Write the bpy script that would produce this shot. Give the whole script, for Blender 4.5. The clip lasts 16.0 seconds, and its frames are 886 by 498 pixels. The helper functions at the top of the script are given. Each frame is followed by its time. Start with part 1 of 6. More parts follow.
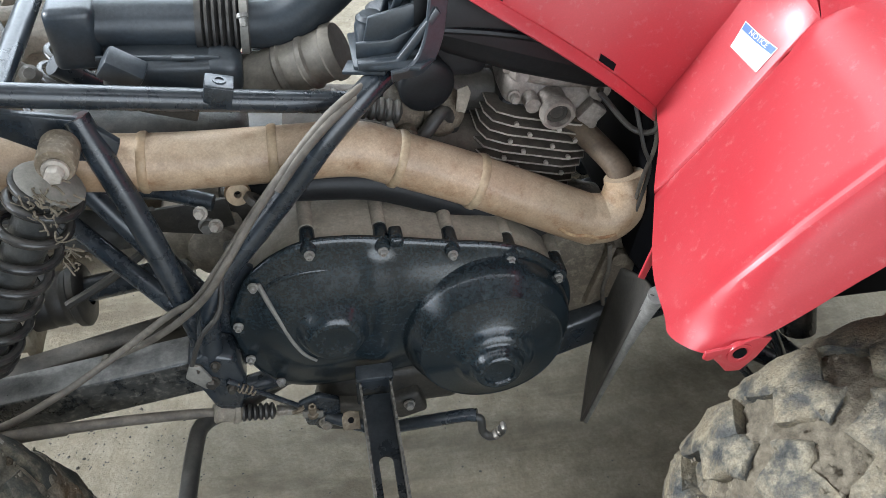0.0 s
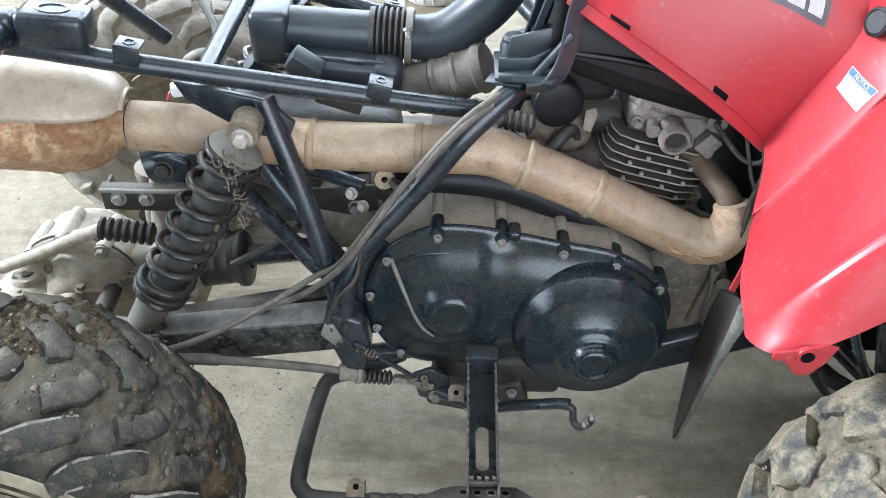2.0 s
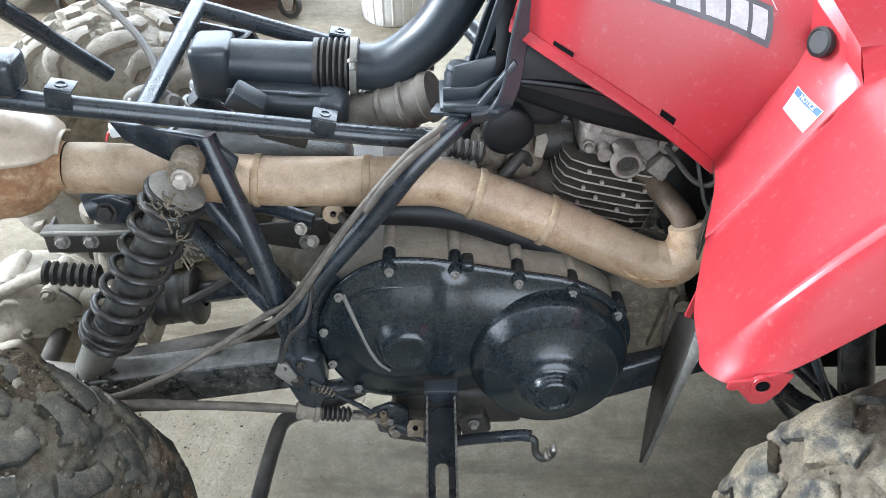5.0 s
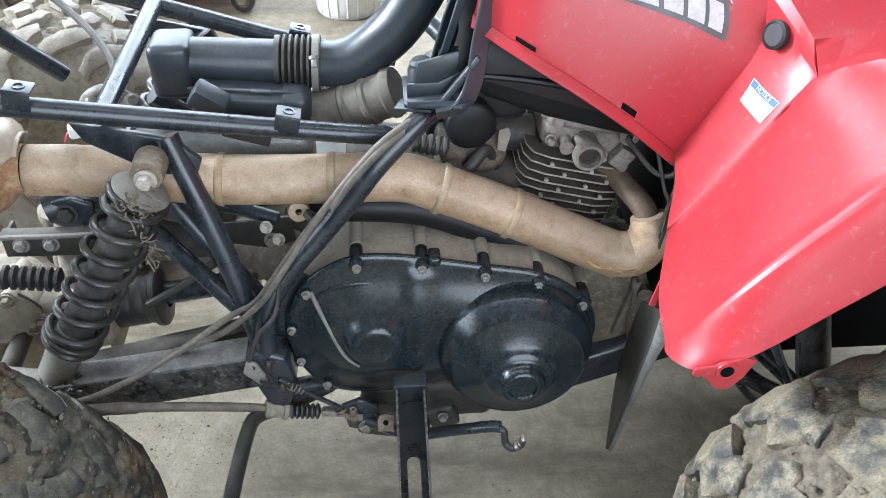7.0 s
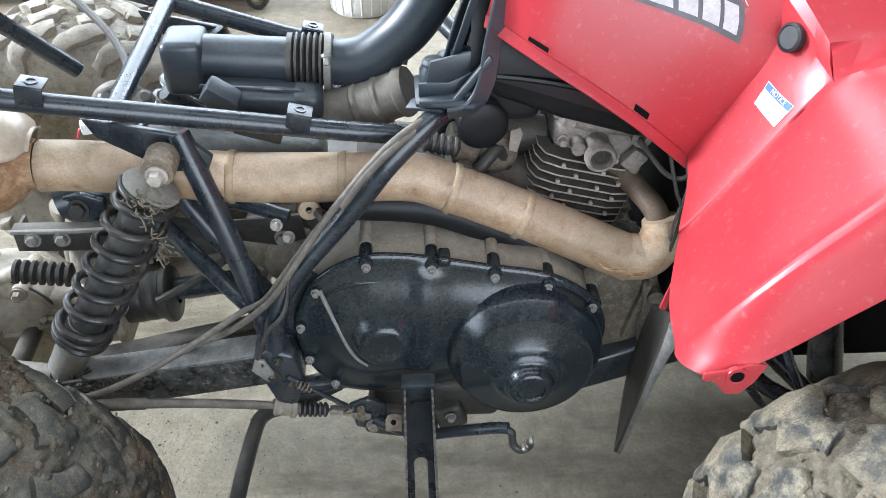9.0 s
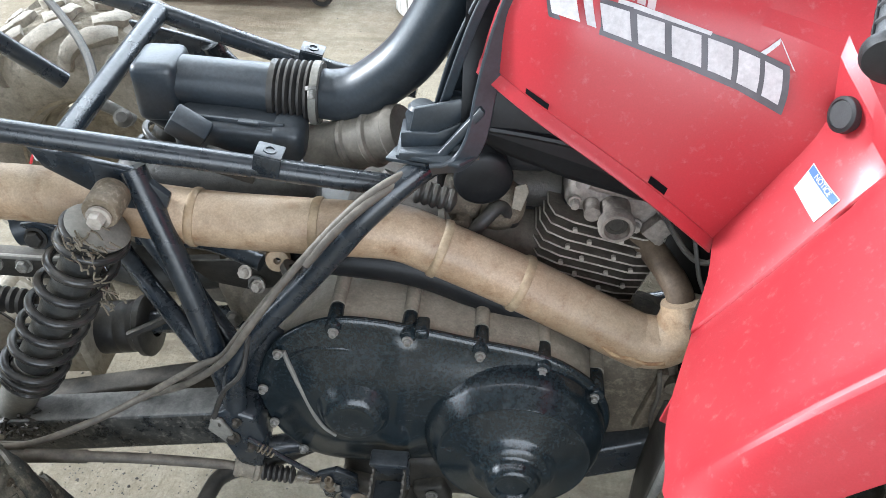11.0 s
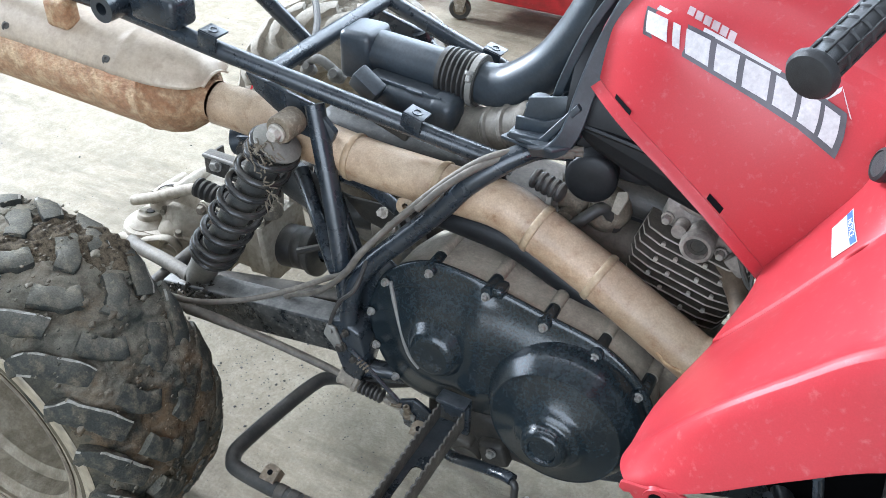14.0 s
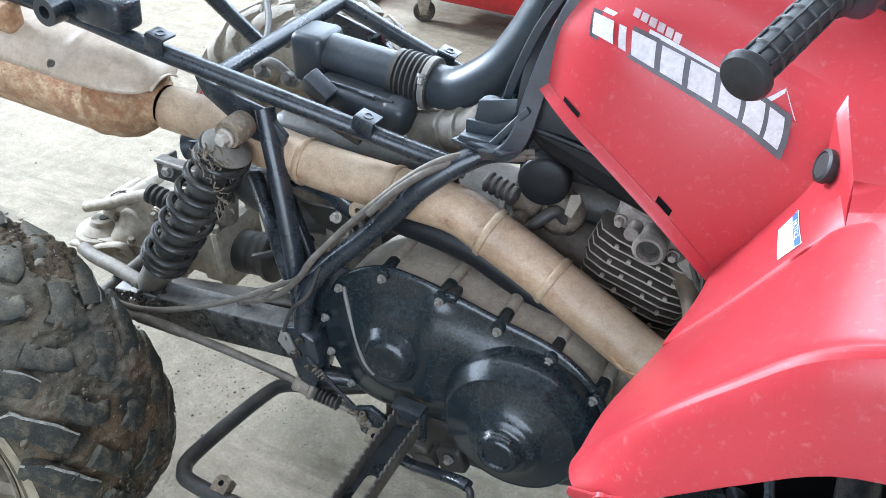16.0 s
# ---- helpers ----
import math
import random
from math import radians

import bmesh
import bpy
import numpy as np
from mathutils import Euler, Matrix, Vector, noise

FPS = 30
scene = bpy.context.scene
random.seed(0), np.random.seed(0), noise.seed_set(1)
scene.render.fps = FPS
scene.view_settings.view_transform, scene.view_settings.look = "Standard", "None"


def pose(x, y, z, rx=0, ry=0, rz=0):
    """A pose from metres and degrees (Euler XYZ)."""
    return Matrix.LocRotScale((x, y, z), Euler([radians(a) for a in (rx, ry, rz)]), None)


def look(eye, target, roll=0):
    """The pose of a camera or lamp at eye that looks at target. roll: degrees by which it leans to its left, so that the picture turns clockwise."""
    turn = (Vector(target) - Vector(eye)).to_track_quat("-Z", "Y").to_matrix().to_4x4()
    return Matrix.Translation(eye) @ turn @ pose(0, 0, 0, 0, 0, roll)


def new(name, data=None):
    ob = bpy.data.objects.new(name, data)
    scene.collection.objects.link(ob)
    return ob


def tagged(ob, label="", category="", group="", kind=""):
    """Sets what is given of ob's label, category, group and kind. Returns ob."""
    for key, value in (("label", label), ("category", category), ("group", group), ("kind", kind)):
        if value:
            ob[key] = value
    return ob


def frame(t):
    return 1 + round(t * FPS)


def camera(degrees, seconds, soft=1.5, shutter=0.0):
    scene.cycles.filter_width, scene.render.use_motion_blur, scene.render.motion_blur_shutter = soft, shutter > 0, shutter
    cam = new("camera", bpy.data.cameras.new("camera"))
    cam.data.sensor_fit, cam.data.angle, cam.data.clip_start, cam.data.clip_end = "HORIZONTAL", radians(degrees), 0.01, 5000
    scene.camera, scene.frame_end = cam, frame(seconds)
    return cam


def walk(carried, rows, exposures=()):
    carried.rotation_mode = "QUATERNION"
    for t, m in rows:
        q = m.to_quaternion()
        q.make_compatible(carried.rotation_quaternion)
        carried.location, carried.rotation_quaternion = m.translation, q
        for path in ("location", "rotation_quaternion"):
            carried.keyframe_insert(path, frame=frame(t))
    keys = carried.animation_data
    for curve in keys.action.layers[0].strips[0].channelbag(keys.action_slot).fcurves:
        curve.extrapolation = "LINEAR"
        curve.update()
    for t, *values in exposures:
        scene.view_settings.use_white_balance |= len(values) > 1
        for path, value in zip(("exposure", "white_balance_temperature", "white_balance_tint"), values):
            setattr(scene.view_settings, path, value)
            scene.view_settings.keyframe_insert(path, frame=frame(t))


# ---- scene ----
cam = camera(53.9, 16.0, 0.85)
ROWS = [
    (0, 0.0087, -1.0742, 1.3086, 47.63, -1.11, -10.22),
    (0.5, 0.0383, -1.1608, 1.3284, 48.28, -0.56, -6.39),
    (1, 0.0505, -1.2301, 1.3458, 49.87, 0.02, -1.01),
    (1.5, 0.0490, -1.2487, 1.3377, 50.39, -0.35, 0.72),
    (2, 0.0287, -1.2456, 1.3429, 50.98, -0.35, 1.48),
    (2.5, 0.0292, -1.2425, 1.3458, 51.42, -0.00, 1.54),
    (3, 0.0405, -1.2350, 1.3500, 51.72, 0.27, 1.14),
    (3.5, 0.0578, -1.2263, 1.3503, 51.92, 0.17, -1.11),
    (5.8, 0.0687, -1.1945, 1.3487, 51.57, 0.55, -0.79),
    (6, 0.0550, -1.1918, 1.3516, 51.23, -0.13, -2.34),
    (6.5, 0.0534, -1.2004, 1.3559, 51.32, -0.41, -3.89),
    (7, 0.0537, -1.2095, 1.3583, 51.24, -0.30, -3.93),
    (7.5, 0.0467, -1.2134, 1.3504, 51.34, -1.11, -2.64),
    (8, 0.0385, -1.2104, 1.3530, 51.26, -1.46, -2.04),
    (8.5, 0.0412, -1.2121, 1.3517, 51.25, -1.01, -2.21),
    (9, 0.0559, -1.2055, 1.3575, 51.15, -0.41, -2.89),
    (9.2, 0.0635, -1.2042, 1.3592, 51.09, 0.18, -3.37),
    (11.3, 0.2672, -1.0060, 1.3218, 50.13, -0.86, 9.09),
    (11.5, 0.3536, -1.0286, 1.3068, 50.02, -0.85, 17.09),
    (12, 0.4511, -1.0985, 1.3160, 50.38, -0.68, 26.64),
    (12.5, 0.4695, -1.1352, 1.3355, 50.82, 0.18, 27.62),
    (13, 0.4819, -1.1531, 1.3421, 51.59, -0.92, 26.89),
    (13.5, 0.4790, -1.1534, 1.3505, 53.14, -1.34, 27.48),
    (14, 0.4817, -1.1528, 1.3499, 53.82, -1.30, 27.91),
    (14.5, 0.4867, -1.1541, 1.3463, 53.96, -1.14, 28.22),
    (15, 0.4937, -1.1476, 1.3461, 54.06, -1.41, 27.87),
    (15.5, 0.4966, -1.1380, 1.3477, 54.05, -2.19, 26.55),
    (16, 0.5044, -1.1273, 1.3453, 54.04, -1.81, 26.21),
]
EXPOSURE = [(0.0, 0.29, 6200, 10), (1.0, 0.42, 5960, 10), (2.0, 0.58, 5960, 10), (9.0, 0.59, 5980, 10), (11.5, 0.49, 6150, 10), (12.5, 0.57, 6040, 10), (14.0, 0.60, 5800, 10), (16.0, 0.58, 5700, 10)]
walk(cam, [(t, pose(x, y, z, rx, ry, rz)) for t, x, y, z, rx, ry, rz in ROWS], EXPOSURE)

# ---------------------------------------------------------------- light
world = bpy.data.worlds.new("world")
scene.world = world
world.use_nodes = True
_sky = world.node_tree.nodes.new("ShaderNodeTexSky")
_sky.sky_type, _sky.sun_disc = "NISHITA", False
_sky.sun_elevation, _sky.sun_rotation = radians(48), radians(120)
world.node_tree.links.new(_sky.outputs[0], world.node_tree.nodes["Background"].inputs[0])
world.node_tree.nodes["Background"].inputs[1].default_value = 0.12


def area_lamp(name, eye, target, sx, sy, watts, colour):
    d = bpy.data.lights.new(name, "AREA")
    d.shape, d.size, d.size_y, d.energy, d.color = "RECTANGLE", sx, sy, watts, colour
    o = new(name, d)
    o.matrix_world = look(eye, target)
    return o


# left-hand door daylight; front, band and strip lamps are added, their openings unseen
area_lamp("daylight_door_back", (-9.0, 1.2, 4.8), (0, 0, 0.5), 1.5, 1.3, 1300, (0.95, 0.98, 1.0))
area_lamp("daylight_side_door", (-4.12, 0.3, 2.05), (0, 0.3, 0.9), 4.0, 2.2, 140, (0.90, 0.96, 1.0))
area_lamp("front_fill_lamp", (0.8, -3.9, 1.9), (0, 0, 0.5), 3.6, 2.8, 110, (0.92, 0.97, 1.0))
area_lamp("back_band_lamp", (-0.2, 4.05, 2.30), (-0.2, 0, 0.7), 5.8, 1.8, 260, (0.84, 0.93, 1.0))
area_lamp("overhead_strip_lamp", (-0.4, 2.5, 3.30), (-0.4, 2.5, 0), 5.5, 0.75, 165, (0.86, 0.94, 1.0))
area_lamp("overhead_strip_lamp", (-0.2, -0.9, 3.15), (-0.2, -0.9, 0), 5.5, 0.35, 18, (0.96, 0.98, 1.0))

# ---------------------------------------------------------------- mesh tools
V = Vector


def link_mesh(name, bm, material, parent=None, label="", smooth=40, tags=None):
    """Links a bmesh as one object, shaded smooth below the given angle."""
    bmesh.ops.recalc_face_normals(bm, faces=bm.faces)
    for f in bm.faces:
        f.smooth = True
    for e in bm.edges:
        if len(e.link_faces) == 2 and e.calc_face_angle(0) > radians(smooth):
            e.smooth = False
    me = bpy.data.meshes.new(name)
    bm.to_mesh(me)
    bm.free()
    for m in material if isinstance(material, (list, tuple)) else [material]:
        me.materials.append(m)
    ob = new(name, me)
    ob.parent = parent
    if label:
        ob["label"] = label
    if tags:
        tagged(ob, **tags)
    return ob


def part(name, bm, material, parent, label="", smooth=40):
    return link_mesh(name, bm, material, parent, label, smooth)


def again(ob, m, parent=None):
    """One more object on the mesh of a small piece."""
    o = new(ob.name.split(".")[0], ob.data)
    o.parent = parent or ob.parent
    o.matrix_basis = m
    if "label" in ob:
        o["label"] = ob["label"]
    return o


def axes(origin, way, side=None):
    """A matrix whose z axis points along way."""
    z = V(way).normalized()
    s = V(side) if side else (V((0, 0, 1)) if abs(z.z) < 0.9 else V((1, 0, 0)))
    x = s.cross(z).normalized()
    y = z.cross(x)
    m = Matrix((x, y, z)).transposed().to_4x4()
    m.translation = V(origin)
    return m


def smooth_path(pts, steps=6):
    """A rounded line through the given points."""
    p = [V(q) for q in pts]
    if len(p) < 3 or steps < 2:
        return p
    p = [p[0] * 2 - p[1]] + p + [p[-1] * 2 - p[-2]]
    out = []
    for i in range(1, len(p) - 2):
        for k in range(steps):
            t = k / steps
            a, b, c, d = p[i - 1], p[i], p[i + 1], p[i + 2]
            out.append(0.5 * (2 * b + (c - a) * t + (2 * a - 5 * b + 4 * c - d) * t * t + (3 * b - a - 3 * c + d) * t ** 3))
    out.append(p[-2])
    return out


def add_sweep(bm, path, radius, segs=12, cap=True, flat=1.0, up=None, rough=0.0):
    """A tube along a path; radius may be a number or a function of 0..1."""
    n = len(path)
    x = None
    rings = []
    for i, q in enumerate(path):
        t = (path[min(i + 1, n - 1)] - path[max(i - 1, 0)]).normalized()
        if x is None:
            x = (V(up) if up else (V((0, 0, 1)) if abs(t.z) < 0.9 else V((1, 0, 0))))
        x = (x - x.dot(t) * t).normalized()
        y = t.cross(x)
        r = radius(i / max(n - 1, 1)) if callable(radius) else radius
        ring = []
        for k in range(segs):
            a = 2 * math.pi * k / segs
            rr = r * (1 + rough * noise.noise(V((k * 0.9, i * 0.7, r * 50))))
            ring.append(bm.verts.new(q + x * math.cos(a) * rr * flat + y * math.sin(a) * rr))
        rings.append(ring)
    for a, b in zip(rings, rings[1:]):
        for k in range(segs):
            bm.faces.new((a[k], a[(k + 1) % segs], b[(k + 1) % segs], b[k]))
    if cap:
        for ring in (rings[0], rings[-1]):
            bm.faces.new(ring)
    return bm


def tube(pts, radius, segs=12, steps=6, flat=1.0, up=None, rough=0.0):
    return add_sweep(bmesh.new(), smooth_path(pts, steps), radius, segs, True, flat, up, rough)


def ribbon(pts, width, thick, across, steps=6):
    """A flat strip with square edges along a rounded line; across gives the way of its width."""
    path = smooth_path(pts, steps)
    bm = bmesh.new()
    rings = []
    for i, q in enumerate(path):
        t = (path[min(i + 1, len(path) - 1)] - path[max(i - 1, 0)]).normalized()
        x = V(across)
        x = (x - x.dot(t) * t).normalized()
        y = t.cross(x)
        c = thick * 0.28
        sec = [(-width / 2 + c, -thick / 2), (width / 2 - c, -thick / 2), (width / 2, -thick / 2 + c), (width / 2, thick / 2 - c), (width / 2 - c, thick / 2), (-width / 2 + c, thick / 2), (-width / 2, thick / 2 - c), (-width / 2, -thick / 2 + c)]
        rings.append([bm.verts.new(q + x * a + y * b) for a, b in sec])
    for a, b in zip(rings, rings[1:]):
        for k in range(8):
            bm.faces.new((a[k], a[(k + 1) % 8], b[(k + 1) % 8], b[k]))
    for ring in (rings[0], rings[-1]):
        bm.faces.new(ring)
    return bm


def add_lathe(bm, profile, m, segs=24, closed=False):
    """profile: (radius, height) pairs turned round the z axis of m."""
    rings = []
    for r, h in profile:
        if r < 1e-5:
            rings.append([bm.verts.new(m @ V((0, 0, h)))])
        else:
            rings.append([bm.verts.new(m @ V((r * math.cos(2 * math.pi * k / segs), r * math.sin(2 * math.pi * k / segs), h))) for k in range(segs)])
    pairs = list(zip(rings, rings[1:]))
    if closed:
        pairs.append((rings[-1], rings[0]))
    for a, b in pairs:
        for k in range(segs):
            j = (k + 1) % segs
            if len(a) == 1 and len(b) == 1:
                continue
            if len(a) == 1:
                bm.faces.new((a[0], b[j], b[k]))
            elif len(b) == 1:
                bm.faces.new((a[k], a[j], b[0]))
            else:
                bm.faces.new((a[k], a[j], b[j], b[k]))
    return bm


def lathe(profile, m, segs=24, closed=False):
    return add_lathe(bmesh.new(), profile, m, segs, closed)


def add_box(bm, size, m, bevel=0.0, segs=2):
    b = bmesh.new()
    bmesh.ops.create_cube(b, size=1)
    bmesh.ops.scale(b, vec=size, verts=b.verts)
    if bevel:
        bmesh.ops.bevel(b, geom=b.edges[:], offset=bevel, segments=segs, affect="EDGES", profile=0.5)
    bmesh.ops.transform(b, matrix=m, verts=b.verts)
    join(bm, b)
    return bm


def join(bm, b):
    me = bpy.data.meshes.new("tmp")
    b.to_mesh(me)
    b.free()
    bm.from_mesh(me)
    bpy.data.meshes.remove(me)
    return bm


def box(size, m, bevel=0.0, segs=2):
    return add_box(bmesh.new(), size, m, bevel, segs)


def add_plate(bm, outline, depth, m, bevel=0.0, segs=2):
    """A flat outline in the xy plane of m, given thickness along its z."""
    b = bmesh.new()
    lo = [b.verts.new((x, y, 0)) for x, y in outline]
    hi = [b.verts.new((x, y, depth)) for x, y in outline]
    b.faces.new(lo[::-1])
    b.faces.new(hi)
    n = len(lo)
    for k in range(n):
        b.faces.new((lo[k], lo[(k + 1) % n], hi[(k + 1) % n], hi[k]))
    bmesh.ops.recalc_face_normals(b, faces=b.faces)
    if bevel:
        bmesh.ops.bevel(b, geom=b.edges[:], offset=bevel, segments=segs, affect="EDGES", profile=0.5)
    bmesh.ops.transform(b, matrix=m, verts=b.verts)
    join(bm, b)
    return bm


def plate(outline, depth, m, bevel=0.0, segs=2):
    return add_plate(bmesh.new(), outline, depth, m, bevel, segs)


# the side of the machine: x to the front, z up, thickness towards -y
def side_plane(y):
    m = Matrix(((1, 0, 0), (0, 0, -1), (0, 1, 0))).to_4x4()
    m.translation = V((0, y, 0))
    return m


def bolt_profile(r, h):
    return [(0, 0), (r * 1.5, 0), (r * 1.5, h * 0.3), (r, h * 0.34), (r, h * 0.9), (r * 0.85, h), (r * 0.5, h), (r * 0.45, h * 0.8), (0, h * 0.8)]


def hex_bolt(m, r=0.007, h=0.009):
    bm = lathe([(0, 0), (r * 1.5, 0), (r * 1.5, h * 0.25), (r * 1.05, h * 0.27)], m, 14)
    add_lathe(bm, [(r * 1.1, h * 0.25), (r * 1.1, h * 0.85), (r * 0.9, h), (0, h)], m, 6)
    return bm


def patch(bm, fn, nu, nv, closed=False):
    """A grid of faces from fn(u, v), u and v from 0 to 1."""
    g = [[bm.verts.new(fn(i / nu, j / nv)) for j in range(nv + 1)] for i in range(nu + 1)]
    for i in range(nu):
        for j in range(nv):
            bm.faces.new((g[i][j], g[i + 1][j], g[i + 1][j + 1], g[i][j + 1]))
    return g


def curve_at(pts, t):
    """A point of the rounded line through pts, t from 0 to 1."""
    n = len(pts) - 1
    s = min(max(t, 0), 1) * n
    i = min(int(s), n - 1)
    t = s - i
    b, c = V(pts[i]), V(pts[i + 1])
    a = V(pts[i - 1]) if i else b * 2 - c
    d = V(pts[i + 2]) if i + 2 <= n else c * 2 - b
    return 0.5 * (2 * b + (c - a) * t + (2 * a - 5 * b + 4 * c - d) * t * t + (3 * b - a - 3 * c + d) * t ** 3)


def loft(rows):
    """A surface through rows of points: u across the rows, v along each."""
    return lambda u, v: curve_at([curve_at(r, v) for r in rows], u)


# ---------------------------------------------------------------- materials
def material(name, base, rough=0.5, metal=0.0, second=None, amount=0.5, scale=8.0, sharp=0.15, third=None, amount3=0.3, scale3=40.0,
             bump=0.1, bump_scale=120.0, coat=0.0, spec=0.5, rough2=None, grain=0.12, sharp3=0.24, dust=None, dust_amount=0.5, dust_from=0.35, dust_scale=22.0, speck=0.12, wear=None, wear_from=0.52, wear_to=0.60, wear_amount=0.6):
    """Base colour with two kinds of dirt or wear over it, fine grain and relief."""
    m = bpy.data.materials.new(name)
    m.use_nodes = True
    nt = m.node_tree
    N, L = nt.nodes, nt.links
    b = N["Principled BSDF"]
    co = N.new("ShaderNodeTexCoord").outputs["Object"]

    def noise_at(s, detail=6.0, rough_=0.6):
        n = N.new("ShaderNodeTexNoise")
        n.inputs["Scale"].default_value, n.inputs["Detail"].default_value, n.inputs["Roughness"].default_value = s, detail, rough_
        L.new(co, n.inputs["Vector"])
        return n.outputs["Fac"]

    def ramp(src, mid, width):
        r = N.new("ShaderNodeMapRange")
        r.interpolation_type = "SMOOTHSTEP"
        r.inputs["From Min"].default_value, r.inputs["From Max"].default_value = mid - width * 0.75, mid + width * 0.75
        L.new(src, r.inputs["Value"])
        return r.outputs[0]

    def mix(fac, a, c):
        x = N.new("ShaderNodeMix")
        x.data_type = "RGBA"
        L.new(fac, x.inputs[0])
        for sock, val in ((x.inputs[6], a), (x.inputs[7], c)):
            if hasattr(val, "links"):
                L.new(val, sock)
            else:
                sock.default_value = (*val, 1)
        return x.outputs[2]

    fine = noise_at(bump_scale, 5, 0.65)
    dark = tuple(c * (1 - grain * 2.5) for c in base)
    lite = tuple(min(c * (1 + grain * 2.0), 1) for c in base)
    col = mix(ramp(noise_at(scale * 2.3, 4), 0.5, 0.25), dark, lite)
    r_out = None
    if second:
        f = ramp(noise_at(scale, 8, 0.68), 0.66 - amount * 0.32, sharp)
        col = mix(f, col, second)
        if rough2 is not None:
            q = N.new("ShaderNodeMapRange")
            q.inputs["To Min"].default_value, q.inputs["To Max"].default_value = rough, rough2
            L.new(f, q.inputs["Value"])
            r_out = q.outputs[0]
    if third:
        col = mix(ramp(noise_at(scale3 * 1.7, 5, 0.62), 0.68 - amount3 * 0.30, sharp3), col, third)
    if dust:
        # dry dust settled on what faces up; arm and tyre tops hold painted light
        z = N.new("ShaderNodeSeparateXYZ")
        L.new(N.new("ShaderNodeNewGeometry").outputs["Normal"], z.inputs[0])
        up = ramp(z.outputs[2], (1 + dust_from) / 2, (1 - dust_from) * 0.7)
        k = N.new("ShaderNodeMath")
        k.operation = "MULTIPLY"
        L.new(up, k.inputs[0])
        L.new(ramp(noise_at(dust_scale, 7, 0.7), 0.62 - dust_amount * 0.3, 0.35), k.inputs[1])
        d = N.new("ShaderNodeMath")
        d.operation = "MULTIPLY"
        d.inputs[1].default_value = min(1.0, dust_amount * 1.3)
        L.new(k.outputs[0], d.inputs[0])
        col = mix(d.outputs[0], col, dust)
        q = N.new("ShaderNodeMix")
        L.new(d.outputs[0], q.inputs[0])
        q.inputs[2].default_value, q.inputs[3].default_value = rough, 0.85
        if r_out:
            L.new(r_out, q.inputs[2])
        r_out = q.outputs[0]
    if wear:
        # rubbed edges
        w = N.new("ShaderNodeMapRange")
        w.inputs["From Min"].default_value, w.inputs["From Max"].default_value = wear_from, wear_to
        w.inputs["To Max"].default_value = wear_amount
        L.new(N.new("ShaderNodeNewGeometry").outputs["Pointiness"], w.inputs["Value"])
        k = N.new("ShaderNodeMath")
        k.operation = "MULTIPLY"
        L.new(w.outputs[0], k.inputs[0])
        L.new(ramp(noise_at(scale * 4, 5, 0.6), 0.45, 0.3), k.inputs[1])
        col = mix(k.outputs[0], col, wear)
    if speck:
        x = N.new("ShaderNodeMix")
        x.data_type, x.blend_type = "RGBA", "MULTIPLY"
        x.inputs[0].default_value = 1.0
        q = N.new("ShaderNodeMapRange")
        q.inputs["From Min"].default_value, q.inputs["From Max"].default_value = 0.3, 0.7
        q.inputs["To Min"].default_value, q.inputs["To Max"].default_value = 1 - speck * 1.3, 1 + speck
        L.new(noise_at(bump_scale * 1.7, 3, 0.7), q.inputs["Value"])
        L.new(col, x.inputs[6])
        L.new(q.outputs[0], x.inputs[7])
        col = x.outputs[2]
    L.new(col, b.inputs["Base Color"])
    b.inputs["Roughness"].default_value, b.inputs["Metallic"].default_value = rough, metal
    if r_out:
        L.new(r_out, b.inputs["Roughness"])
    b.inputs["Coat Weight"].default_value, b.inputs["Specular IOR Level"].default_value = coat, spec
    if bump:
        k = N.new("ShaderNodeBump")
        k.inputs["Strength"].default_value, k.inputs["Distance"].default_value = bump, 0.004
        L.new(fine, k.inputs["Height"])
        L.new(k.outputs[0], b.inputs["Normal"])
    return m


diff_dust = material("pale_dusty_casting", (0.44, 0.395, 0.32), 0.8, 0, (0.31, 0.268, 0.208), 0.42, 9, 0.5, (0.19, 0.16, 0.12), 0.18, 40, 0.4, 160, dust=(0.47, 0.43, 0.355), dust_amount=0.5)
black_paint = material("gloss_black_paint", (0.013, 0.019, 0.026), 0.19, 0, (0.036, 0.042, 0.048), 0.30, 13, 0.4, None, 0, 150, 0.05, rough2=0.42, spec=0.65, dust=(0.17, 0.17, 0.16), dust_amount=0.20, dust_from=0.6, dust_scale=30, speck=0.2)
black_plastic = material("black_plastic", (0.016, 0.023, 0.030), 0.32, 0, (0.036, 0.044, 0.052), 0.38, 8, 0.45, None, 0.0, 140, 0.06, rough2=0.44, spec=0.65, dust=(0.15, 0.152, 0.15), dust_amount=0.24, dust_from=0.5, speck=0.2)
black_rubber = material("black_rubber", (0.015, 0.015, 0.016), 0.5, 0, (0.075, 0.068, 0.058), 0.35, 14, 0.4, None, 0.08, 120, bump=0.12, dust=(0.21, 0.19, 0.155), dust_amount=0.40)
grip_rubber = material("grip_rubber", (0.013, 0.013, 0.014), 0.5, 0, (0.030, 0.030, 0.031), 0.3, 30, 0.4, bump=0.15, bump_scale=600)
cover_plastic = material("clutch_cover_plastic", (0.0115, 0.0180, 0.0220), 0.20, 0, (0.0145, 0.021, 0.025), 0.42, 9, 0.5, (0.030, 0.036, 0.040), 0.03, 40, 0.04, sharp3=0.26, rough2=0.225, spec=0.6, dust=(0.036, 0.043, 0.047), dust_amount=0.05, dust_from=0.55, dust_scale=90, speck=0.45)
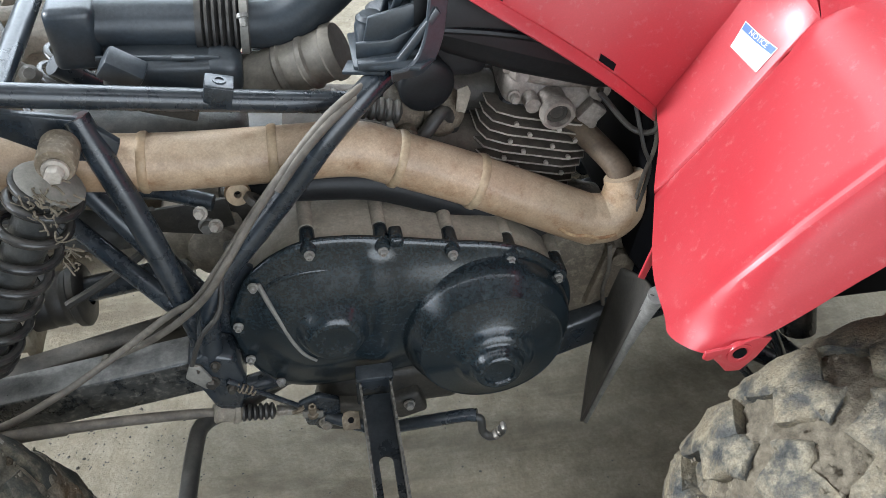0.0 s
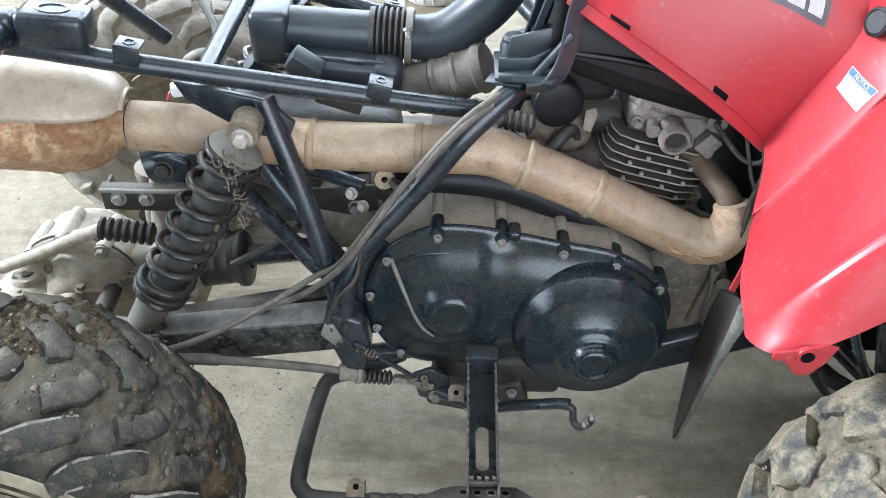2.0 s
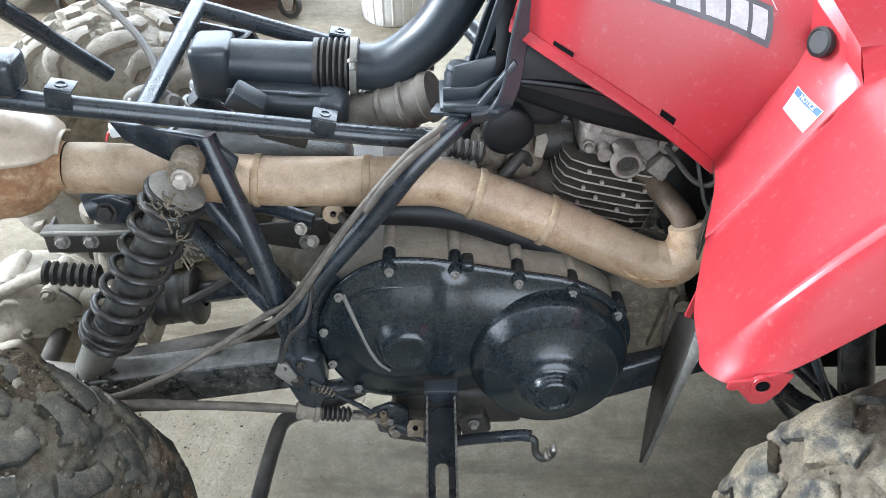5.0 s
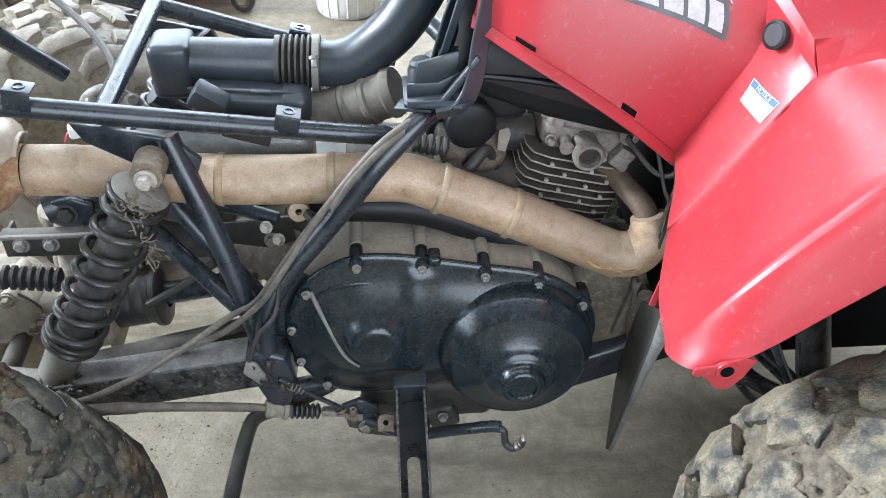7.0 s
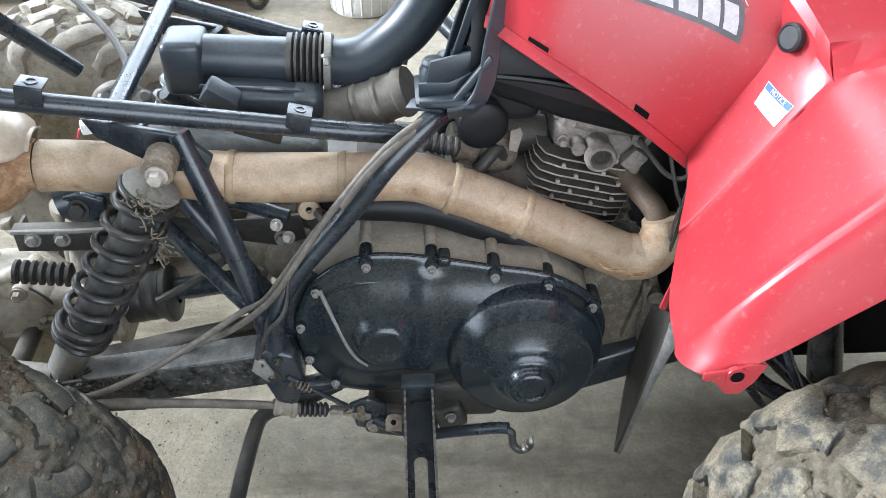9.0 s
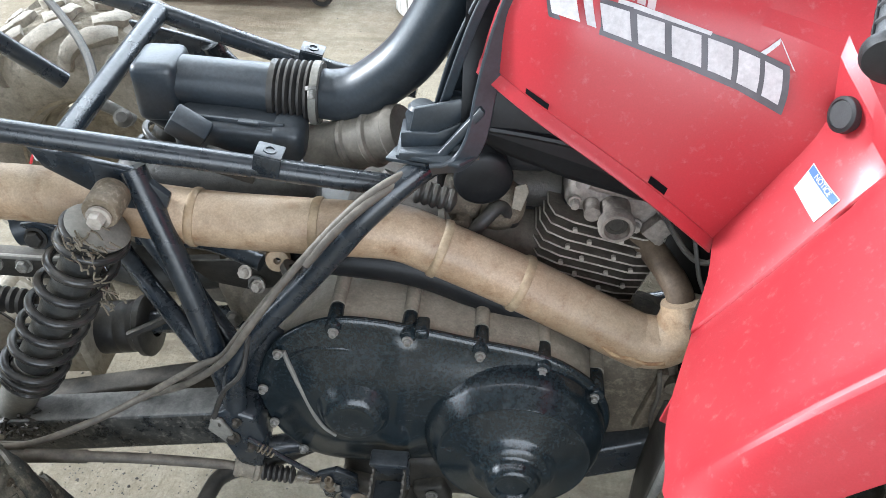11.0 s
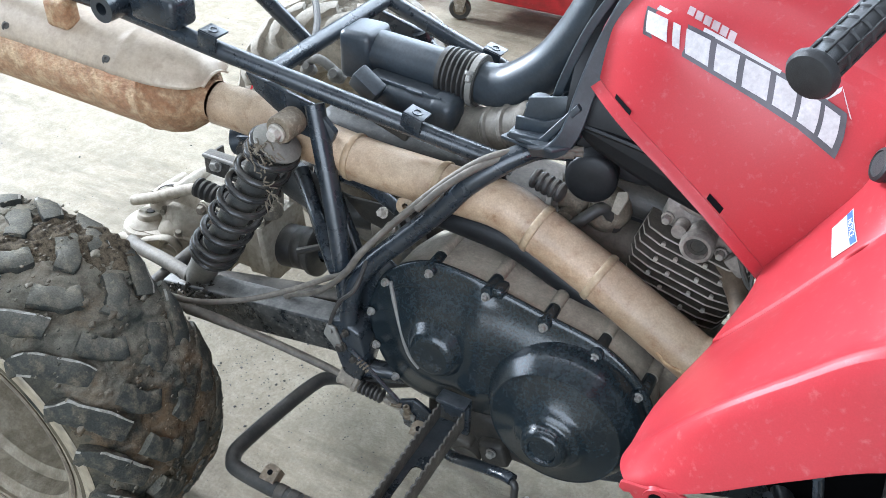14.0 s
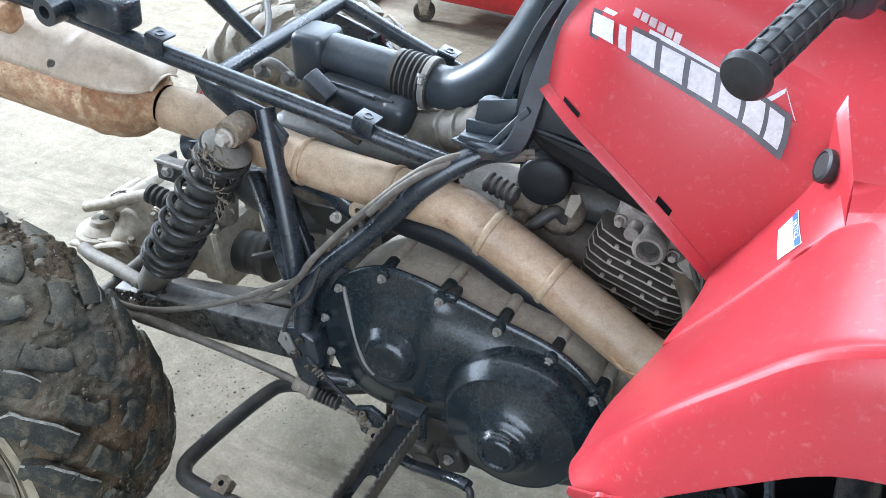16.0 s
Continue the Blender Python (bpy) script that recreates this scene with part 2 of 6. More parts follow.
case_mud = material("dusty_cast_case", (0.25, 0.22, 0.175), 0.8, 0, (0.16, 0.138, 0.108), 0.42, 9, 0.5, (0.33, 0.29, 0.23), 0.2, 50, 0.3, 160, dust=(0.37, 0.325, 0.26), dust_amount=0.5)
engine_dark = material("dark_engine_metal", (0.020, 0.020, 0.020), 0.5, 0.2, (0.070, 0.062, 0.050), 0.42, 14, 0.4, None, 0.10, 90, bump=0.3, dust=(0.20, 0.175, 0.14), dust_amount=0.42)
# the dust on the arm tops also carries their pale sheen as colour
arm_dust_sheen = material("dusty_arm_painted_sheen", (0.012, 0.014, 0.015), 0.24, 0, (0.050, 0.049, 0.044), 0.34, 34, 0.25, (0.16, 0.15, 0.13), 0.10, 70, 0.2, rough2=0.6, dust=(0.36, 0.35, 0.325), dust_amount=0.66, dust_from=0.65, dust_scale=11)
pipe_tan = material("dusty_heat_shield", (0.46, 0.345, 0.232), 0.40, 0, (0.30, 0.190, 0.110), 0.46, 6, 0.4, (0.20, 0.10, 0.045), 0.09, 26, 0.14, 200, dust=(0.54, 0.44, 0.325), dust_amount=0.45, dust_scale=9, speck=0.15)
pipe_ring = material("worn_pipe_band", (0.40, 0.315, 0.21), 0.5, 0.1, (0.31, 0.20, 0.11), 0.38, 18, 0.4, bump=0.15)
rust_pipe = material("rusty_muffler_skin", (0.36, 0.225, 0.120), 0.75, 0, (0.235, 0.098, 0.040), 0.46, 9, 0.3, (0.46, 0.33, 0.19), 0.34, 26, 0.8, 90, speck=0.2)
shield_grey = material("tan_grey_heat_cover", (0.44, 0.365, 0.28), 0.38, 0.1, (0.37, 0.285, 0.20), 0.47, 5, 0.5, (0.27, 0.215, 0.16), 0.12, 36, 0.06, grain=0.05, sharp3=0.35, speck=0.08)
alloy = material("dirty_alloy", (0.46, 0.415, 0.36), 0.5, 0.05, (0.30, 0.26, 0.215), 0.36, 18, 0.4, (0.46, 0.42, 0.36), 0.2, 60, 0.25)
head_alloy = material("dull_head_casting", (0.30, 0.26, 0.23), 0.6, 0.1, (0.15, 0.125, 0.105), 0.42, 16, 0.4, (0.36, 0.32, 0.28), 0.2, 50, 0.3)
bright_steel = material("worn_zinc", (0.42, 0.40, 0.37), 0.35, 0.6, (0.25, 0.21, 0.16), 0.42, 50, 0.3, bump=0.1)
bolt_pale = material("pale_dusty_bolt", (0.30, 0.295, 0.28), 0.45, 0.3, (0.20, 0.18, 0.15), 0.42, 80, 0.3, bump=0.1)
boot_grey = material("dusty_rubber_boot", (0.15, 0.135, 0.11), 0.65, 0, (0.09, 0.08, 0.066), 0.4, 16, 0.4, None, 0.2, 70, 0.2, dust=(0.28, 0.25, 0.205), dust_amount=0.5)
bush_tan = material("dusty_bush", (0.20, 0.155, 0.105), 0.7, 0, (0.11, 0.088, 0.06), 0.45, 34, 0.35, (0.34, 0.28, 0.21), 0.15, 90, bump=0.25)
spring_black = material("spring_black", (0.012, 0.013, 0.015), 0.26, 0, (0.06, 0.055, 0.048), 0.28, 30, 0.4, None, 0.08, 120, bump=0.08, dust=(0.19, 0.175, 0.145), dust_amount=0.3, dust_from=0.5, dust_scale=40)
damper_grey = material("dusty_damper_body", (0.150, 0.148, 0.138), 0.5, 0.1, (0.24, 0.226, 0.195), 0.45, 14, 0.45, None, 0.15, 60, 0.25, dust=(0.33, 0.305, 0.26), dust_amount=0.5)
damper_dark = material("grimy_damper_tube", (0.024, 0.026, 0.027), 0.45, 0, (0.075, 0.072, 0.064), 0.40, 26, 0.35, None, 0.1, 60, 0.35, dust=(0.19, 0.178, 0.150), dust_amount=0.34)
# dark brown holding grime and painted shade, for fin faces and a filler
grime_gap_shade = material("grimy_shaded_gap_brown", (0.105, 0.086, 0.068), 0.8, 0, (0.13, 0.11, 0.088), 0.4, 24, 0.4, bump=0.3)
fin_edge = material("pale_fin_edge", (0.44, 0.395, 0.335), 0.5, 0.1, (0.27, 0.235, 0.195), 0.40, 30, 0.35, bump=0.2)
cable_grey = material("dusty_cable_sheath", (0.14, 0.122, 0.098), 0.6, 0, (0.075, 0.066, 0.056), 0.42, 26, 0.4, None, 0.15, 90, bump=0.1, dust=(0.28, 0.245, 0.195), dust_amount=0.5, dust_scale=30)
red_plastic = material("red_fender_plastic", (0.41, 0.029, 0.038), 0.26, 0, (0.40, 0.037, 0.046), 0.4, 4, 0.5, (0.44, 0.10, 0.10), 0.03, 60, 0.02, 300, grain=0.01, rough2=0.42, sharp3=0.16, speck=0.05, spec=0.5)
red_metal = material("red_enamel", (0.42, 0.012, 0.02), 0.35, 0, (0.30, 0.02, 0.02), 0.3, 8, 0.3, bump=0.03)
# up-facing dust on tyre, lugs and mud also holds some top light
tyre_rubber = material("muddy_tyre_rubber", (0.062, 0.060, 0.047), 0.8, 0, (0.125, 0.105, 0.072), 0.50, 6, 0.2, (0.026, 0.029, 0.025), 0.44, 12, 0.7, 260, rough2=0.95, sharp3=0.2, dust=(0.29, 0.268, 0.215), dust_amount=0.40, dust_from=0.30, dust_scale=8, speck=0.18, spec=0.2)
lug_rubber = material("dark_tread_rubber", (0.046, 0.048, 0.041), 0.7, 0, (0.024, 0.027, 0.025), 0.46, 9, 0.35, (0.13, 0.112, 0.080), 0.30, 34, 0.6, 240, rough2=0.85, sharp3=0.2, dust=(0.26, 0.240, 0.190), dust_amount=0.40, dust_from=0.42, dust_scale=9, speck=0.25, spec=0.25)
lug_edge = material("rubbed_lug_edge", (0.34, 0.325, 0.28), 0.7, 0, (0.10, 0.094, 0.078), 0.46, 45, 0.25, bump=0.5)
tyre_pale = material("pale_dusty_tyre", (0.25, 0.225, 0.185), 0.8, 0, (0.35, 0.315, 0.255), 0.55, 8, 0.45, (0.15, 0.135, 0.11), 0.18, 30, 0.5, 140)
tyre_caked = material("mud_caked_tyre", (0.052, 0.056, 0.056), 0.55, 0, (0.25, 0.208, 0.142), 0.52, 11, 0.13, (0.33, 0.285, 0.20), 0.30, 30, 1.0, 190, rough2=0.95, sharp3=0.22, dust=(0.30, 0.26, 0.185), dust_amount=0.40, dust_scale=13, speck=0.25)
mud_brown = material("caked_brown_mud", (0.115, 0.105, 0.080), 0.95, 0, (0.118, 0.078, 0.043), 0.46, 6, 0.16, (0.024, 0.028, 0.024), 0.46, 10, 0.8, 220, sharp3=0.18, dust=(0.30, 0.270, 0.212), dust_amount=0.60, dust_from=0.30, dust_scale=7, speck=0.20, spec=0.25)
mud_dry = material("caked_dry_mud", (0.17, 0.142, 0.102), 0.95, 0, (0.095, 0.080, 0.058), 0.45, 12, 0.4, (0.29, 0.25, 0.185), 0.3, 40, 1.0, 200, sharp3=0.35)
letter_pale = material("rubbed_moulding", (0.42, 0.39, 0.33), 0.7, 0, (0.30, 0.27, 0.215), 0.45, 40, 0.3, bump=0.2)
crust_brown = material("crumbly_brown_mud", (0.098, 0.080, 0.056), 0.95, 0, (0.165, 0.132, 0.090), 0.48, 30, 0.2, (0.030, 0.024, 0.018), 0.42, 70, 1.0, 260, sharp3=0.2, speck=0.25, spec=0.15)
rim_tan = material("muddy_rim_paint", (0.41, 0.352, 0.252), 0.55, 0.05, (0.27, 0.225, 0.155), 0.42, 9, 0.45, (0.08, 0.07, 0.055), 0.12, 30, 0.25, sharp3=0.4)
white_label = material("white_label", (0.75, 0.76, 0.76), 0.4, 0, (0.62, 0.62, 0.6), 0.3, 40, 0.2, bump=0.02, grain=0.02, speck=0.05)
blue_label = material("blue_label", (0.05, 0.14, 0.36), 0.4, bump=0.02, grain=0.04, speck=0.05)
ink_grey = material("label_print_grey", (0.42, 0.43, 0.45), 0.5, bump=0, grain=0.02, speck=0.05)
decal_white = material("decal_white", (0.56, 0.535, 0.54), 0.35, 0, (0.44, 0.41, 0.415), 0.42, 40, 0.3, bump=0.02, grain=0.03, speck=0.10)
decal_dark = material("decal_dark_border", (0.085, 0.075, 0.085), 0.4, bump=0.02, speck=0.05)
decal_grey = material("decal_grey", (0.46, 0.36, 0.37), 0.4, bump=0.02, speck=0.05)
bucket_white = material("white_bucket_plastic", (0.72, 0.72, 0.70), 0.45, 0, (0.5, 0.47, 0.42), 0.25, 7, 0.3, bump=0.03, grain=0.03, speck=0.05)
concrete = material("worn_concrete", (0.236, 0.200, 0.140), 0.75, 0, (0.148, 0.118, 0.073), 0.42, 4.2, 0.34, (0.268, 0.236, 0.173), 0.42, 17.0, 0.9, 80, grain=0.07, sharp3=0.34, dust=(0.16, 0.136, 0.098), dust_amount=0.14, dust_scale=60, speck=0.14)


def shadow_streaks(mat_, colour, turn, low, high, most):
    """Soft uneven darker streaks: the striped floor shadow put into the colour."""
    nt = mat_.node_tree
    N, L = nt.nodes, nt.links
    b = N["Principled BSDF"]
    src = b.inputs["Base Color"].links[0].from_socket
    co = N.new("ShaderNodeTexCoord").outputs["Object"]

    def field(stretch, scale, a, c, top):
        mp = N.new("ShaderNodeMapping")
        mp.inputs["Rotation"].default_value[2] = radians(turn)
        mp.inputs["Scale"].default_value = stretch
        L.new(co, mp.inputs["Vector"])
        nz = N.new("ShaderNodeTexNoise")
        nz.inputs["Scale"].default_value, nz.inputs["Detail"].default_value, nz.inputs["Roughness"].default_value = scale, 6.0, 0.6
        L.new(mp.outputs[0], nz.inputs["Vector"])
        r = N.new("ShaderNodeMapRange")
        r.interpolation_type = "SMOOTHSTEP"
        r.inputs["From Min"].default_value, r.inputs["From Max"].default_value, r.inputs["To Max"].default_value = a, c, top
        L.new(nz.outputs["Fac"], r.inputs["Value"])
        return r.outputs[0]
    k = N.new("ShaderNodeMath")
    k.operation = "MULTIPLY"
    L.new(field((1.0, 4.6, 1.0), 3.4, 0.44, 0.60, 1.0), k.inputs[0])
    L.new(field((1, 1, 1), 1.7, low, high, most), k.inputs[1])
    x = N.new("ShaderNodeMix")
    x.data_type = "RGBA"
    L.new(k.outputs[0], x.inputs[0])
    L.new(src, x.inputs[6])
    x.inputs[7].default_value = (*colour, 1)
    L.new(x.outputs[2], b.inputs["Base Color"])


# brown streaks painted on the floor in place of the machine's striped shadow
shadow_streaks(concrete, (0.095, 0.074, 0.046), 5, 0.40, 0.66, 0.66)
wall_paint = material("workshop_wall", (0.26, 0.255, 0.24), 0.8, 0, (0.20, 0.195, 0.18), 0.4, 1.2, 0.3, bump=0.1)
gen_brown = material("oily_brown_casting", (0.15, 0.122, 0.088), 0.7, 0, (0.085, 0.068, 0.048), 0.45, 10, 0.4, (0.24, 0.20, 0.145), 0.2, 40, 0.3, 160, dust=(0.25, 0.215, 0.16), dust_amount=0.3)
tank_black = material("dull_black_tank", (0.0065, 0.0072, 0.0085), 0.40, 0, (0.014, 0.015, 0.016), 0.35, 9, 0.45, None, 0.0, 140, 0.08, rough2=0.5, spec=0.28, speck=0.2)
rail_worn = material("worn_footrest_steel", (0.050, 0.047, 0.041), 0.5, 0.2, (0.19, 0.172, 0.145), 0.46, 30, 0.35, bump=0.25)
rim_brown = material("muddy_brown_barrel", (0.25, 0.210, 0.148), 0.7, 0.05, (0.15, 0.120, 0.078), 0.45, 9, 0.4, (0.36, 0.32, 0.245), 0.25, 24, 0.4, sharp3=0.4)
pipe_rust = material("burnt_brown_pipe", (0.085, 0.058, 0.038), 0.7, 0.1, (0.16, 0.115, 0.075), 0.42, 22, 0.35, bump=0.25)
flap_grey = material("dark_mud_flap", (0.040, 0.037, 0.033), 0.6, 0, (0.085, 0.077, 0.065), 0.4, 10, 0.4, bump=0.1)
flap_edge = material("pale_flap_edge", (0.25, 0.24, 0.225), 0.6, 0, (0.15, 0.145, 0.135), 0.45, 18, 0.35, bump=0.2)
# near black: shade of holes, slots and engine bay put into the colour
shade_black = material("shade_black_fill", (0.004, 0.004, 0.005), 0.8, bump=0, spec=0.1)
bar_dust = material("worn_black_bar", (0.016, 0.018, 0.019), 0.3, 0, (0.055, 0.052, 0.046), 0.38, 16, 0.45, bump=0.12, rough2=0.55, dust=(0.17, 0.155, 0.13), dust_amount=0.32, dust_from=0.5, dust_scale=18)
# ---------------------------------------------------------------- the workshop
def room():
    bm = bmesh.new()
    add_box(bm, (16, 16, 0.2), pose(0, 0, -0.1))
    link_mesh("floor", bm, concrete, None, "", 40, dict(label="worn dusty concrete workshop floor with stains and painted shadow streaks", category="floor", kind="structure"))
    # walls and ceiling are out of view, added to close off and shape light
    walls = {
        "wall_north": [((8.4, 0.2, 1.30), (0, 4.2, 0.65)), ((8.4, 0.2, 0.1), (0, 4.2, 3.35)), ((1.2, 0.2, 2.0), (-3.6, 4.2, 2.30)), ((1.2, 0.2, 2.0), (3.6, 4.2, 2.30))],
        "wall_east": [((0.2, 8.2, 3.4), (4.2, 0, 1.7))],
        "wall_west": [((0.2, 2.4, 3.4), (-4.2, -2.9, 1.7)), ((0.2, 1.4, 3.4), (-4.2, 3.4, 1.7)), ((0.2, 4.4, 0.2), (-4.2, 0.5, 3.3))],
        "wall_south": [((2.5, 0.2, 3.4), (-2.9, -4.2, 1.7)), ((1.2, 0.2, 3.4), (3.6, -4.2, 1.7)), ((4.65, 0.2, 0.1), (0.675, -4.2, 3.35))],
    }
    for name, boxes in walls.items():
        bm = bmesh.new()
        for size, c in boxes:
            add_box(bm, size, pose(*c))
        link_mesh(name, bm, wall_paint, None, "", 40, dict(label="plain unseen workshop wall, added to bound the light", category="wall", kind="structure"))
    bm = bmesh.new()
    for y0, y1 in ((-4.3, -1.1), (-0.7, 2.1), (2.9, 4.3)):
        add_box(bm, (8.6, y1 - y0, 0.1), pose(0, (y0 + y1) / 2, 3.46))
    link_mesh("ceiling", bm, wall_paint, None, "", 40, dict(label="plain unseen workshop ceiling with open strips", category="ceiling", kind="structure"))


room()


# ---------------------------------------------------------------- the quad bike
quad = tagged(new("quad_bike"), "red quad bike with rear plastics removed on concrete floor", "quad bike")
quad.empty_display_size = 0.2


# ---- wheels
def tread_place(radius, width, lug_h):
    """Gives a function from angle, place across (-1 to 1) and lift to a point of the tread."""
    w = width / 2
    R = radius - lug_h
    m = axes((0, 0, 0), (0, 1, 0))
    pts = [(R + 0.002, 0), (R, 0.35 * w), (R - 0.006, 0.66 * w), (R - 0.02, 0.86 * w), (R - 0.045, 0.97 * w), (R - 0.075, w)]
    ks = [0, 0.3, 0.58, 0.78, 0.92, 1.05]

    def at(a, h, lift):
        s = abs(h)
        i = min(max(k for k in range(6) if s >= ks[k]), 4)
        t = (s - ks[i]) / (ks[i + 1] - ks[i])
        r = pts[i][0] + (pts[i + 1][0] - pts[i][0]) * t
        hh = pts[i][1] + (pts[i + 1][1] - pts[i][1]) * t
        tip = max(0.0, min(1.0, (s - 0.5) / 0.45))
        r += lift * math.cos(tip * 1.15)
        hh += lift * math.sin(tip * 1.15)
        return m @ V((r * math.cos(a), r * math.sin(a), -hh if h < 0 else hh))
    return at, R, w


def carcass_mesh(radius, width, rim_r, lug_h):
    w = width / 2
    R = radius - lug_h
    prof = [(rim_r, -w * 0.72), (rim_r + 0.012, -w * 0.80), (rim_r + 0.03, -w * 0.92), (R - 0.075, -w), (R - 0.060, -w * 0.99), (R - 0.045, -w * 0.97), (R - 0.02, -w * 0.86), (R - 0.006, -w * 0.66),
            (R, -w * 0.35), (R + 0.002, 0)]
    prof = prof + [(r, -h) for r, h in prof[-2::-1]] + [(rim_r - 0.01, w * 0.6), (rim_r - 0.01, -w * 0.6)]
    bm = lathe(prof, axes((0, 0, 0), (0, 1, 0)), 120, True)
    for v in bm.verts:
        q = V((v.co.x, 0, v.co.z))
        if q.length > rim_r + 0.02:
            v.co += q.normalized() * (noise.noise(v.co * 60) * 0.0010 + noise.noise(v.co * 17) * 0.0014)
    return bm


def lug_mesh(line, half, lift, place, seed, rough=0.0022):
    """A raised rubber block along a line of (angle, across), with sloped sides and worn edges."""
    at, R, w = place
    rnd = random.Random(seed)
    bm = bmesh.new()
    fine = []
    for k in range(13):
        q = curve_at([(a, h, 0) for a, h in line], k / 12)
        fine.append((q.x, q.y))
    rows = []
    for i, (a, h) in enumerate(fine):
        a0, h0 = fine[max(i - 1, 0)]
        a1, h1 = fine[min(i + 1, len(fine) - 1)]
        da, dh = (a1 - a0) * R, (h1 - h0) * w
        k = math.hypot(da, dh) or 1
        na, nh = -dh / k, da / k
        l0 = lift * (0.9 if i in (0, len(fine) - 1) else 1.0)
        j = rnd.uniform(-0.0004, 0.0004)
        row = []
        for s, l in ((-1.16, -0.008), (-1.08, l0 * 0.35), (-1.01, l0 * 0.92), (-0.80, l0 + j), (0.0, l0 * 1.02), (0.80, l0 - j), (1.01, l0 * 0.92), (1.08, l0 * 0.35), (1.16, -0.008)):
            hw = half * (1 + rnd.uniform(-0.03, 0.03) + 0.26 * noise.noise(V((i * 0.45, 3.0 if s < 0 else 9.0, seed * 1.7))))
            v = at(a + na * hw * s / R, h + nh * hw * s / w, l)
            row.append(bm.verts.new(v + v.normalized() * rough * noise.noise(v * (70 if rough < 0.003 else 38) + V((seed, 0, 0)))))
        rows.append(row)
    for p, q in zip(rows, rows[1:]):
        for k in range(8):
            bm.faces.new((p[k], p[k + 1], q[k + 1], q[k]))
    # rubbed pale edges on the outer end of the block
    bm.faces.ensure_lookup_table()
    for i in range(len(rows) - 1):
        if abs(fine[i][1]) > 0.42:
            for k, keep in ((2, -0.20), (5, 0.05)):
                if noise.noise(V((i * 0.5, k * 4.0, seed * 2.3))) > keep:
                    bm.faces[i * 8 + k].material_index = 1
    for row in (rows[0], rows[-1]):
        bm.faces.new(row)
    return bm


def mud_mesh(radius, width, lug_h, seed, fill, clods, spread, fine):
    """Dirt packed between the blocks and clods stuck on the tread."""
    at, R, w = tread_place(radius, width, lug_h)
    rnd = random.Random(seed)
    off = V((seed * 7.3, 0, 0))

    def pack(u, v):
        a, h = u * 2 * math.pi, -spread + 2 * spread * v
        c = V((math.cos(a), math.sin(a), 0)) * R + V((0, 0, h * w)) + off
        k = noise.noise(c * 5) * 0.9 + noise.noise(c * 11) * 0.5 + noise.noise(c * 26) * 0.5 + noise.noise(c * 80) * 0.30 + noise.noise(c * 190) * 0.22
        return at(a, h, lug_h * (fill + 0.62 * k) - 0.03 * max(0, abs(v - 0.5) * 2 - 0.8))
    bm = bmesh.new()
    patch(bm, pack, fine[0], fine[1])
    for i in range(clods):
        a, h = rnd.uniform(0, 2 * math.pi), rnd.uniform(-spread, spread)
        c = at(a, h, lug_h * 0.85)
        s = rnd.uniform(0.0008, 0.0026) if i % 14 else rnd.uniform(0.003, 0.006)
        b = bmesh.new()
        bmesh.ops.create_icosphere(b, subdivisions=2, radius=1)
        for v in b.verts:
            v.co *= s * (1 + 0.6 * noise.noise(v.co * 1.6 + V((i * 3, 0, 0))) + 0.2 * noise.noise(v.co * 5))
        bmesh.ops.scale(b, vec=(1.4, 1.1, 0.6), verts=b.verts)
        bmesh.ops.transform(b, matrix=axes(c, V((c.x, 0, c.z))), verts=b.verts)
        join(bm, b)
    return bm


def rim_mesh(rim_r, width, side):
    w = width / 2 * 0.78
    half = [(rim_r + 0.010, w + 0.002), (rim_r + 0.014, w), (rim_r + 0.013, w - 0.006), (rim_r + 0.004, w - 0.012), (rim_r - 0.004, w - 0.020), (rim_r - 0.006, w - 0.050), (rim_r - 0.020, w - 0.062), (rim_r - 0.022, 0.0)]
    inner = [(r - 0.005, h) for r, h in half[::-1] if h < w - 0.001] + [(rim_r + 0.004, w + 0.001)]
    m = axes((0, 0, 0), (0, side, 0))
    bm = lathe(half + [(r, -h) for r, h in half[-2::-1]] + [(r, -h) for r, h in inner[::-1]] + inner[1:], m, 64, True)
    # dished disc far inside the barrel
    d = [(rim_r - 0.027, -w * 0.45), (rim_r - 0.050, -w * 0.40), (0.080, -w * 0.26), (0.062, -w * 0.30), (0.0, -w * 0.30)]
    add_lathe(bm, d, m, 48)
    add_lathe(bm, [(r, h - 0.006) for r, h in d], m, 48)
    return bm


def hub_mesh(width, side):
    w = width / 2 * 0.78
    m = axes((0, 0, 0), (0, side, 0)) @ pose(0, 0, -w * 0.62)
    bm = lathe([(0.062, w * 0.30), (0.062, w * 0.42), (0.048, w * 0.5), (0.036, w * 0.52), (0.034, w * 0.75), (0.024, w * 0.8), (0, w * 0.8)], m, 24)
    for k in range(4):
        a = k * math.pi / 2 + 0.4
        add_lathe(bm, [(0.010, w * 0.36), (0.010, w * 0.56), (0.007, w * 0.62), (0, w * 0.62)], m @ pose(0.05 * math.cos(a), 0.05 * math.sin(a), 0), 6)
    return bm


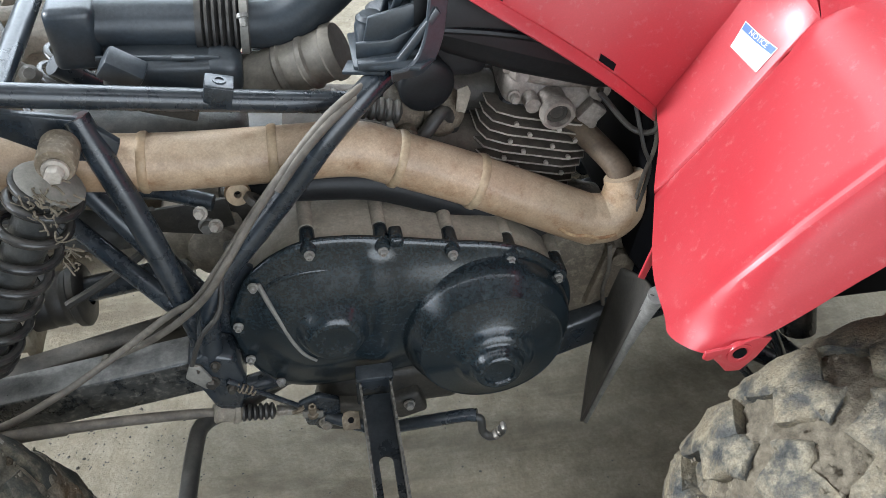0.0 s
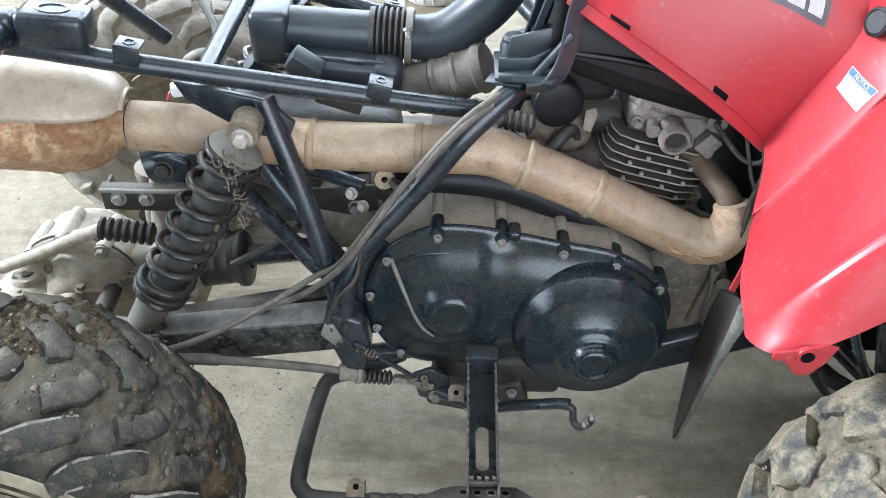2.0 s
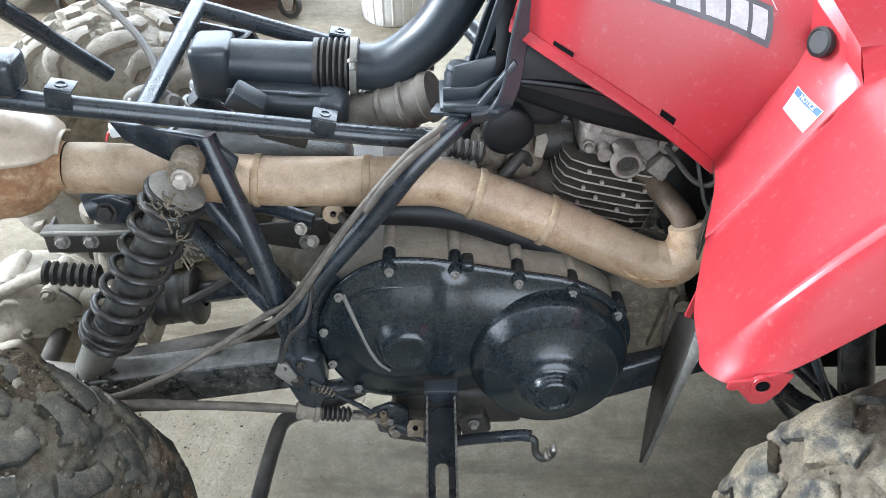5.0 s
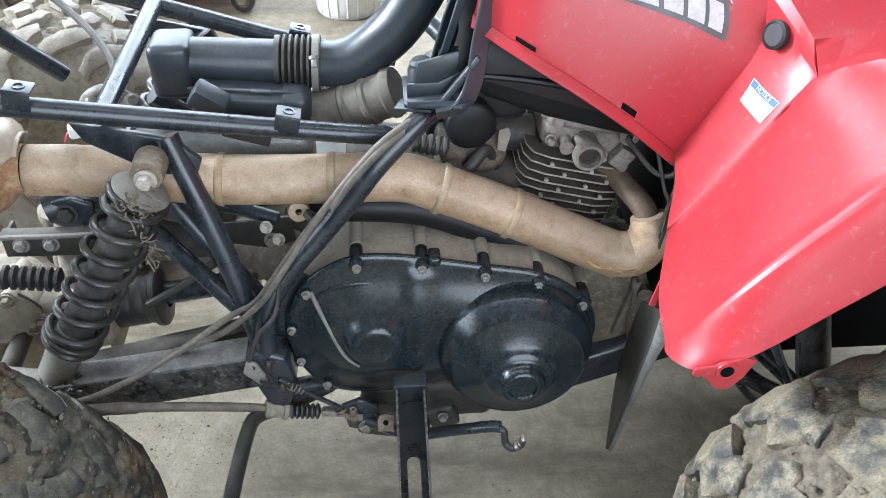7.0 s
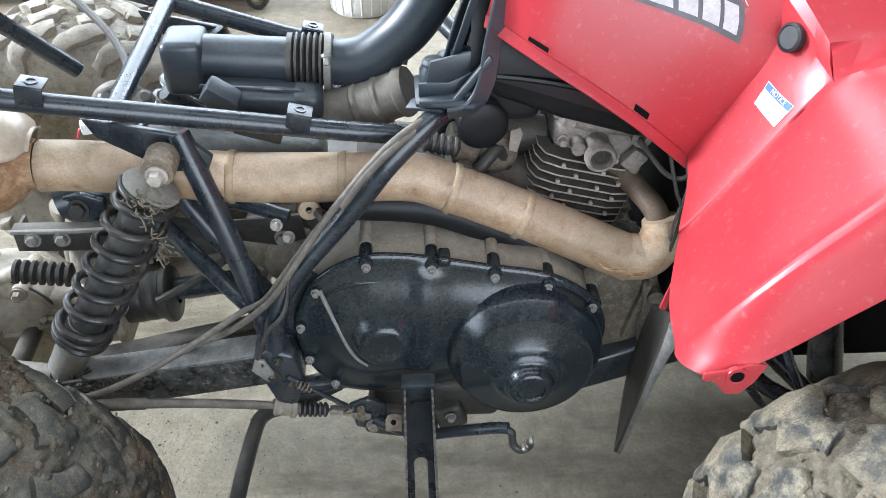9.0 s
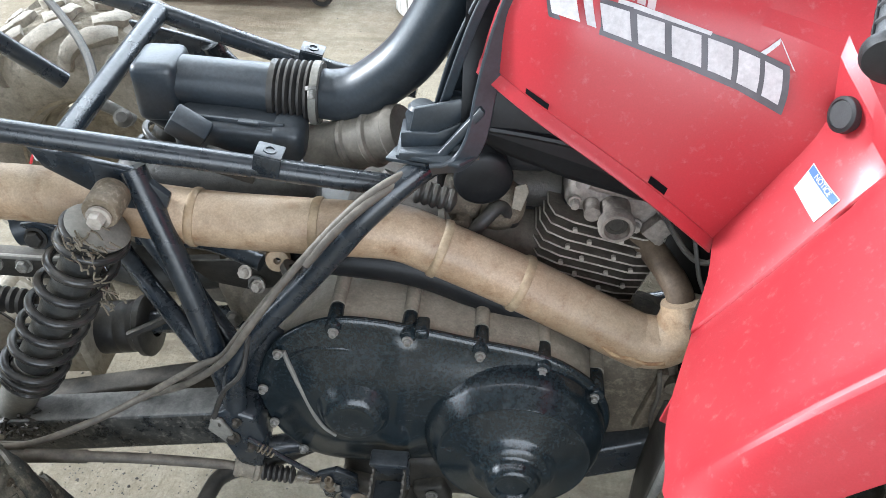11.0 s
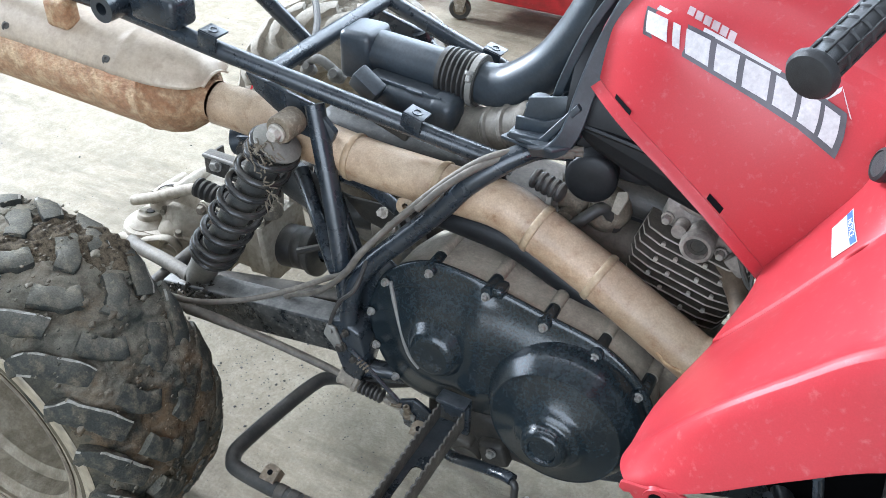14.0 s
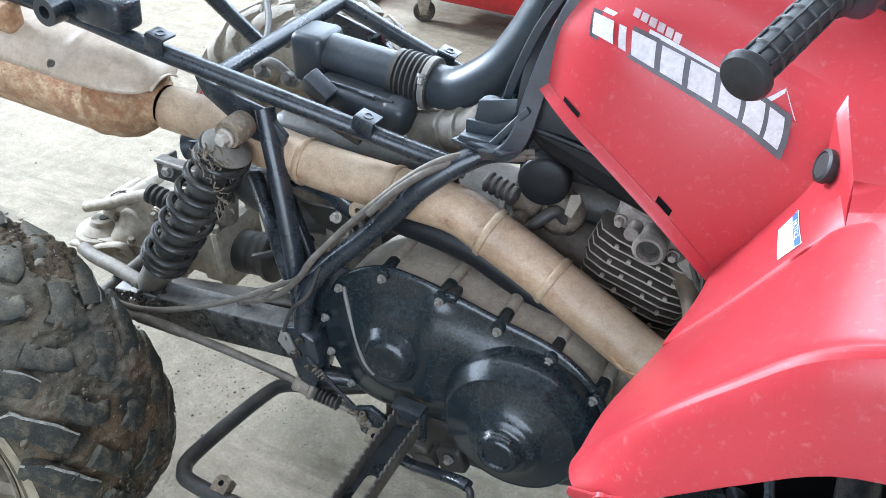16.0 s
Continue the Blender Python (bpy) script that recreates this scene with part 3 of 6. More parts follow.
def wheel(name, x, y, z, radius, width, rim_r, side, count, lug_h, mat_, mud_, seed, fill, clods, spread, label="", lip=0.78, ring=0.061, reach=0.985):
    hub = new(name)
    hub.parent = quad
    hub.matrix_basis = pose(x, y, z)
    hub["label"] = label
    tyre = part("tyre", carcass_mesh(radius, width, rim_r, lug_h), mat_, hub, "muddy knobbly off-road tyre", 62)
    place = tread_place(radius, width, lug_h)
    step = 2 * math.pi / count
    for s in (-1, 1):
        o = step / 2 if s > 0 else 0
        lines = ([(o + step * 0.92, s * 0.04), (o + step * 0.80, s * 0.20), (o + step * 0.42, s * 0.38)],
                 [(o + step * 0.98, s * 0.50), (o + step * 0.62, s * 0.64), (o + step * 0.22, s * 0.78), (o + step * 0.10, s * (reach - 0.085)), (o + step * 0.05, s * reach)])
        for kind, line in enumerate(lines):
            kept = []
            for i in range(count):
                if i < 3:
                    lug = part("tread_lug", lug_mesh(line, 0.0128 if width > 0.22 and kind else 0.0145 if width > 0.22 else 0.020, lug_h * (1 - 0.05 * i), place, seed * 10 + i, 0.0045 if width > 0.22 else 0.008), [lug_rubber, lug_edge] if mat_ is tyre_rubber else [mat_, mat_], tyre, "", 48 if width > 0.22 else 60)
                    kept.append(lug)
                    lug.matrix_basis = pose(0, 0, 0, 0, math.degrees(step) * i, 0)
                else:
                    again(kept[(i * 7 + kind) % 3], pose(0, 0, 0, 0, math.degrees(step) * i, 0), tyre)
    tagged(part("caked_mud", mud_mesh(radius, width, lug_h, seed, fill, clods, spread, (520, 60) if side < 0 else (200, 24)), mud_, hub, "mud packed between the tread blocks", 80), kind="stuff")
    m = axes((0, 0, 0), (0, side, 0))
    w = width / 2
    across = ((0.13, 0.0), (0.26, 0.42), (0.43, 0.75), (0.66, 0.95), (0.80, 1.0), (0.83, 1.035), (0.88, 1.035), (0.91, 0.99), (0.97, 0.97), (1.0, 0.80))
    band = part("sidewall_ring", lathe([(rim_r + ring * a, w * (lip - 0.04 + (1.040 - lip) * g)) for a, g in across], m, 72), rim_tan, hub, "tan mud-coated inner sidewall")
    rim = part("rim", rim_mesh(rim_r, width * lip / 0.78, side), rim_brown, hub, "mud-stained steel rim")
    part("rim_lip", lathe([(rim_r + 0.012, w * (lip - 0.005)), (rim_r + 0.017, w * (lip + 0.005)), (rim_r + 0.018, w * (lip + 0.02)), (rim_r + 0.014, w * (lip + 0.035)), (rim_r + 0.010, w * (lip + 0.025))], m, 64, True), gen_brown, rim, "dark brown rolled lip")
    if ring > 0.065:
        r0 = rim_r + ring * 0.55
        for k in range(7):
            a = radians(-104 + 6.2 * k)
            at = pose(r0 * math.cos(a), -w * (lip - 0.04 + (1.040 - lip) * 0.87), r0 * math.sin(a), 0, 90 - math.degrees(a), 0)
            part("moulded_bar", box((0.012 if k % 3 else 0.007, 0.006, 0.022), at, 0.0015), letter_pale, band, "pale rubbed raised moulding")
        crust = bmesh.new()

        def cake(u, v):
            a, h = u * 2 * math.pi, -0.25 + 1.05 * v
            c = V((math.cos(a), math.sin(a), 0)) * radius + V((0, 0, h * w)) + V((2.7, 5.1, 0))
            k = noise.noise(c * 7) * 1.1 + noise.noise(c * 16) * 0.55 + noise.noise(c * 45) * 0.35 + noise.noise(c * 120) * 0.30 + 0.55 * h
            return place[0](a, h, lug_h * min(0.02 + 0.95 * k, 1.40 + 0.25 * noise.noise(c * 70)) - 0.03 * max(0, abs(v - 0.5) * 2 - 0.85))
        patch(crust, cake, 560, 52)
        tagged(part("mud_crust", crust, crust_brown, hub, "crumbly brown mud crust on the tread shoulder", 80), kind="stuff")
    part("hub_cap", hub_mesh(width, side), engine_dark, hub, "dark dusty wheel hub")
    return hub


REAR_X, FRONT_X = -0.578, 0.728
wheel("rear_wheel", REAR_X, -0.530, 0.303, 0.308, 0.25, 0.176, -1, 20, 0.019, tyre_rubber, mud_brown, 3, 0.50, 1400, 0.88, "rear wheel with worn muddy chevron tyre", 0.94, 0.069, 0.925)
wheel("rear_wheel", REAR_X - 0.047, 0.530, 0.310, 0.316, 0.25, 0.150, 1, 20, 0.017, tyre_pale, mud_dry, 5, 0.1, 40, 0.6, "rear wheel with dry mud-caked tyre")
wheel("front_wheel", FRONT_X, -0.580, 0.303, 0.308, 0.21, 0.150, -1, 16, 0.026, tyre_caked, mud_dry, 7, 0.10, 600, 0.88, "front wheel caked with dry mud")
wheel("front_wheel", FRONT_X, 0.580, 0.303, 0.308, 0.21, 0.150, 1, 16, 0.019, tyre_caked, mud_dry, 9, 0.5, 40, 0.8, "front wheel caked with dry mud")

# ---- frame
frame_ = part("frame", tube([(-0.14, -0.245, 0.30), (0.10, -0.16, 0.27), (0.40, -0.12, 0.29), (0.62, -0.11, 0.36)], 0.017), black_paint, quad, "gloss black tubular steel frame")


def frame_tube(name, pts, r, label="", steps=6, segs=14):
    return part(name, tube(pts, r, segs, steps), black_paint, frame_, label)


for s in (-1, 1):
    frame_tube("upper_rail", [(-0.98, s * 0.20, 0.855), (-0.62, s * 0.20, 0.832), (-0.411, s * 0.190, 0.797), (-0.084, s * 0.137, 0.722), (0.07, s * 0.125, 0.697)], 0.0145)
    if s > 0:
        frame_tube("lower_rail", [(-0.14, 0.245, 0.30), (0.10, 0.16, 0.27), (0.40, 0.12, 0.29), (0.62, 0.11, 0.36)], 0.017)
    frame_tube("rear_strut", [(-0.248, s * 0.168, 0.735), (-0.19, s * 0.21, 0.56), (-0.135, s * 0.255, 0.33)], 0.0165)
    frame_tube("diagonal_tube", [(0.150, s * 0.110, 0.740), (0.110, s * 0.158, 0.752), (0.042, s * 0.195, 0.702), (-0.006, s * 0.205, 0.642), (-0.056, s * 0.216, 0.584), (-0.107, s * 0.232, 0.528), (-0.136, s * 0.248, 0.478), (-0.145, s * 0.255, 0.40), (-0.14, s * 0.255, 0.33)], 0.0160)
    frame_tube("inner_strut", [(-0.33, s * 0.09, 0.66), (-0.14, s * 0.20, 0.44)], 0.015, steps=1)
    frame_tube("down_tube", [(0.62, s * 0.11, 0.36), (0.60, s * 0.10, 0.62), (0.42, s * 0.09, 0.84)], 0.015)
frame_tube("cross_tube", [(-0.325, -0.165, 0.772), (-0.318, 0.165, 0.782)], 0.0145, steps=1)
frame_tube("brace_tube", [(-0.62, 0.045, 0.872), (-0.478, 0.135, 0.678)], 0.0145, steps=1)
part("brace_block", box((0.105, 0.050, 0.042), pose(-0.615, 0.05, 0.868, 0, 28, 25), 0.010, 3), black_paint, frame_, "black angled tube bracket")
frame_tube("brace_tube", [(-0.335, -0.100, 0.556), (-0.308, -0.122, 0.538), (-0.201, -0.212, 0.482), (-0.178, -0.226, 0.468)], 0.0135, steps=3)
frame_tube("rear_cross_tube", [(-0.97, -0.21, 0.855), (-0.97, 0.21, 0.855)], 0.0145, steps=1)


def rail_tag(x, y, z, slope):
    bm = box((0.034, 0.030, 0.004), pose(0, 0, 0.0), 0.0012)
    add_box(bm, (0.034, 0.004, 0.026), pose(0, -0.0145, -0.0125), 0.001)
    add_box(bm, (0.004, 0.028, 0.024), pose(-0.0155, 0, -0.0125), 0.001)
    add_lathe(bm, [(0.0055, -0.006), (0.0085, -0.006), (0.0085, 0.0035), (0.0055, 0.0035)], Matrix(), 14, True)
    bmesh.ops.transform(bm, matrix=pose(x, y, z, 0, slope, 0), verts=bm.verts)
    return bm


for s in (-1, 1):
    part("mounting_tab", rail_tag(-0.084, s * 0.137, 0.748, 13), black_paint, frame_, "square steel mounting tab with a hole")
    part("mounting_tab", rail_tag(-0.411, s * 0.190, 0.826, 11), black_paint, frame_, "square steel mounting tab with a hole")
    # gusset that carries the top of the shock absorber
    part("shock_gusset", plate([(-0.37, 0.765), (-0.24, 0.735), (-0.205, 0.70), (-0.225, 0.655), (-0.262, 0.655), (-0.30, 0.70), (-0.355, 0.735)], 0.012, side_plane(s * 0.172 + 0.006), 0.003), black_paint, frame_)
    # rack seat block
    bm = box((0.090, 0.055, 0.050), pose(-0.497, s * 0.200, 0.853, 0, 5), 0.010, 3)
    add_lathe(bm, [(0.011, 0.022), (0.0175, 0.022), (0.0165, 0.0285), (0.0125, 0.0285)], pose(-0.497, s * 0.200, 0.851, 0, 5) @ Matrix.Diagonal((1.35, 0.9, 1, 1)), 20, True)
    part("rack_block", bm, black_paint, frame_, "black rack mounting block with oval hole")
    bm = box((0.07, 0.04, 0.03), pose(-0.58, s * 0.20, 0.860), 0.01, 3)
    add_lathe(bm, [(0.022, -0.03), (0.022, 0.03), (0.010, 0.03), (0.010, -0.03)], axes((-0.570, s * 0.225, 0.850), (0, 1, 0)), 18, True)
    part("rack_lug", bm, black_paint, frame_, "rounded black lug")

# ---- shock absorber
def shock(s):
    top, low = V((-0.265, s * 0.222, 0.712)), V((-0.486, s * 0.253, 0.346))
    d = (low - top)
    n = d.length
    m = axes(top, d)
    body = part("shock_absorber", lathe([(0, 0.018), (0.018, 0.018), (0.026, 0.026), (0.034, 0.030), (0.036, 0.034), (0.034, 0.040), (0.0255, 0.046), (0.0255, n * 0.70), (0, n * 0.70)], m, 28), damper_dark, quad, "dusty black coil-over shock absorber")
    part("damper_tube", lathe([(0.0, n * 0.69), (0.0275, n * 0.69), (0.0285, n * 0.72), (0.0285, n * 0.80), (0.0265, n * 0.86), (0.0255, n - 0.035), (0.022, n - 0.02), (0, n - 0.02)], m, 28), damper_grey, body, "pale dusty lower damper tube")
    part("spring_cap", lathe([(0.016, 0.016), (0.024, 0.020), (0.036, 0.0265), (0.040, 0.031), (0.038, 0.036), (0.022, 0.040)], m, 28), damper_grey, body, "dusty pale spring cap")
    turns, k = 8.3, 200
    z0, z1 = 0.036, n * 0.738
    pts = []
    for i in range(k + 1):
        t = i / k
        # closed coils at the ends
        e = min(t, 0.10) * 0.42 + max(0, min(t, 0.86) - 0.10) * 1.185 + max(0, t - 0.86) * 0.40
        r = 0.0385
        a = 2 * math.pi * turns * t
        pts.append(m @ V((r * math.cos(a), r * math.sin(a), z0 + (z1 - z0) * e)))
    part("spring", add_sweep(bmesh.new(), pts, 0.0062, 10), spring_black, body, "black coil spring")
    part("spring_seat", lathe([(0.022, n * 0.735), (0.040, n * 0.742), (0.043, n * 0.752), (0.040, n * 0.765), (0.022, n * 0.77)], m, 28), spring_black, body)
    part("bush", lathe([(0.012, -0.022), (0.021, -0.022), (0.0225, -0.018), (0.0225, 0.018), (0.021, 0.022), (0.012, 0.022)], axes(top + V((0, -s * 0.004, 0.006)), (0, 1, 0)), 26, True), bush_tan, body, "tan rubber bush caked with dust")
    part("bolt", hex_bolt(axes(top + V((0, s * 0.020, 0.004)), (0, s, 0)), 0.010, 0.016), alloy, body, "dusty zinc nut")
    part("lower_eye", lathe([(0.010, -0.022), (0.021, -0.022), (0.023, -0.018), (0.023, 0.018), (0.021, 0.022), (0.010, 0.022)], axes(low, (0, 1, 0)), 22, True), damper_grey, body)
    part("bolt", hex_bolt(axes(low + V((0, s * 0.020, 0)), (0, s, 0)), 0.010, 0.014), bright_steel, body, "dusty zinc nut")


shock(-1)
shock(1)


# ---- rear suspension arms and axle
def arm_beam(a, b, w, h, bevel=0.006, name="suspension_arm", mat_=None, label="dusty black box-section suspension arm"):
    a, b = V(a), V(b)
    m = axes((a + b) / 2, b - a, (0, 0, 1))
    return part(name, box((w, h, (b - a).length), m, bevel, 3), mat_ or black_paint, quad, label)


for s in (-1, 1):
    arm = arm_beam((-0.15, s * 0.232, 0.362), (-0.53, s * 0.258, 0.328), 0.052, 0.068, mat_=arm_dust_sheen)
    part("end_plate", plate([(-0.03, -0.035), (0.035, -0.035), (0.045, 0.0), (0.02, 0.035), (-0.03, 0.03)], 0.012, side_plane(0) @ pose(0, 0, 0), 0.003), black_paint, arm).matrix_basis = pose(-0.50, s * 0.262 - 0.03 * s, 0.335)
    arm_beam((-0.16, s * 0.09, 0.305), (-0.50, s * 0.18, 0.300), 0.040, 0.032, 0.006, mat_=engine_dark)
    part("drive_shaft", lathe([(0.0, 0), (0.016, 0), (0.016, 0.30), (0, 0.30)], axes((REAR_X + 0.01, s * 0.08, 0.335), (0, s, -0.05)), 18), engine_dark, quad, "dark drive shaft")

# final drive gear case
DX, DZ = -0.632, 0.315
bm = lathe([(0, -0.105), (0.035, -0.105), (0.05, -0.095), (0.062, -0.07), (0.095, -0.062), (0.106, -0.055), (0.108, -0.035), (0.100, -0.02), (0.096, 0.02), (0.10, 0.04), (0.085, 0.06), (0.06, 0.065), (0.05, 0.09), (0, 0.09)], axes((DX, -0.045, DZ), (0, 1, 0)), 40)
add_box(bm, (0.13, 0.11, 0.11), pose(DX + 0.11, -0.04, DZ + 0.005), 0.025, 3)
LUG_AT = pose(-0.718, -0.11, 0.335, 0, -4)
case_bm = bm
bm = bmesh.new()
add_lathe(bm, [(0.0, -0.075), (0.030, -0.075), (0.038, -0.062), (0.041, -0.030), (0.041, -0.018), (0.049, -0.014), (0.050, -0.004), (0.040, 0.002), (0.031, 0.006), (0.029, 0.012), (0.026, 0.015), (0.0125, 0.015), (0.0095, 0.013), (0.0095, -0.01), (0, -0.01)], LUG_AT, 36)
add_plate(bm, [(0.0, -0.049), (0.10, -0.045), (0.10, 0.045), (0.0, 0.049)], 0.010, LUG_AT @ pose(0, 0, -0.014), 0.003)
lug_bm = bm
bm = case_bm
add_box(bm, (0.09, 0.075, 0.06), pose(-0.665, -0.10, 0.300), 0.015, 3)
DOME = pose(-0.610, -0.065, 0.352, 12, 10)
dome_bm = lathe([(0, 0.0), (0.083, 0.0), (0.086, 0.004), (0.086, 0.012), (0.080, 0.015), (0.076, 0.026), (0.062, 0.042), (0.040, 0.050), (0.0, 0.053)], DOME, 36)
for k in range(3):
    add_box(dome_bm, (0.008, 0.060, 0.010), DOME @ pose(0, 0, 0, 0, 0, 60 * k) @ pose(0, 0.045, 0.040, -32), 0.002)
add_box(bm, (0.016, 0.130, 0.130), pose(-0.436, -0.045, 0.335, 0, -6), 0.004, 2)
add_box(bm, (0.050, 0.112, 0.116), pose(-0.465, -0.045, 0.334, 0, -6), 0.006, 2)
for q in (-0.098, 0.008):
    add_lathe(bm, [(0, 0), (0.009, 0), (0.009, 0.012), (0, 0.014)], pose(-0.446, q, 0.398), 12)
add_box(bm, (0.10, 0.105, 0.10), pose(-0.505, -0.045, 0.330, 0, -6), 0.02, 3)
diff = part("final_drive_case", bm, diff_dust, quad, "mud-grey cast final drive gear case")
part("mounting_lug", lug_bm, diff_dust, diff, "pale cast lug with a bolt hole")
dome = part("case_dome", dome_bm, diff_dust, diff, "dusty ribbed case cover")
for k in range(7):
    a = k * 0.8976 + 0.2
    part("bolt", hex_bolt(DOME @ pose(0.081 * math.cos(a), 0.081 * math.sin(a), 0.011), 0.0070, 0.013), case_mud, dome, "grimy flange bolt")
part("case_lip", lathe([(0.046, -0.020), (0.060, -0.018), (0.062, -0.012), (0.060, -0.007), (0.046, -0.005)], LUG_AT, 36, True), diff_dust, diff, "pale flange lip")
# dark disc over the bolt hole, its inner shade put into colour
part("lug_hole_disc", lathe([(0, 0.0130), (0.0100, 0.0130), (0.0098, 0.0156), (0.0, 0.0150)], LUG_AT, 20), engine_dark, diff, "dark disc closing the bolt hole")
for k in range(9):
    a = k * 0.698 + 0.3
    part("boss", lathe([(0.014, -0.060), (0.015, -0.02), (0.012, 0.03), (0.0, 0.03)], axes((DX + 0.100 * math.cos(a), -0.045, DZ + 0.100 * math.sin(a)), (0, 1, 0)), 14), diff_dust, diff)
    part("bolt", hex_bolt(axes((DX + 0.100 * math.cos(a), -0.106, DZ + 0.100 * math.sin(a)), (0, -1, 0)), 0.0085, 0.014), case_mud, diff, "dusty flange bolt")
part("cover_joint", lathe([(0.1085, -0.046), (0.1105, -0.047), (0.1105, -0.050), (0.1085, -0.051)], axes((DX, -0.045, DZ), (0, 1, 0)), 40, True), engine_dark, diff, "dark joint line")
part("case_lever", tube([(-0.765, -0.16, 0.303), (-0.700, -0.165, 0.318), (-0.632, -0.165, 0.345), (-0.612, -0.16, 0.330), (-0.606, -0.155, 0.296)], 0.0095, 12, 6, 0.6), diff_dust, diff, "curved cast lever")
part("drain_plug", lathe([(0, 0), (0.03, 0), (0.03, 0.018), (0.024, 0.024), (0, 0.024)], axes((DX, -0.145, DZ - 0.02), (0, -1, 0)), 22), diff_dust, diff)
part("breather_stub", lathe([(0.0, 0), (0.024, 0), (0.022, 0.08), (0.030, 0.10), (0.030, 0.115), (0, 0.115)], axes((-0.505, -0.01, 0.40), (0.1, -0.05, 1)), 20), case_mud, diff)
bm = box((0.170, 0.006, 0.036), pose(-0.462, -0.112, 0.511, 0, 1), 0.002)
add_box(bm, (0.176, 0.022, 0.006), pose(-0.462, -0.102, 0.530, 0, 1), 0.0025)
add_box(bm, (0.006, 0.050, 0.036), pose(-0.545, -0.088, 0.511), 0.002)
mount = part("mount_plate", bm, engine_dark, diff, "dusty folded mounting plate with two bolts")
part("plate_edge", tube([(-0.549, -0.113, 0.531), (-0.462, -0.115, 0.532), (-0.375, -0.113, 0.533)], 0.0040, 8, 1), damper_grey, mount, "pale plate edge")
for x in (-0.518, -0.473):
    part("bolt", hex_bolt(axes((x, -0.1155, 0.519), (0, -1, 0.1)), 0.0088, 0.012), bolt_pale, mount, "pale zinc bolt")
part("mount_post", lathe([(0, 0), (0.036, 0), (0.034, 0.10), (0.030, 0.13), (0.027, 0.20), (0.0, 0.20)], axes((-0.468, -0.055, 0.40), (0.12, 0.02, 1)), 24), case_mud, diff, "tan dusty cast post")
# pale fittings below the crossing tubes
for x, z, r, h in ((-0.416, 0.662, 0.010, 0.050), (-0.356, 0.660, 0.011, 0.055)):
    part("fitting", lathe([(0, 0), (r, 0), (r, h * 0.45), (r * 1.25, h * 0.5), (r * 1.25, h * 0.7), (r * 0.8, h * 0.8), (r * 0.7, h), (0, h)], axes((x, 0.06, z), (0.25, -0.7, 0.5)), 14), damper_grey, quad, "dusty pale hose fitting")
part("hose", tube([(-0.44, 0.07, 0.650), (-0.41, 0.04, 0.690), (-0.375, 0.035, 0.700), (-0.34, 0.05, 0.665)], 0.009, 10), damper_grey, quad, "dusty grey hose")
# propeller shaft with its rubber boot
part("propeller_shaft", lathe([(0, 0), (0.020, 0), (0.020, 0.24), (0, 0.24)], axes((-0.42, -0.045, 0.335), (1, 0.02, 0.14)), 20), black_paint, quad, "black propeller shaft")
part("shaft_boot", lathe([(0.02, 0), (0.041, 0.002), (0.043, 0.008), (0.043, 0.040), (0.0415, 0.042), (0.0415, 0.045), (0.043, 0.047), (0.043, 0.062), (0.0415, 0.064), (0.0415, 0.067), (0.043, 0.069), (0.044, 0.076), (0.050, 0.080), (0.051, 0.090), (0.047, 0.094), (0.032, 0.096), (0.024, 0.10), (0.02, 0.10)], axes((-0.440, -0.045, 0.325), (1, 0.02, 0.14)), 32), black_rubber, quad, "black ribbed rubber shaft boot")
# breather bellows
prof = []
for i in range(7):
    z = i * 0.013
    prof += [(0.0125, z), (0.0195, z + 0.003), (0.0195, z + 0.008), (0.0125, z + 0.012)]
part("cable_bellows", lathe([(0, 0)] + prof + [(0, 0.092)], axes((-0.556, -0.135, 0.472), (1, 0.02, -0.14)), 18), black_rubber, quad, "small black rubber bellows")
part("cable", tube([(-0.55, -0.135, 0.470), (-0.60, -0.130, 0.446), (-0.68, -0.122, 0.402), (-0.76, -0.112, 0.362)], 0.0115, 10), diff_dust, quad, "pale dust-coated cable sleeve")

# ---- exhaust
PIPE = [(-0.452, -0.156, 0.680), (-0.372, -0.15, 0.672), (-0.189, -0.15, 0.650), (-0.031, -0.15, 0.645), (0.068, -0.15, 0.643), (0.127, -0.152, 0.622), (0.233, -0.163, 0.580), (0.367, -0.181, 0.521), (0.402, -0.184, 0.505)]
exhaust = part("exhaust_pipe", tube(PIPE, 0.0365, 28, 8), pipe_tan, quad, "dusty tan exhaust pipe with heat shield")
for i, r in ((2, 0.0385), (3, 0.0385), (5, 0.0390), (6, 0.0390)):
    d = V(PIPE[i + 1]) - V(PIPE[i - 1])
    part("band", lathe([(0.036, -0.007), (r - 0.001, -0.006), (r + 0.0005, -0.003), (r + 0.0008, 0.003), (r - 0.0005, 0.005), (0.036, 0.0055)], axes(PIPE[i], d), 32), pipe_ring, exhaust, "pale worn seam band")
part("elbow", tube([(0.388, -0.184, 0.511), (0.421, -0.184, 0.509), (0.442, -0.181, 0.526), (0.447, -0.175, 0.552), (0.443, -0.168, 0.570)], lambda t: 0.0362 - 0.008 * t * t, 26, 8), pipe_tan, exhaust, "tan exhaust elbow")
part("header_pipe", tube([(0.446, -0.173, 0.552), (0.439, -0.150, 0.572), (0.420, -0.105, 0.582), (0.392, -0.072, 0.600), (0.37, -0.05, 0.602)], 0.0185, 18), pipe_rust, exhaust, "dull rusty brown exhaust header pipe")
part("seam", tube([(0.342, -0.2132, 0.524), (0.360, -0.2165, 0.512), (0.381, -0.2190, 0.510), (0.402, -0.2200, 0.504), (0.425, -0.2195, 0.506)], 0.0028, 8), rust_pipe, exhaust, "rusty weld seam")

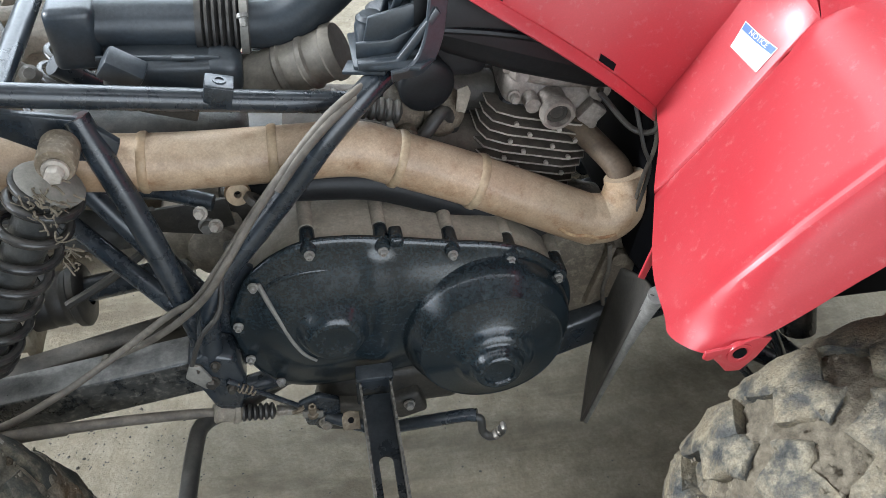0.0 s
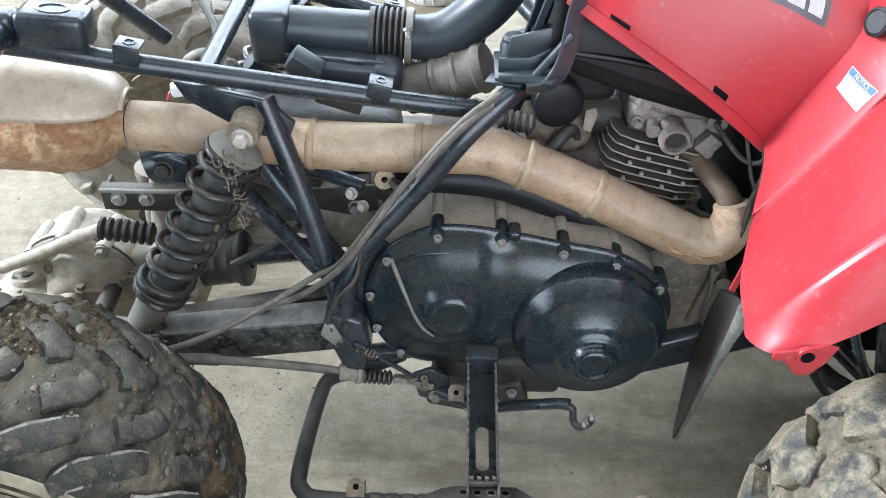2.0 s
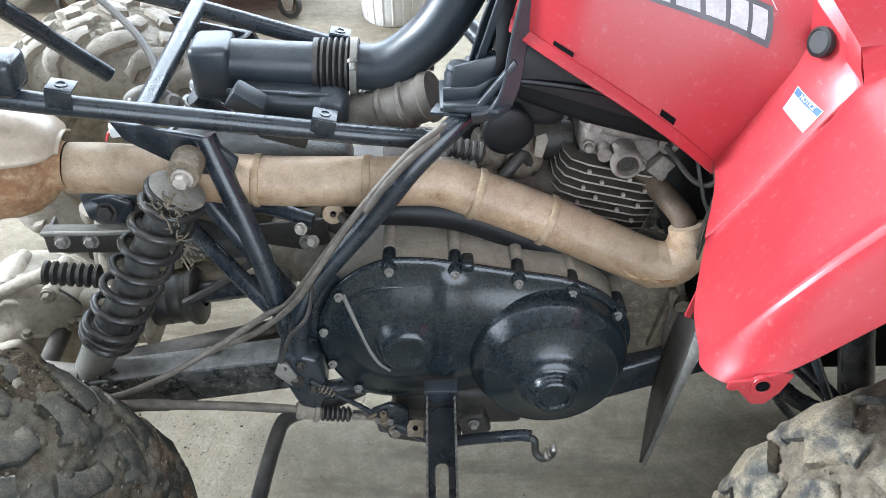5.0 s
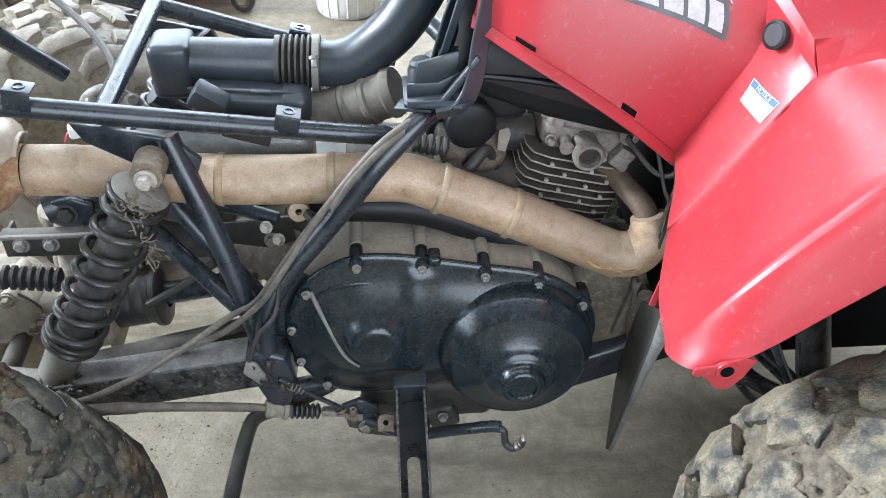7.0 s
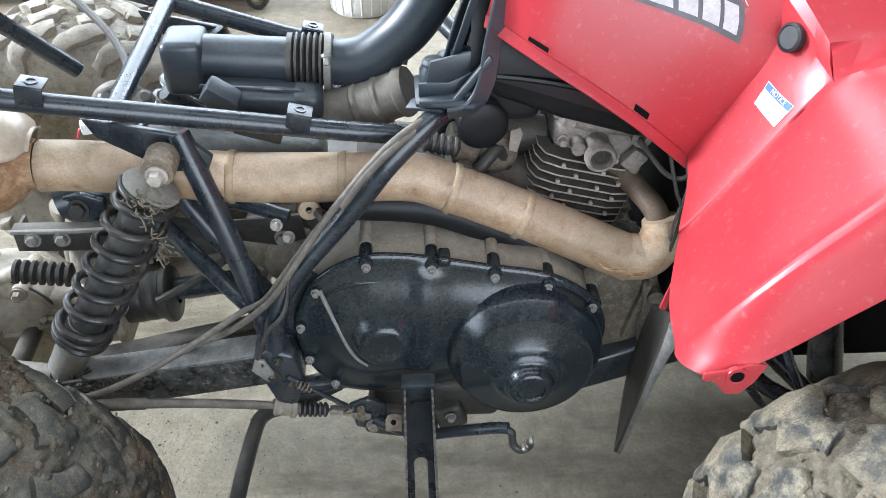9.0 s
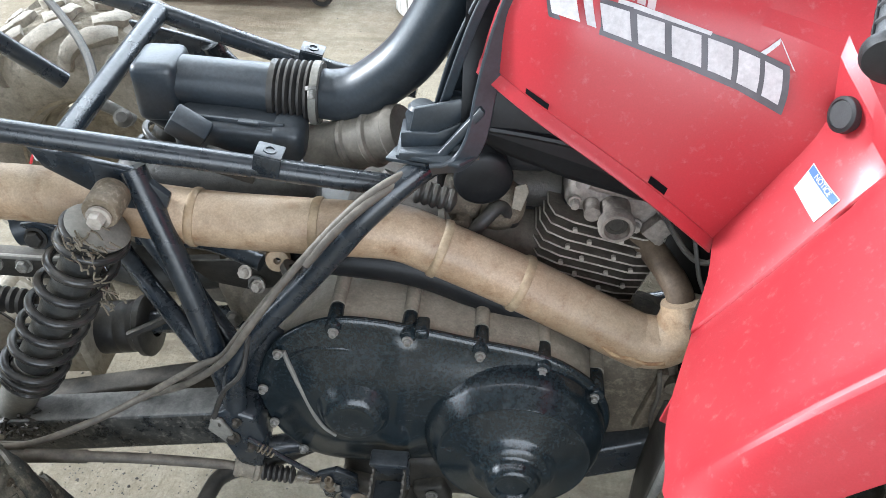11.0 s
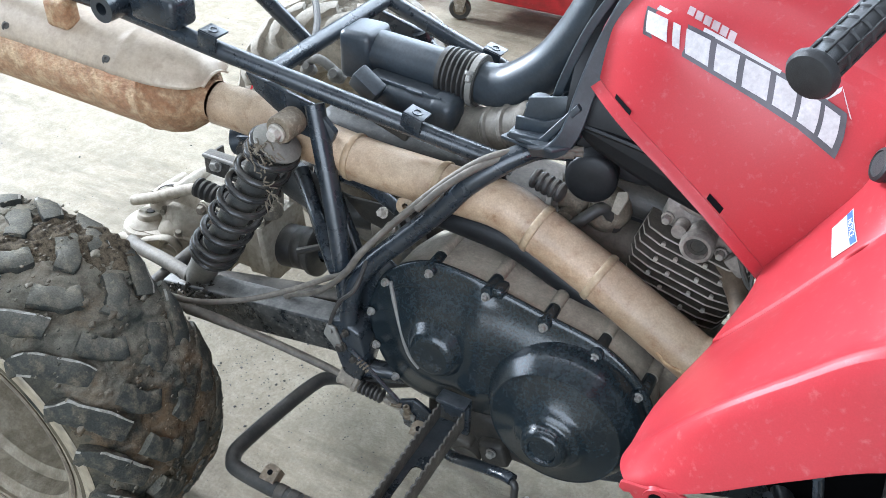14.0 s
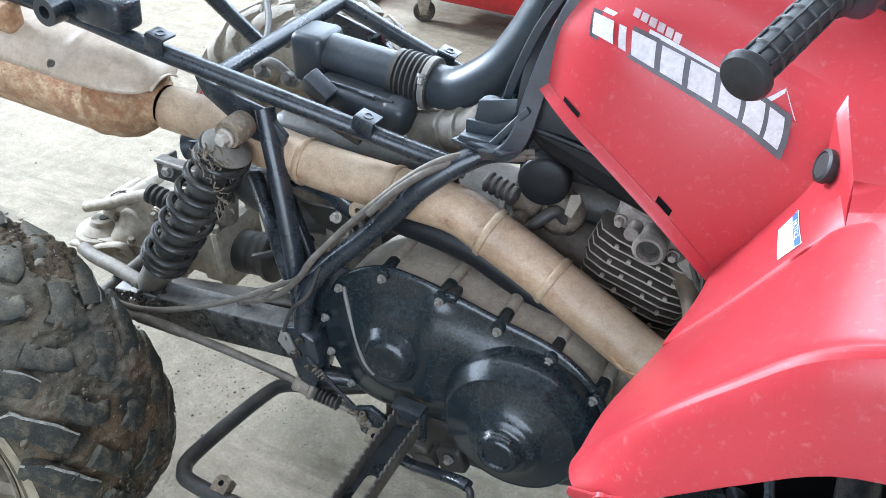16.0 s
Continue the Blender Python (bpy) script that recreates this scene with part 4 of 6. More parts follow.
# muffler: body with domed front, and the pale cover over its upper half
ax0, ax1 = V((-0.459, -0.167, 0.691)), V((-1.04, -0.193, 0.733))
m = axes(ax0, ax1 - ax0, (0, 0, 1))
n = (ax1 - ax0).length
muffler = part("muffler", lathe([(0.033, -0.012), (0.036, 0.0), (0.052, 0.012), (0.066, 0.030), (0.074, 0.054), (0.0765, 0.080), (0.0785, 0.083), (0.0785, 0.089), (0.0765, 0.092), (0.0765, n - 0.06), (0.055, n - 0.02), (0, n - 0.01)], m, 40), rust_pipe, quad, "rusty tan round muffler")


def cover_point(u, v):
    s = v * n * 0.98
    k = min(1, max(0, v - 0.015) / 0.19)
    r = 0.0470 + (0.0830 - 0.0470) * math.sqrt(1 - (1 - k) ** 2)
    r += 0.0022 * math.exp(-((v - 0.255) / 0.010) ** 2)
    low = math.asin(min(0.93, 0.037 / (r * 1.04)))
    a = low + (math.pi - 2 * low) * u
    return m @ V((math.cos(a) * r, math.sin(a) * r * 1.04, s - 0.015))


bm = bmesh.new()
patch(bm, cover_point, 24, 80)
cover = part("heat_cover", bm, shield_grey, muffler, "pale grey pressed steel heat cover")
sol = cover.modifiers.new("thickness", "SOLIDIFY")
sol.thickness, sol.offset = 0.003, 1.0
for v in (0.285, 0.66):
    q = cover_point(0.10, v)
    part("screw", lathe(bolt_profile(0.006, 0.006), axes(q, q - (ax0 + (ax1 - ax0).normalized() * (v * n))), 16), engine_dark, muffler)
part("clamp", box((0.05, 0.035, 0.05), pose(-0.71, -0.215, 0.805), 0.01, 3), rust_pipe, muffler, "rusty clamp")

# ---- clutch cover
OUT = [(-0.113, 0.43), (-0.102, 0.475), (-0.080, 0.518), (-0.042, 0.550), (0.0, 0.567), (0.048, 0.567), (0.094, 0.560), (0.184, 0.541), (0.264, 0.524), (0.315, 0.495), (0.348, 0.458), (0.362, 0.41), (0.354, 0.362), (0.328, 0.320),
       (0.286, 0.294), (0.234, 0.284), (0.182, 0.292), (0.140, 0.305), (0.09, 0.298), (0.03, 0.288), (-0.03, 0.292), (-0.07, 0.315), (-0.098, 0.36)]
DRUM, KNOB = V((0.236, 0, 0.391)), V((0.022, 0, 0.426))


def step01(a, b, x):
    t = min(max((x - a) / (b - a), 0), 1)
    return t * t * (3 - 2 * t)


def outline_at(t):
    k = len(OUT)
    s = (t % 1) * k
    i = int(s) % k
    f = s - int(s)
    p = [V((*OUT[(i + j) % k], 0)) for j in (-1, 0, 1, 2)]
    a, b, c, d = p
    q = 0.5 * (2 * b + (c - a) * f + (2 * a - 5 * b + 4 * c - d) * f * f + (3 * b - a - 3 * c + d) * f ** 3)
    return V((q.x, 0, q.y))


def cover_y(p, edge):
    """How far the cover stands out, by place and by nearness to its rim (edge: 1 at the rim)."""
    y = 0.2410 + 0.002 * step01(1.0, 0.96, edge) + 0.022 * step01(0.97, 0.35, edge)
    # low ridge down the middle
    y += 0.007 * step01(0.036, 0.004, abs(p.x - 0.088 - (p.z - 0.45) * 0.05)) * step01(1.0, 0.8, edge)
    return -y


bm = bmesh.new()
K, S = 132, 34
grid = []
for i in range(K):
    o = outline_at(i / K)
    mid = V((min(max(o.x, 0.02), 0.234), 0, 0.42))
    row = []
    for j in range(S + 1):
        s = j / S
        p = mid.lerp(o, s)
        row.append(bm.verts.new((p.x, cover_y(p, s), p.z)))
    c = (o - mid).normalized()
    for grow, y in ((0.002, -0.2395), (0.003, -0.237), (0.002, -0.2335), (-0.002, -0.2325), (-0.005, -0.226)):
        q = o + c * grow
        row.append(bm.verts.new((q.x, y, q.z)))
    grid.append(row)
for i in range(K):
    a, b = grid[i], grid[(i + 1) % K]
    for j in range(len(a) - 1):
        bm.faces.new((a[j], a[j + 1], b[j + 1], b[j]))
bmesh.ops.remove_doubles(bm, verts=bm.verts, dist=0.0004)
clutch = part("clutch_cover", bm, cover_plastic, quad, "dusty black plastic belt drive cover", 60)
m = axes((DRUM.x, 0, DRUM.z), (0, -1, 0))
part("drum_dome", lathe([(0.1235, 0.242), (0.1222, 0.256), (0.1200, 0.265), (0.1175, 0.2722), (0.1160, 0.2752), (0.1148, 0.2768), (0.1020, 0.2990), (0.1006, 0.3004), (0.0990, 0.3000), (0.0970, 0.3004), (0.0780, 0.3075), (0.0600, 0.3140), (0.0550, 0.3170), (0.0510, 0.3225), (0.0475, 0.3258), (0.0415, 0.3275),
                          (0.0375, 0.3300), (0.0350, 0.3370), (0.0325, 0.3435), (0.0290, 0.3468), (0.0245, 0.3478), (0.0215, 0.3464), (0.0200, 0.3430), (0.0060, 0.3430), (0.0, 0.3430)], m, 72), cover_plastic, clutch, "round black pulley dome with a raised boss")
m = axes((KNOB.x, 0, KNOB.z), (0, -1, 0))
part("knob_dome", lathe([(0.060, 0.255), (0.053, 0.263), (0.046, 0.271), (0.041, 0.2785), (0.036, 0.2835), (0.031, 0.2858), (0.026, 0.2855), (0.022, 0.2838), (0.012, 0.2845), (0.0, 0.2845)], m, 48), cover_plastic, clutch)
part("rib", tube([(-0.070, -0.2445, 0.511), (-0.060, -0.2515, 0.482), (-0.046, -0.259, 0.445), (-0.034, -0.264, 0.412), (-0.022, -0.267, 0.390), (-0.006, -0.268, 0.374)], lambda t: 0.0036 - 0.0016 * t * t, 8), damper_grey, clutch, "dust-rubbed raised rib")
part("rib", tube([(-0.080, -0.2435, 0.474), (-0.061, -0.245, 0.502), (-0.034, -0.246, 0.519), (0.006, -0.247, 0.526), (0.05, -0.248, 0.520), (0.085, -0.249, 0.509)], lambda t: 0.0045 * math.sin(0.25 + 2.6 * t), 10), cover_plastic, clutch)
# engine case behind the cover
bm = bmesh.new()
rows = []
for y, g in ((-0.229, -0.006), (-0.215, -0.004), (-0.15, -0.005), (-0.10, -0.014), (-0.07, -0.04)):
    row = []
    for i in range(72):
        o = outline_at(i / 72)
        c = (o - V((min(max(o.x, 0.02), 0.234), 0, 0.42))).normalized()
        q = o + c * g
        row.append(bm.verts.new((q.x, y, q.z)))
    rows.append(row)
for a, b in zip(rows, rows[1:]):
    for k in range(72):
        bm.faces.new((a[k], a[(k + 1) % 72], b[(k + 1) % 72], b[k]))
bm.faces.new(rows[0])
bm.faces.new(rows[-1])
part("belt_case", bm, case_mud, quad, "dust-covered grey belt drive case", 50)
BOLTS = [(-0.076, 0.510), (0.0, 0.556), (0.094, 0.549), (0.186, 0.530), (0.266, 0.508), (0.337, 0.465), (-0.104, 0.440), (-0.096, 0.372), (-0.060, 0.316)]
for k, (x, z) in enumerate(BOLTS):
    if k not in (0, 6, 7, 8):
        c = (V((x, 0, z)) - V((min(max(x, 0.02), 0.234), 0, 0.42))).normalized() * 0.004
        bm = lathe([(0.0, 0.205), (0.0095, 0.205), (0.0105, 0.212), (0.0105, 0.2455), (0.0090, 0.2485), (0, 0.2485)], axes((x + c.x, 0, z + c.z), (0, -1, 0)), 16)
        part("bolt_post", bm, cover_plastic, clutch, "black bolt sleeve")
        bm = lathe([(0.0, 0.15), (0.010, 0.15), (0.010, 0.207), (0, 0.207)], axes((x + c.x * 1.5, 0, z + c.z * 1.5), (0, -1, 0)), 14)
        part("bolt_post", bm, case_mud, clutch, "dusty bolt sleeve")
    part("bolt", lathe(bolt_profile(0.0046, 0.009), axes((x, -0.248, z), (0, -1, 0)), 16), bolt_pale, clutch, "pale dusty flange bolt")
part("clip", box((0.018, 0.03, 0.016), pose(0.112, -0.238, 0.562), 0.005, 3), cover_plastic, clutch)

# ---- engine
bm = box((0.36, 0.26, 0.24), pose(0.16, 0.03, 0.40), 0.03, 3)
add_box(bm, (0.20, 0.22, 0.10), pose(-0.02, 0.02, 0.50), 0.03, 3)
add_lathe(bm, [(0, 0), (0.10, 0), (0.115, 0.02), (0.115, 0.10), (0, 0.10)], axes((0.30, -0.17, 0.40), (0, 1, 0)), 28)
part("crankcase", bm, engine_dark, quad, "dark dusty engine crankcase")
CYL = axes((0.318, 0.0, 0.503), (0.24, 0, 0.971), (0, 1, 0))   # x axis forward along the fins
fin = [(-0.088, -0.070), (-0.078, -0.092), (-0.05, -0.100), (0.05, -0.100), (0.082, -0.090), (0.092, -0.065), (0.092, 0.08), (-0.088, 0.08)]
# near-black core: the shade between the fins is put into its colour
cyl = part("finned_cylinder", box((0.125, 0.13, 0.15), CYL @ pose(0.0, 0, 0.065), 0.01), grip_rubber, quad, "finned engine cylinder, near-black core between dirty grey fins")
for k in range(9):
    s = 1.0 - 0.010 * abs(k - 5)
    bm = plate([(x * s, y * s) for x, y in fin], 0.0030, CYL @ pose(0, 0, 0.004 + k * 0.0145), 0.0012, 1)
    # flat fin faces take the dark grime and gap shade, rims stay pale
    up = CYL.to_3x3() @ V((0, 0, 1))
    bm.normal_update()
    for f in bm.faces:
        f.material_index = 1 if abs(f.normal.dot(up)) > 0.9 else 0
    part("fin", bm, [fin_edge, grime_gap_shade], cyl, "thin cooling fin with dark faces and a pale edge")
for k in range(8):
    for y in (-0.045, 0.02) if k % 2 else (-0.02, 0.05):
        part("fin_stud", lathe([(0, 0), (0.0034, 0), (0.0034, 0.005), (0, 0.005)], CYL @ axes((y, -0.098, 0.012 + k * 0.0145), (0, -1, 0)), 10), alloy, cyl)
bm = box((0.15, 0.17, 0.05), CYL @ pose(0.005, 0, 0.155), 0.016, 3)
add_lathe(bm, [(0, 0), (0.05, 0), (0.05, 0.03), (0.04, 0.045), (0, 0.05)], CYL @ axes((-0.01, -0.03, 0.165), (0, 0, 1)), 24)
add_lathe(bm, [(0.0, 0), (0.021, 0), (0.021, 0.03), (0.024, 0.032), (0.024, 0.042), (0.021, 0.046), (0.017, 0.046), (0.015, 0.034), (0, 0.034)], CYL @ axes((-0.004, -0.085, 0.152), (0, -1, 0)), 24)
add_box(bm, (0.03, 0.02, 0.035), CYL @ pose(0.058, -0.095, 0.145, 0, 25), 0.004)
add_lathe(bm, [(0.006, -0.012), (0.016, -0.012), (0.016, 0.012), (0.006, 0.012)], CYL @ axes((0.055, -0.09, 0.185), (0, 1, 0)), 18, True)
add_lathe(bm, [(0, 0), (0.011, 0), (0.011, 0.025), (0, 0.025)], CYL @ axes((-0.035, -0.085, 0.150), (0, -1, 0)), 14)
add_lathe(bm, [(0, 0), (0.010, 0), (0.010, 0.03), (0, 0.03)], CYL @ axes((-0.06, -0.07, 0.175), (0, -1, 0.4)), 14)
head = part("cylinder_head", bm, head_alloy, quad, "dirty grey cylinder head with plug and bolts")
part("plug_recess", lathe([(0, 0.0345), (0.0150, 0.0345), (0.0150, 0.037), (0.010, 0.0375), (0.009, 0.036), (0, 0.036)], CYL @ axes((-0.004, -0.085, 0.152), (0, -1, 0)), 20), engine_dark, head, "dark recessed plug")
part("rocker_ridge", tube([CYL @ V(q) for q in ((-0.070, -0.060, 0.180), (-0.045, -0.086, 0.186), (-0.010, -0.090, 0.188), (0.030, -0.086, 0.190), (0.062, -0.075, 0.192))], 0.012, 12), head_alloy, head, "rounded rocker cover ridge")
for x, z in ((-0.058, 0.150), (0.030, 0.138), (0.066, 0.128)):
    part("head_bolt", hex_bolt(CYL @ axes((x, -0.088, z), (0, -1, 0)), 0.0062, 0.014), head_alloy, head, "worn head bolt")

# ---- carburettor, boots and air intake
prof = [(0.0, 0), (0.040, 0), (0.040, 0.02)]
for i in range(3):
    z = 0.03 + i * 0.035
    prof += [(0.036, z), (0.036, z + 0.022), (0.0395, z + 0.026), (0.0395, z + 0.032)]
part("intake_boot", lathe(prof + [(0.036, 0.14), (0.0, 0.14)], axes((-0.055, -0.012, 0.668), (1, -0.22, 0.46)), 26), boot_grey, quad, "tan dusty ribbed rubber intake boot")
bm = lathe([(0, 0), (0.034, 0), (0.037, 0.006), (0.037, 0.030), (0.039, 0.032), (0.039, 0.036), (0.0365, 0.039), (0.030, 0.042), (0.010, 0.043), (0, 0.043)], axes((0.172, -0.050, 0.686), (0.15, -1, 0.05)), 28)
carb = part("carburettor", bm, tank_black, quad, "round black carburettor cap over a dusty body")
bm = lathe([(0, 0), (0.028, 0), (0.036, 0.010), (0.038, 0.026), (0.033, 0.044), (0.020, 0.054), (0, 0.056)], axes((0.196, -0.025, 0.622), (0.15, -1, 0.1)), 24)
add_box(bm, (0.055, 0.06, 0.05), pose(0.150, -0.055, 0.640, 0, 10, 0), 0.014, 3)
add_lathe(bm, [(0, 0), (0.014, 0), (0.015, 0.03), (0.010, 0.034), (0, 0.034)], axes((0.150, -0.07, 0.618), (0, -1, -0.1)), 14)
part("float_bowl", bm, gen_brown, carb, "dusty grey-brown float bowl")
part("clamp_ring", lathe([(0.016, -0.005), (0.0195, -0.004), (0.0195, 0.004), (0.016, 0.005)], axes((0.128, -0.100, 0.630), (0.9, 0.1, 0.25)), 22, True), damper_grey, carb, "pale hose clamp")
prof = [(0, 0)]
for i in range(5):
    prof += [(0.0135, i * 0.011), (0.0165, i * 0.011 + 0.003), (0.0165, i * 0.011 + 0.007), (0.0135, i * 0.011 + 0.010)]
part("ribbed_hose", lathe(prof + [(0, 0.058)], axes((0.088, -0.085, 0.664), (1, -0.1, -0.22)), 18), black_rubber, carb, "ribbed black hose")
part("throttle_lever", plate([(-0.008, -0.018), (0.005, -0.020), (0.012, 0.008), (0.007, 0.018), (-0.007, 0.012)], 0.005, axes((0.226, -0.085, 0.664), (-0.2, -1, 0.4)), 0.0015), case_mud, carb, "pale throttle lever")
part("manifold", lathe([(0, 0), (0.030, 0), (0.030, 0.08), (0.040, 0.084), (0.040, 0.10), (0, 0.10)], axes((0.20, -0.02, 0.640), (1, 0.1, -0.15)), 22), engine_dark, carb, "dark intake manifold")
# dark filler block, added so no floor shows below the carburettor
part("carb_filler", box((0.30, 0.16, 0.09), pose(0.13, 0.0, 0.560, 0, 6), 0.03, 3), grime_gap_shade, quad, "dark filler block under the carburettor")
part("hose", tube([(0.06, -0.10, 0.70), (0.045, -0.115, 0.67), (0.065, -0.12, 0.64), (0.11, -0.11, 0.635)], 0.011, 10), black_rubber, quad, "short black rubber hose")
part("hose", tube([(0.10, -0.08, 0.60), (0.16, -0.10, 0.61), (0.20, -0.08, 0.64), (0.22, -0.06, 0.60)], 0.010, 10), black_rubber, quad, "dusty grey hose")
bm = box((0.062, 0.075, 0.085), pose(-0.262, 0.005, 0.757), 0.012, 3)
snorkel = part("air_intake", bm, black_plastic, quad, "glossy black plastic air intake duct")
part("duct", lathe([(0, 0), (0.034, 0), (0.034, 0.125), (0, 0.125)], axes((-0.235, 0.005, 0.762), (1, 0, -0.06)), 28), black_plastic, snorkel)
prof = [(0.030, 0.0), (0.040, 0.0), (0.040, 0.008)]
for i in range(5):
    z = 0.010 + i * 0.009
    prof += [(0.034, z), (0.0415, z + 0.003), (0.0415, z + 0.006), (0.034, z + 0.009)]
part("bellows", lathe(prof + [(0.040, 0.058), (0.041, 0.068), (0.030, 0.068)], axes((-0.113, 0.005, 0.755), (1, 0, -0.06)), 28), black_rubber, snorkel, "black ribbed rubber bellows")
part("clamp_band", lathe([(0.038, 0.056), (0.0428, 0.056), (0.0428, 0.066), (0.038, 0.066)], axes((-0.113, 0.005, 0.755), (1, 0, -0.06)), 32, True), damper_grey, snorkel, "dull steel clamp band")
part("clamp_screw", lathe(bolt_profile(0.005, 0.016), axes((-0.052, -0.030, 0.780), (0.1, -0.6, -0.8)), 12), bolt_pale, snorkel, "clamp screw")
part("duct_bend", tube([(-0.05, 0.005, 0.750), (-0.015, 0.002, 0.752), (0.020, 0.0, 0.766), (0.069, 0.0, 0.807), (0.105, 0.0, 0.860), (0.14, 0.0, 0.93), (0.17, 0.0, 0.98)], lambda t: 0.0335 + 0.003 * math.sin(t * 3.1), 26, 8), black_plastic, snorkel, "shiny black curved duct")
bm = box((0.150, 0.062, 0.050), pose(-0.158, -0.042, 0.716, 0, 4), 0.014, 4)
add_box(bm, (0.05, 0.058, 0.056), pose(-0.085, -0.045, 0.710, 0, 4), 0.016, 4)
add_box(bm, (0.150, 0.006, 0.008), pose(-0.160, -0.060, 0.742, 0, 4), 0.002)
add_box(bm, (0.028, 0.010, 0.004), pose(-0.130, -0.062, 0.742, 0, 4), 0.001)
part("resonator", bm, black_plastic, quad, "black plastic resonator box")
part("relay_box", box((0.05, 0.03, 0.035), pose(-0.200, -0.090, 0.747, 20, 35, 0), 0.004), black_plastic, quad, "small black electrical box")
part("relay_box", box((0.07, 0.02, 0.03), pose(-0.15, -0.10, 0.700, 10, 18, 0), 0.003), engine_dark, quad, "dusty electrical connector block")

# bracket between the frame and the tank cover
bm = plate([(0.074, -0.172), (0.150, -0.198), (0.172, -0.178), (0.172, -0.09), (0.074, -0.09)], 0.006, pose(0, 0, 0.772, 0, -6), 0.002)
add_plate(bm, [(0.078, 0.776), (0.152, 0.784), (0.165, 0.80), (0.165, 0.83), (0.120, 0.808), (0.078, 0.806)], 0.006, side_plane(-0.150), 0.002)
add_box(bm, (0.070, 0.05, 0.034), pose(0.120, -0.105, 0.790), 0.004, 2)
add_plate(bm, [(0.060, -0.160), (0.110, -0.178), (0.125, -0.150), (0.070, -0.135)], 0.005, pose(0, 0, 0.762, 0, -6), 0.0015)
add_lathe(bm, [(0, -0.04), (0.019, -0.04), (0.020, 0), (0.017, 0.004), (0.017, 0.010), (0.013, 0.014), (0, 0.015)], pose(0.100, -0.122, 0.812), 22)
add_lathe(bm, [(0, -0.04), (0.017, -0.04), (0.017, 0.006), (0.011, 0.006), (0.011, 0.0), (0, 0.0)], pose(0.140, -0.114, 0.828), 22)
bmesh.ops.translate(bm, verts=bm.verts, vec=(0.002, 0, -0.010))
add_plate(bm, [(0.088, 0.786), (0.140, 0.796), (0.160, 0.826), (0.150, 0.840), (0.096, 0.826)], 0.006, side_plane(-0.146), 0.002)
add_plate(bm, [(0.080, 0.772), (0.130, 0.772), (0.178, 0.838), (0.172, 0.846), (0.126, 0.784), (0.080, 0.782)], 0.010, side_plane(-0.168), 0.002)
bracket = part("side_bracket", bm, black_plastic, quad, "angular black plastic bracket with rubber stops")
part("strap", ribbon([(0.118, -0.188, 0.768), (0.150, -0.184, 0.776), (0.168, -0.177, 0.806), (0.177, -0.164, 0.858), (0.191, -0.149, 0.92), (0.214, -0.131, 0.985), (0.240, -0.10, 1.03)], 0.026, 0.006, (0.9, 0.35, -0.2)), black_plastic, bracket, "flat black plastic strap", 25)
part("strap", ribbon([(0.128, -0.10, 0.80), (0.150, -0.10, 0.88), (0.185, -0.095, 0.96), (0.21, -0.08, 1.01)], 0.034, 0.005, (0.8, 0.5, -0.2)), black_plastic, bracket, "", 25)
part("strap", ribbon([(0.122, -0.132, 0.800), (0.138, -0.142, 0.858), (0.162, -0.134, 0.930), (0.192, -0.112, 0.99)], 0.012, 0.004, (0.8, 0.4, -0.2)), black_plastic, bracket, "", 25)
# added dark boxes that fill the gap behind the carburettor
bm = box((0.16, 0.10, 0.16), pose(0.19, 0.03, 0.66), 0.02, 3)
add_box(bm, (0.14, 0.06, 0.10), pose(0.20, -0.02, 0.72), 0.02, 3)
part("intake_filler", bm, grip_rubber, quad, "dark filler boxes behind the carburettor")

# tank under the red cover
def tank_point(u, v):
    a = v * math.pi
    x = 0.15 + 0.40 * u
    z0 = 0.83 - 0.14 * u
    return V((x, -0.155 * math.cos(a) * (1 - 0.1 * u), z0 + 0.14 * math.sin(a) - 0.02 * math.cos(a) ** 4))


bm = bmesh.new()
g = patch(bm, tank_point, 12, 20)
bm2 = plate([(0.15, 0.79), (0.17, 0.86), (0.30, 0.86), (0.47, 0.76), (0.50, 0.70), (0.40, 0.690), (0.28, 0.725), (0.19, 0.76)], 0.28, side_plane(0.14), 0.015)
join(bm, bm2)
tank = part("tank", bm, tank_black, quad, "dark grey plastic fuel tank", 50)
part("seam", tube([(0.165, -0.150, 0.806), (0.254, -0.152, 0.794), (0.330, -0.150, 0.774), (0.420, -0.147, 0.740)], 0.0050, 8, 4), tank_black, tank, "raised moulding seam")

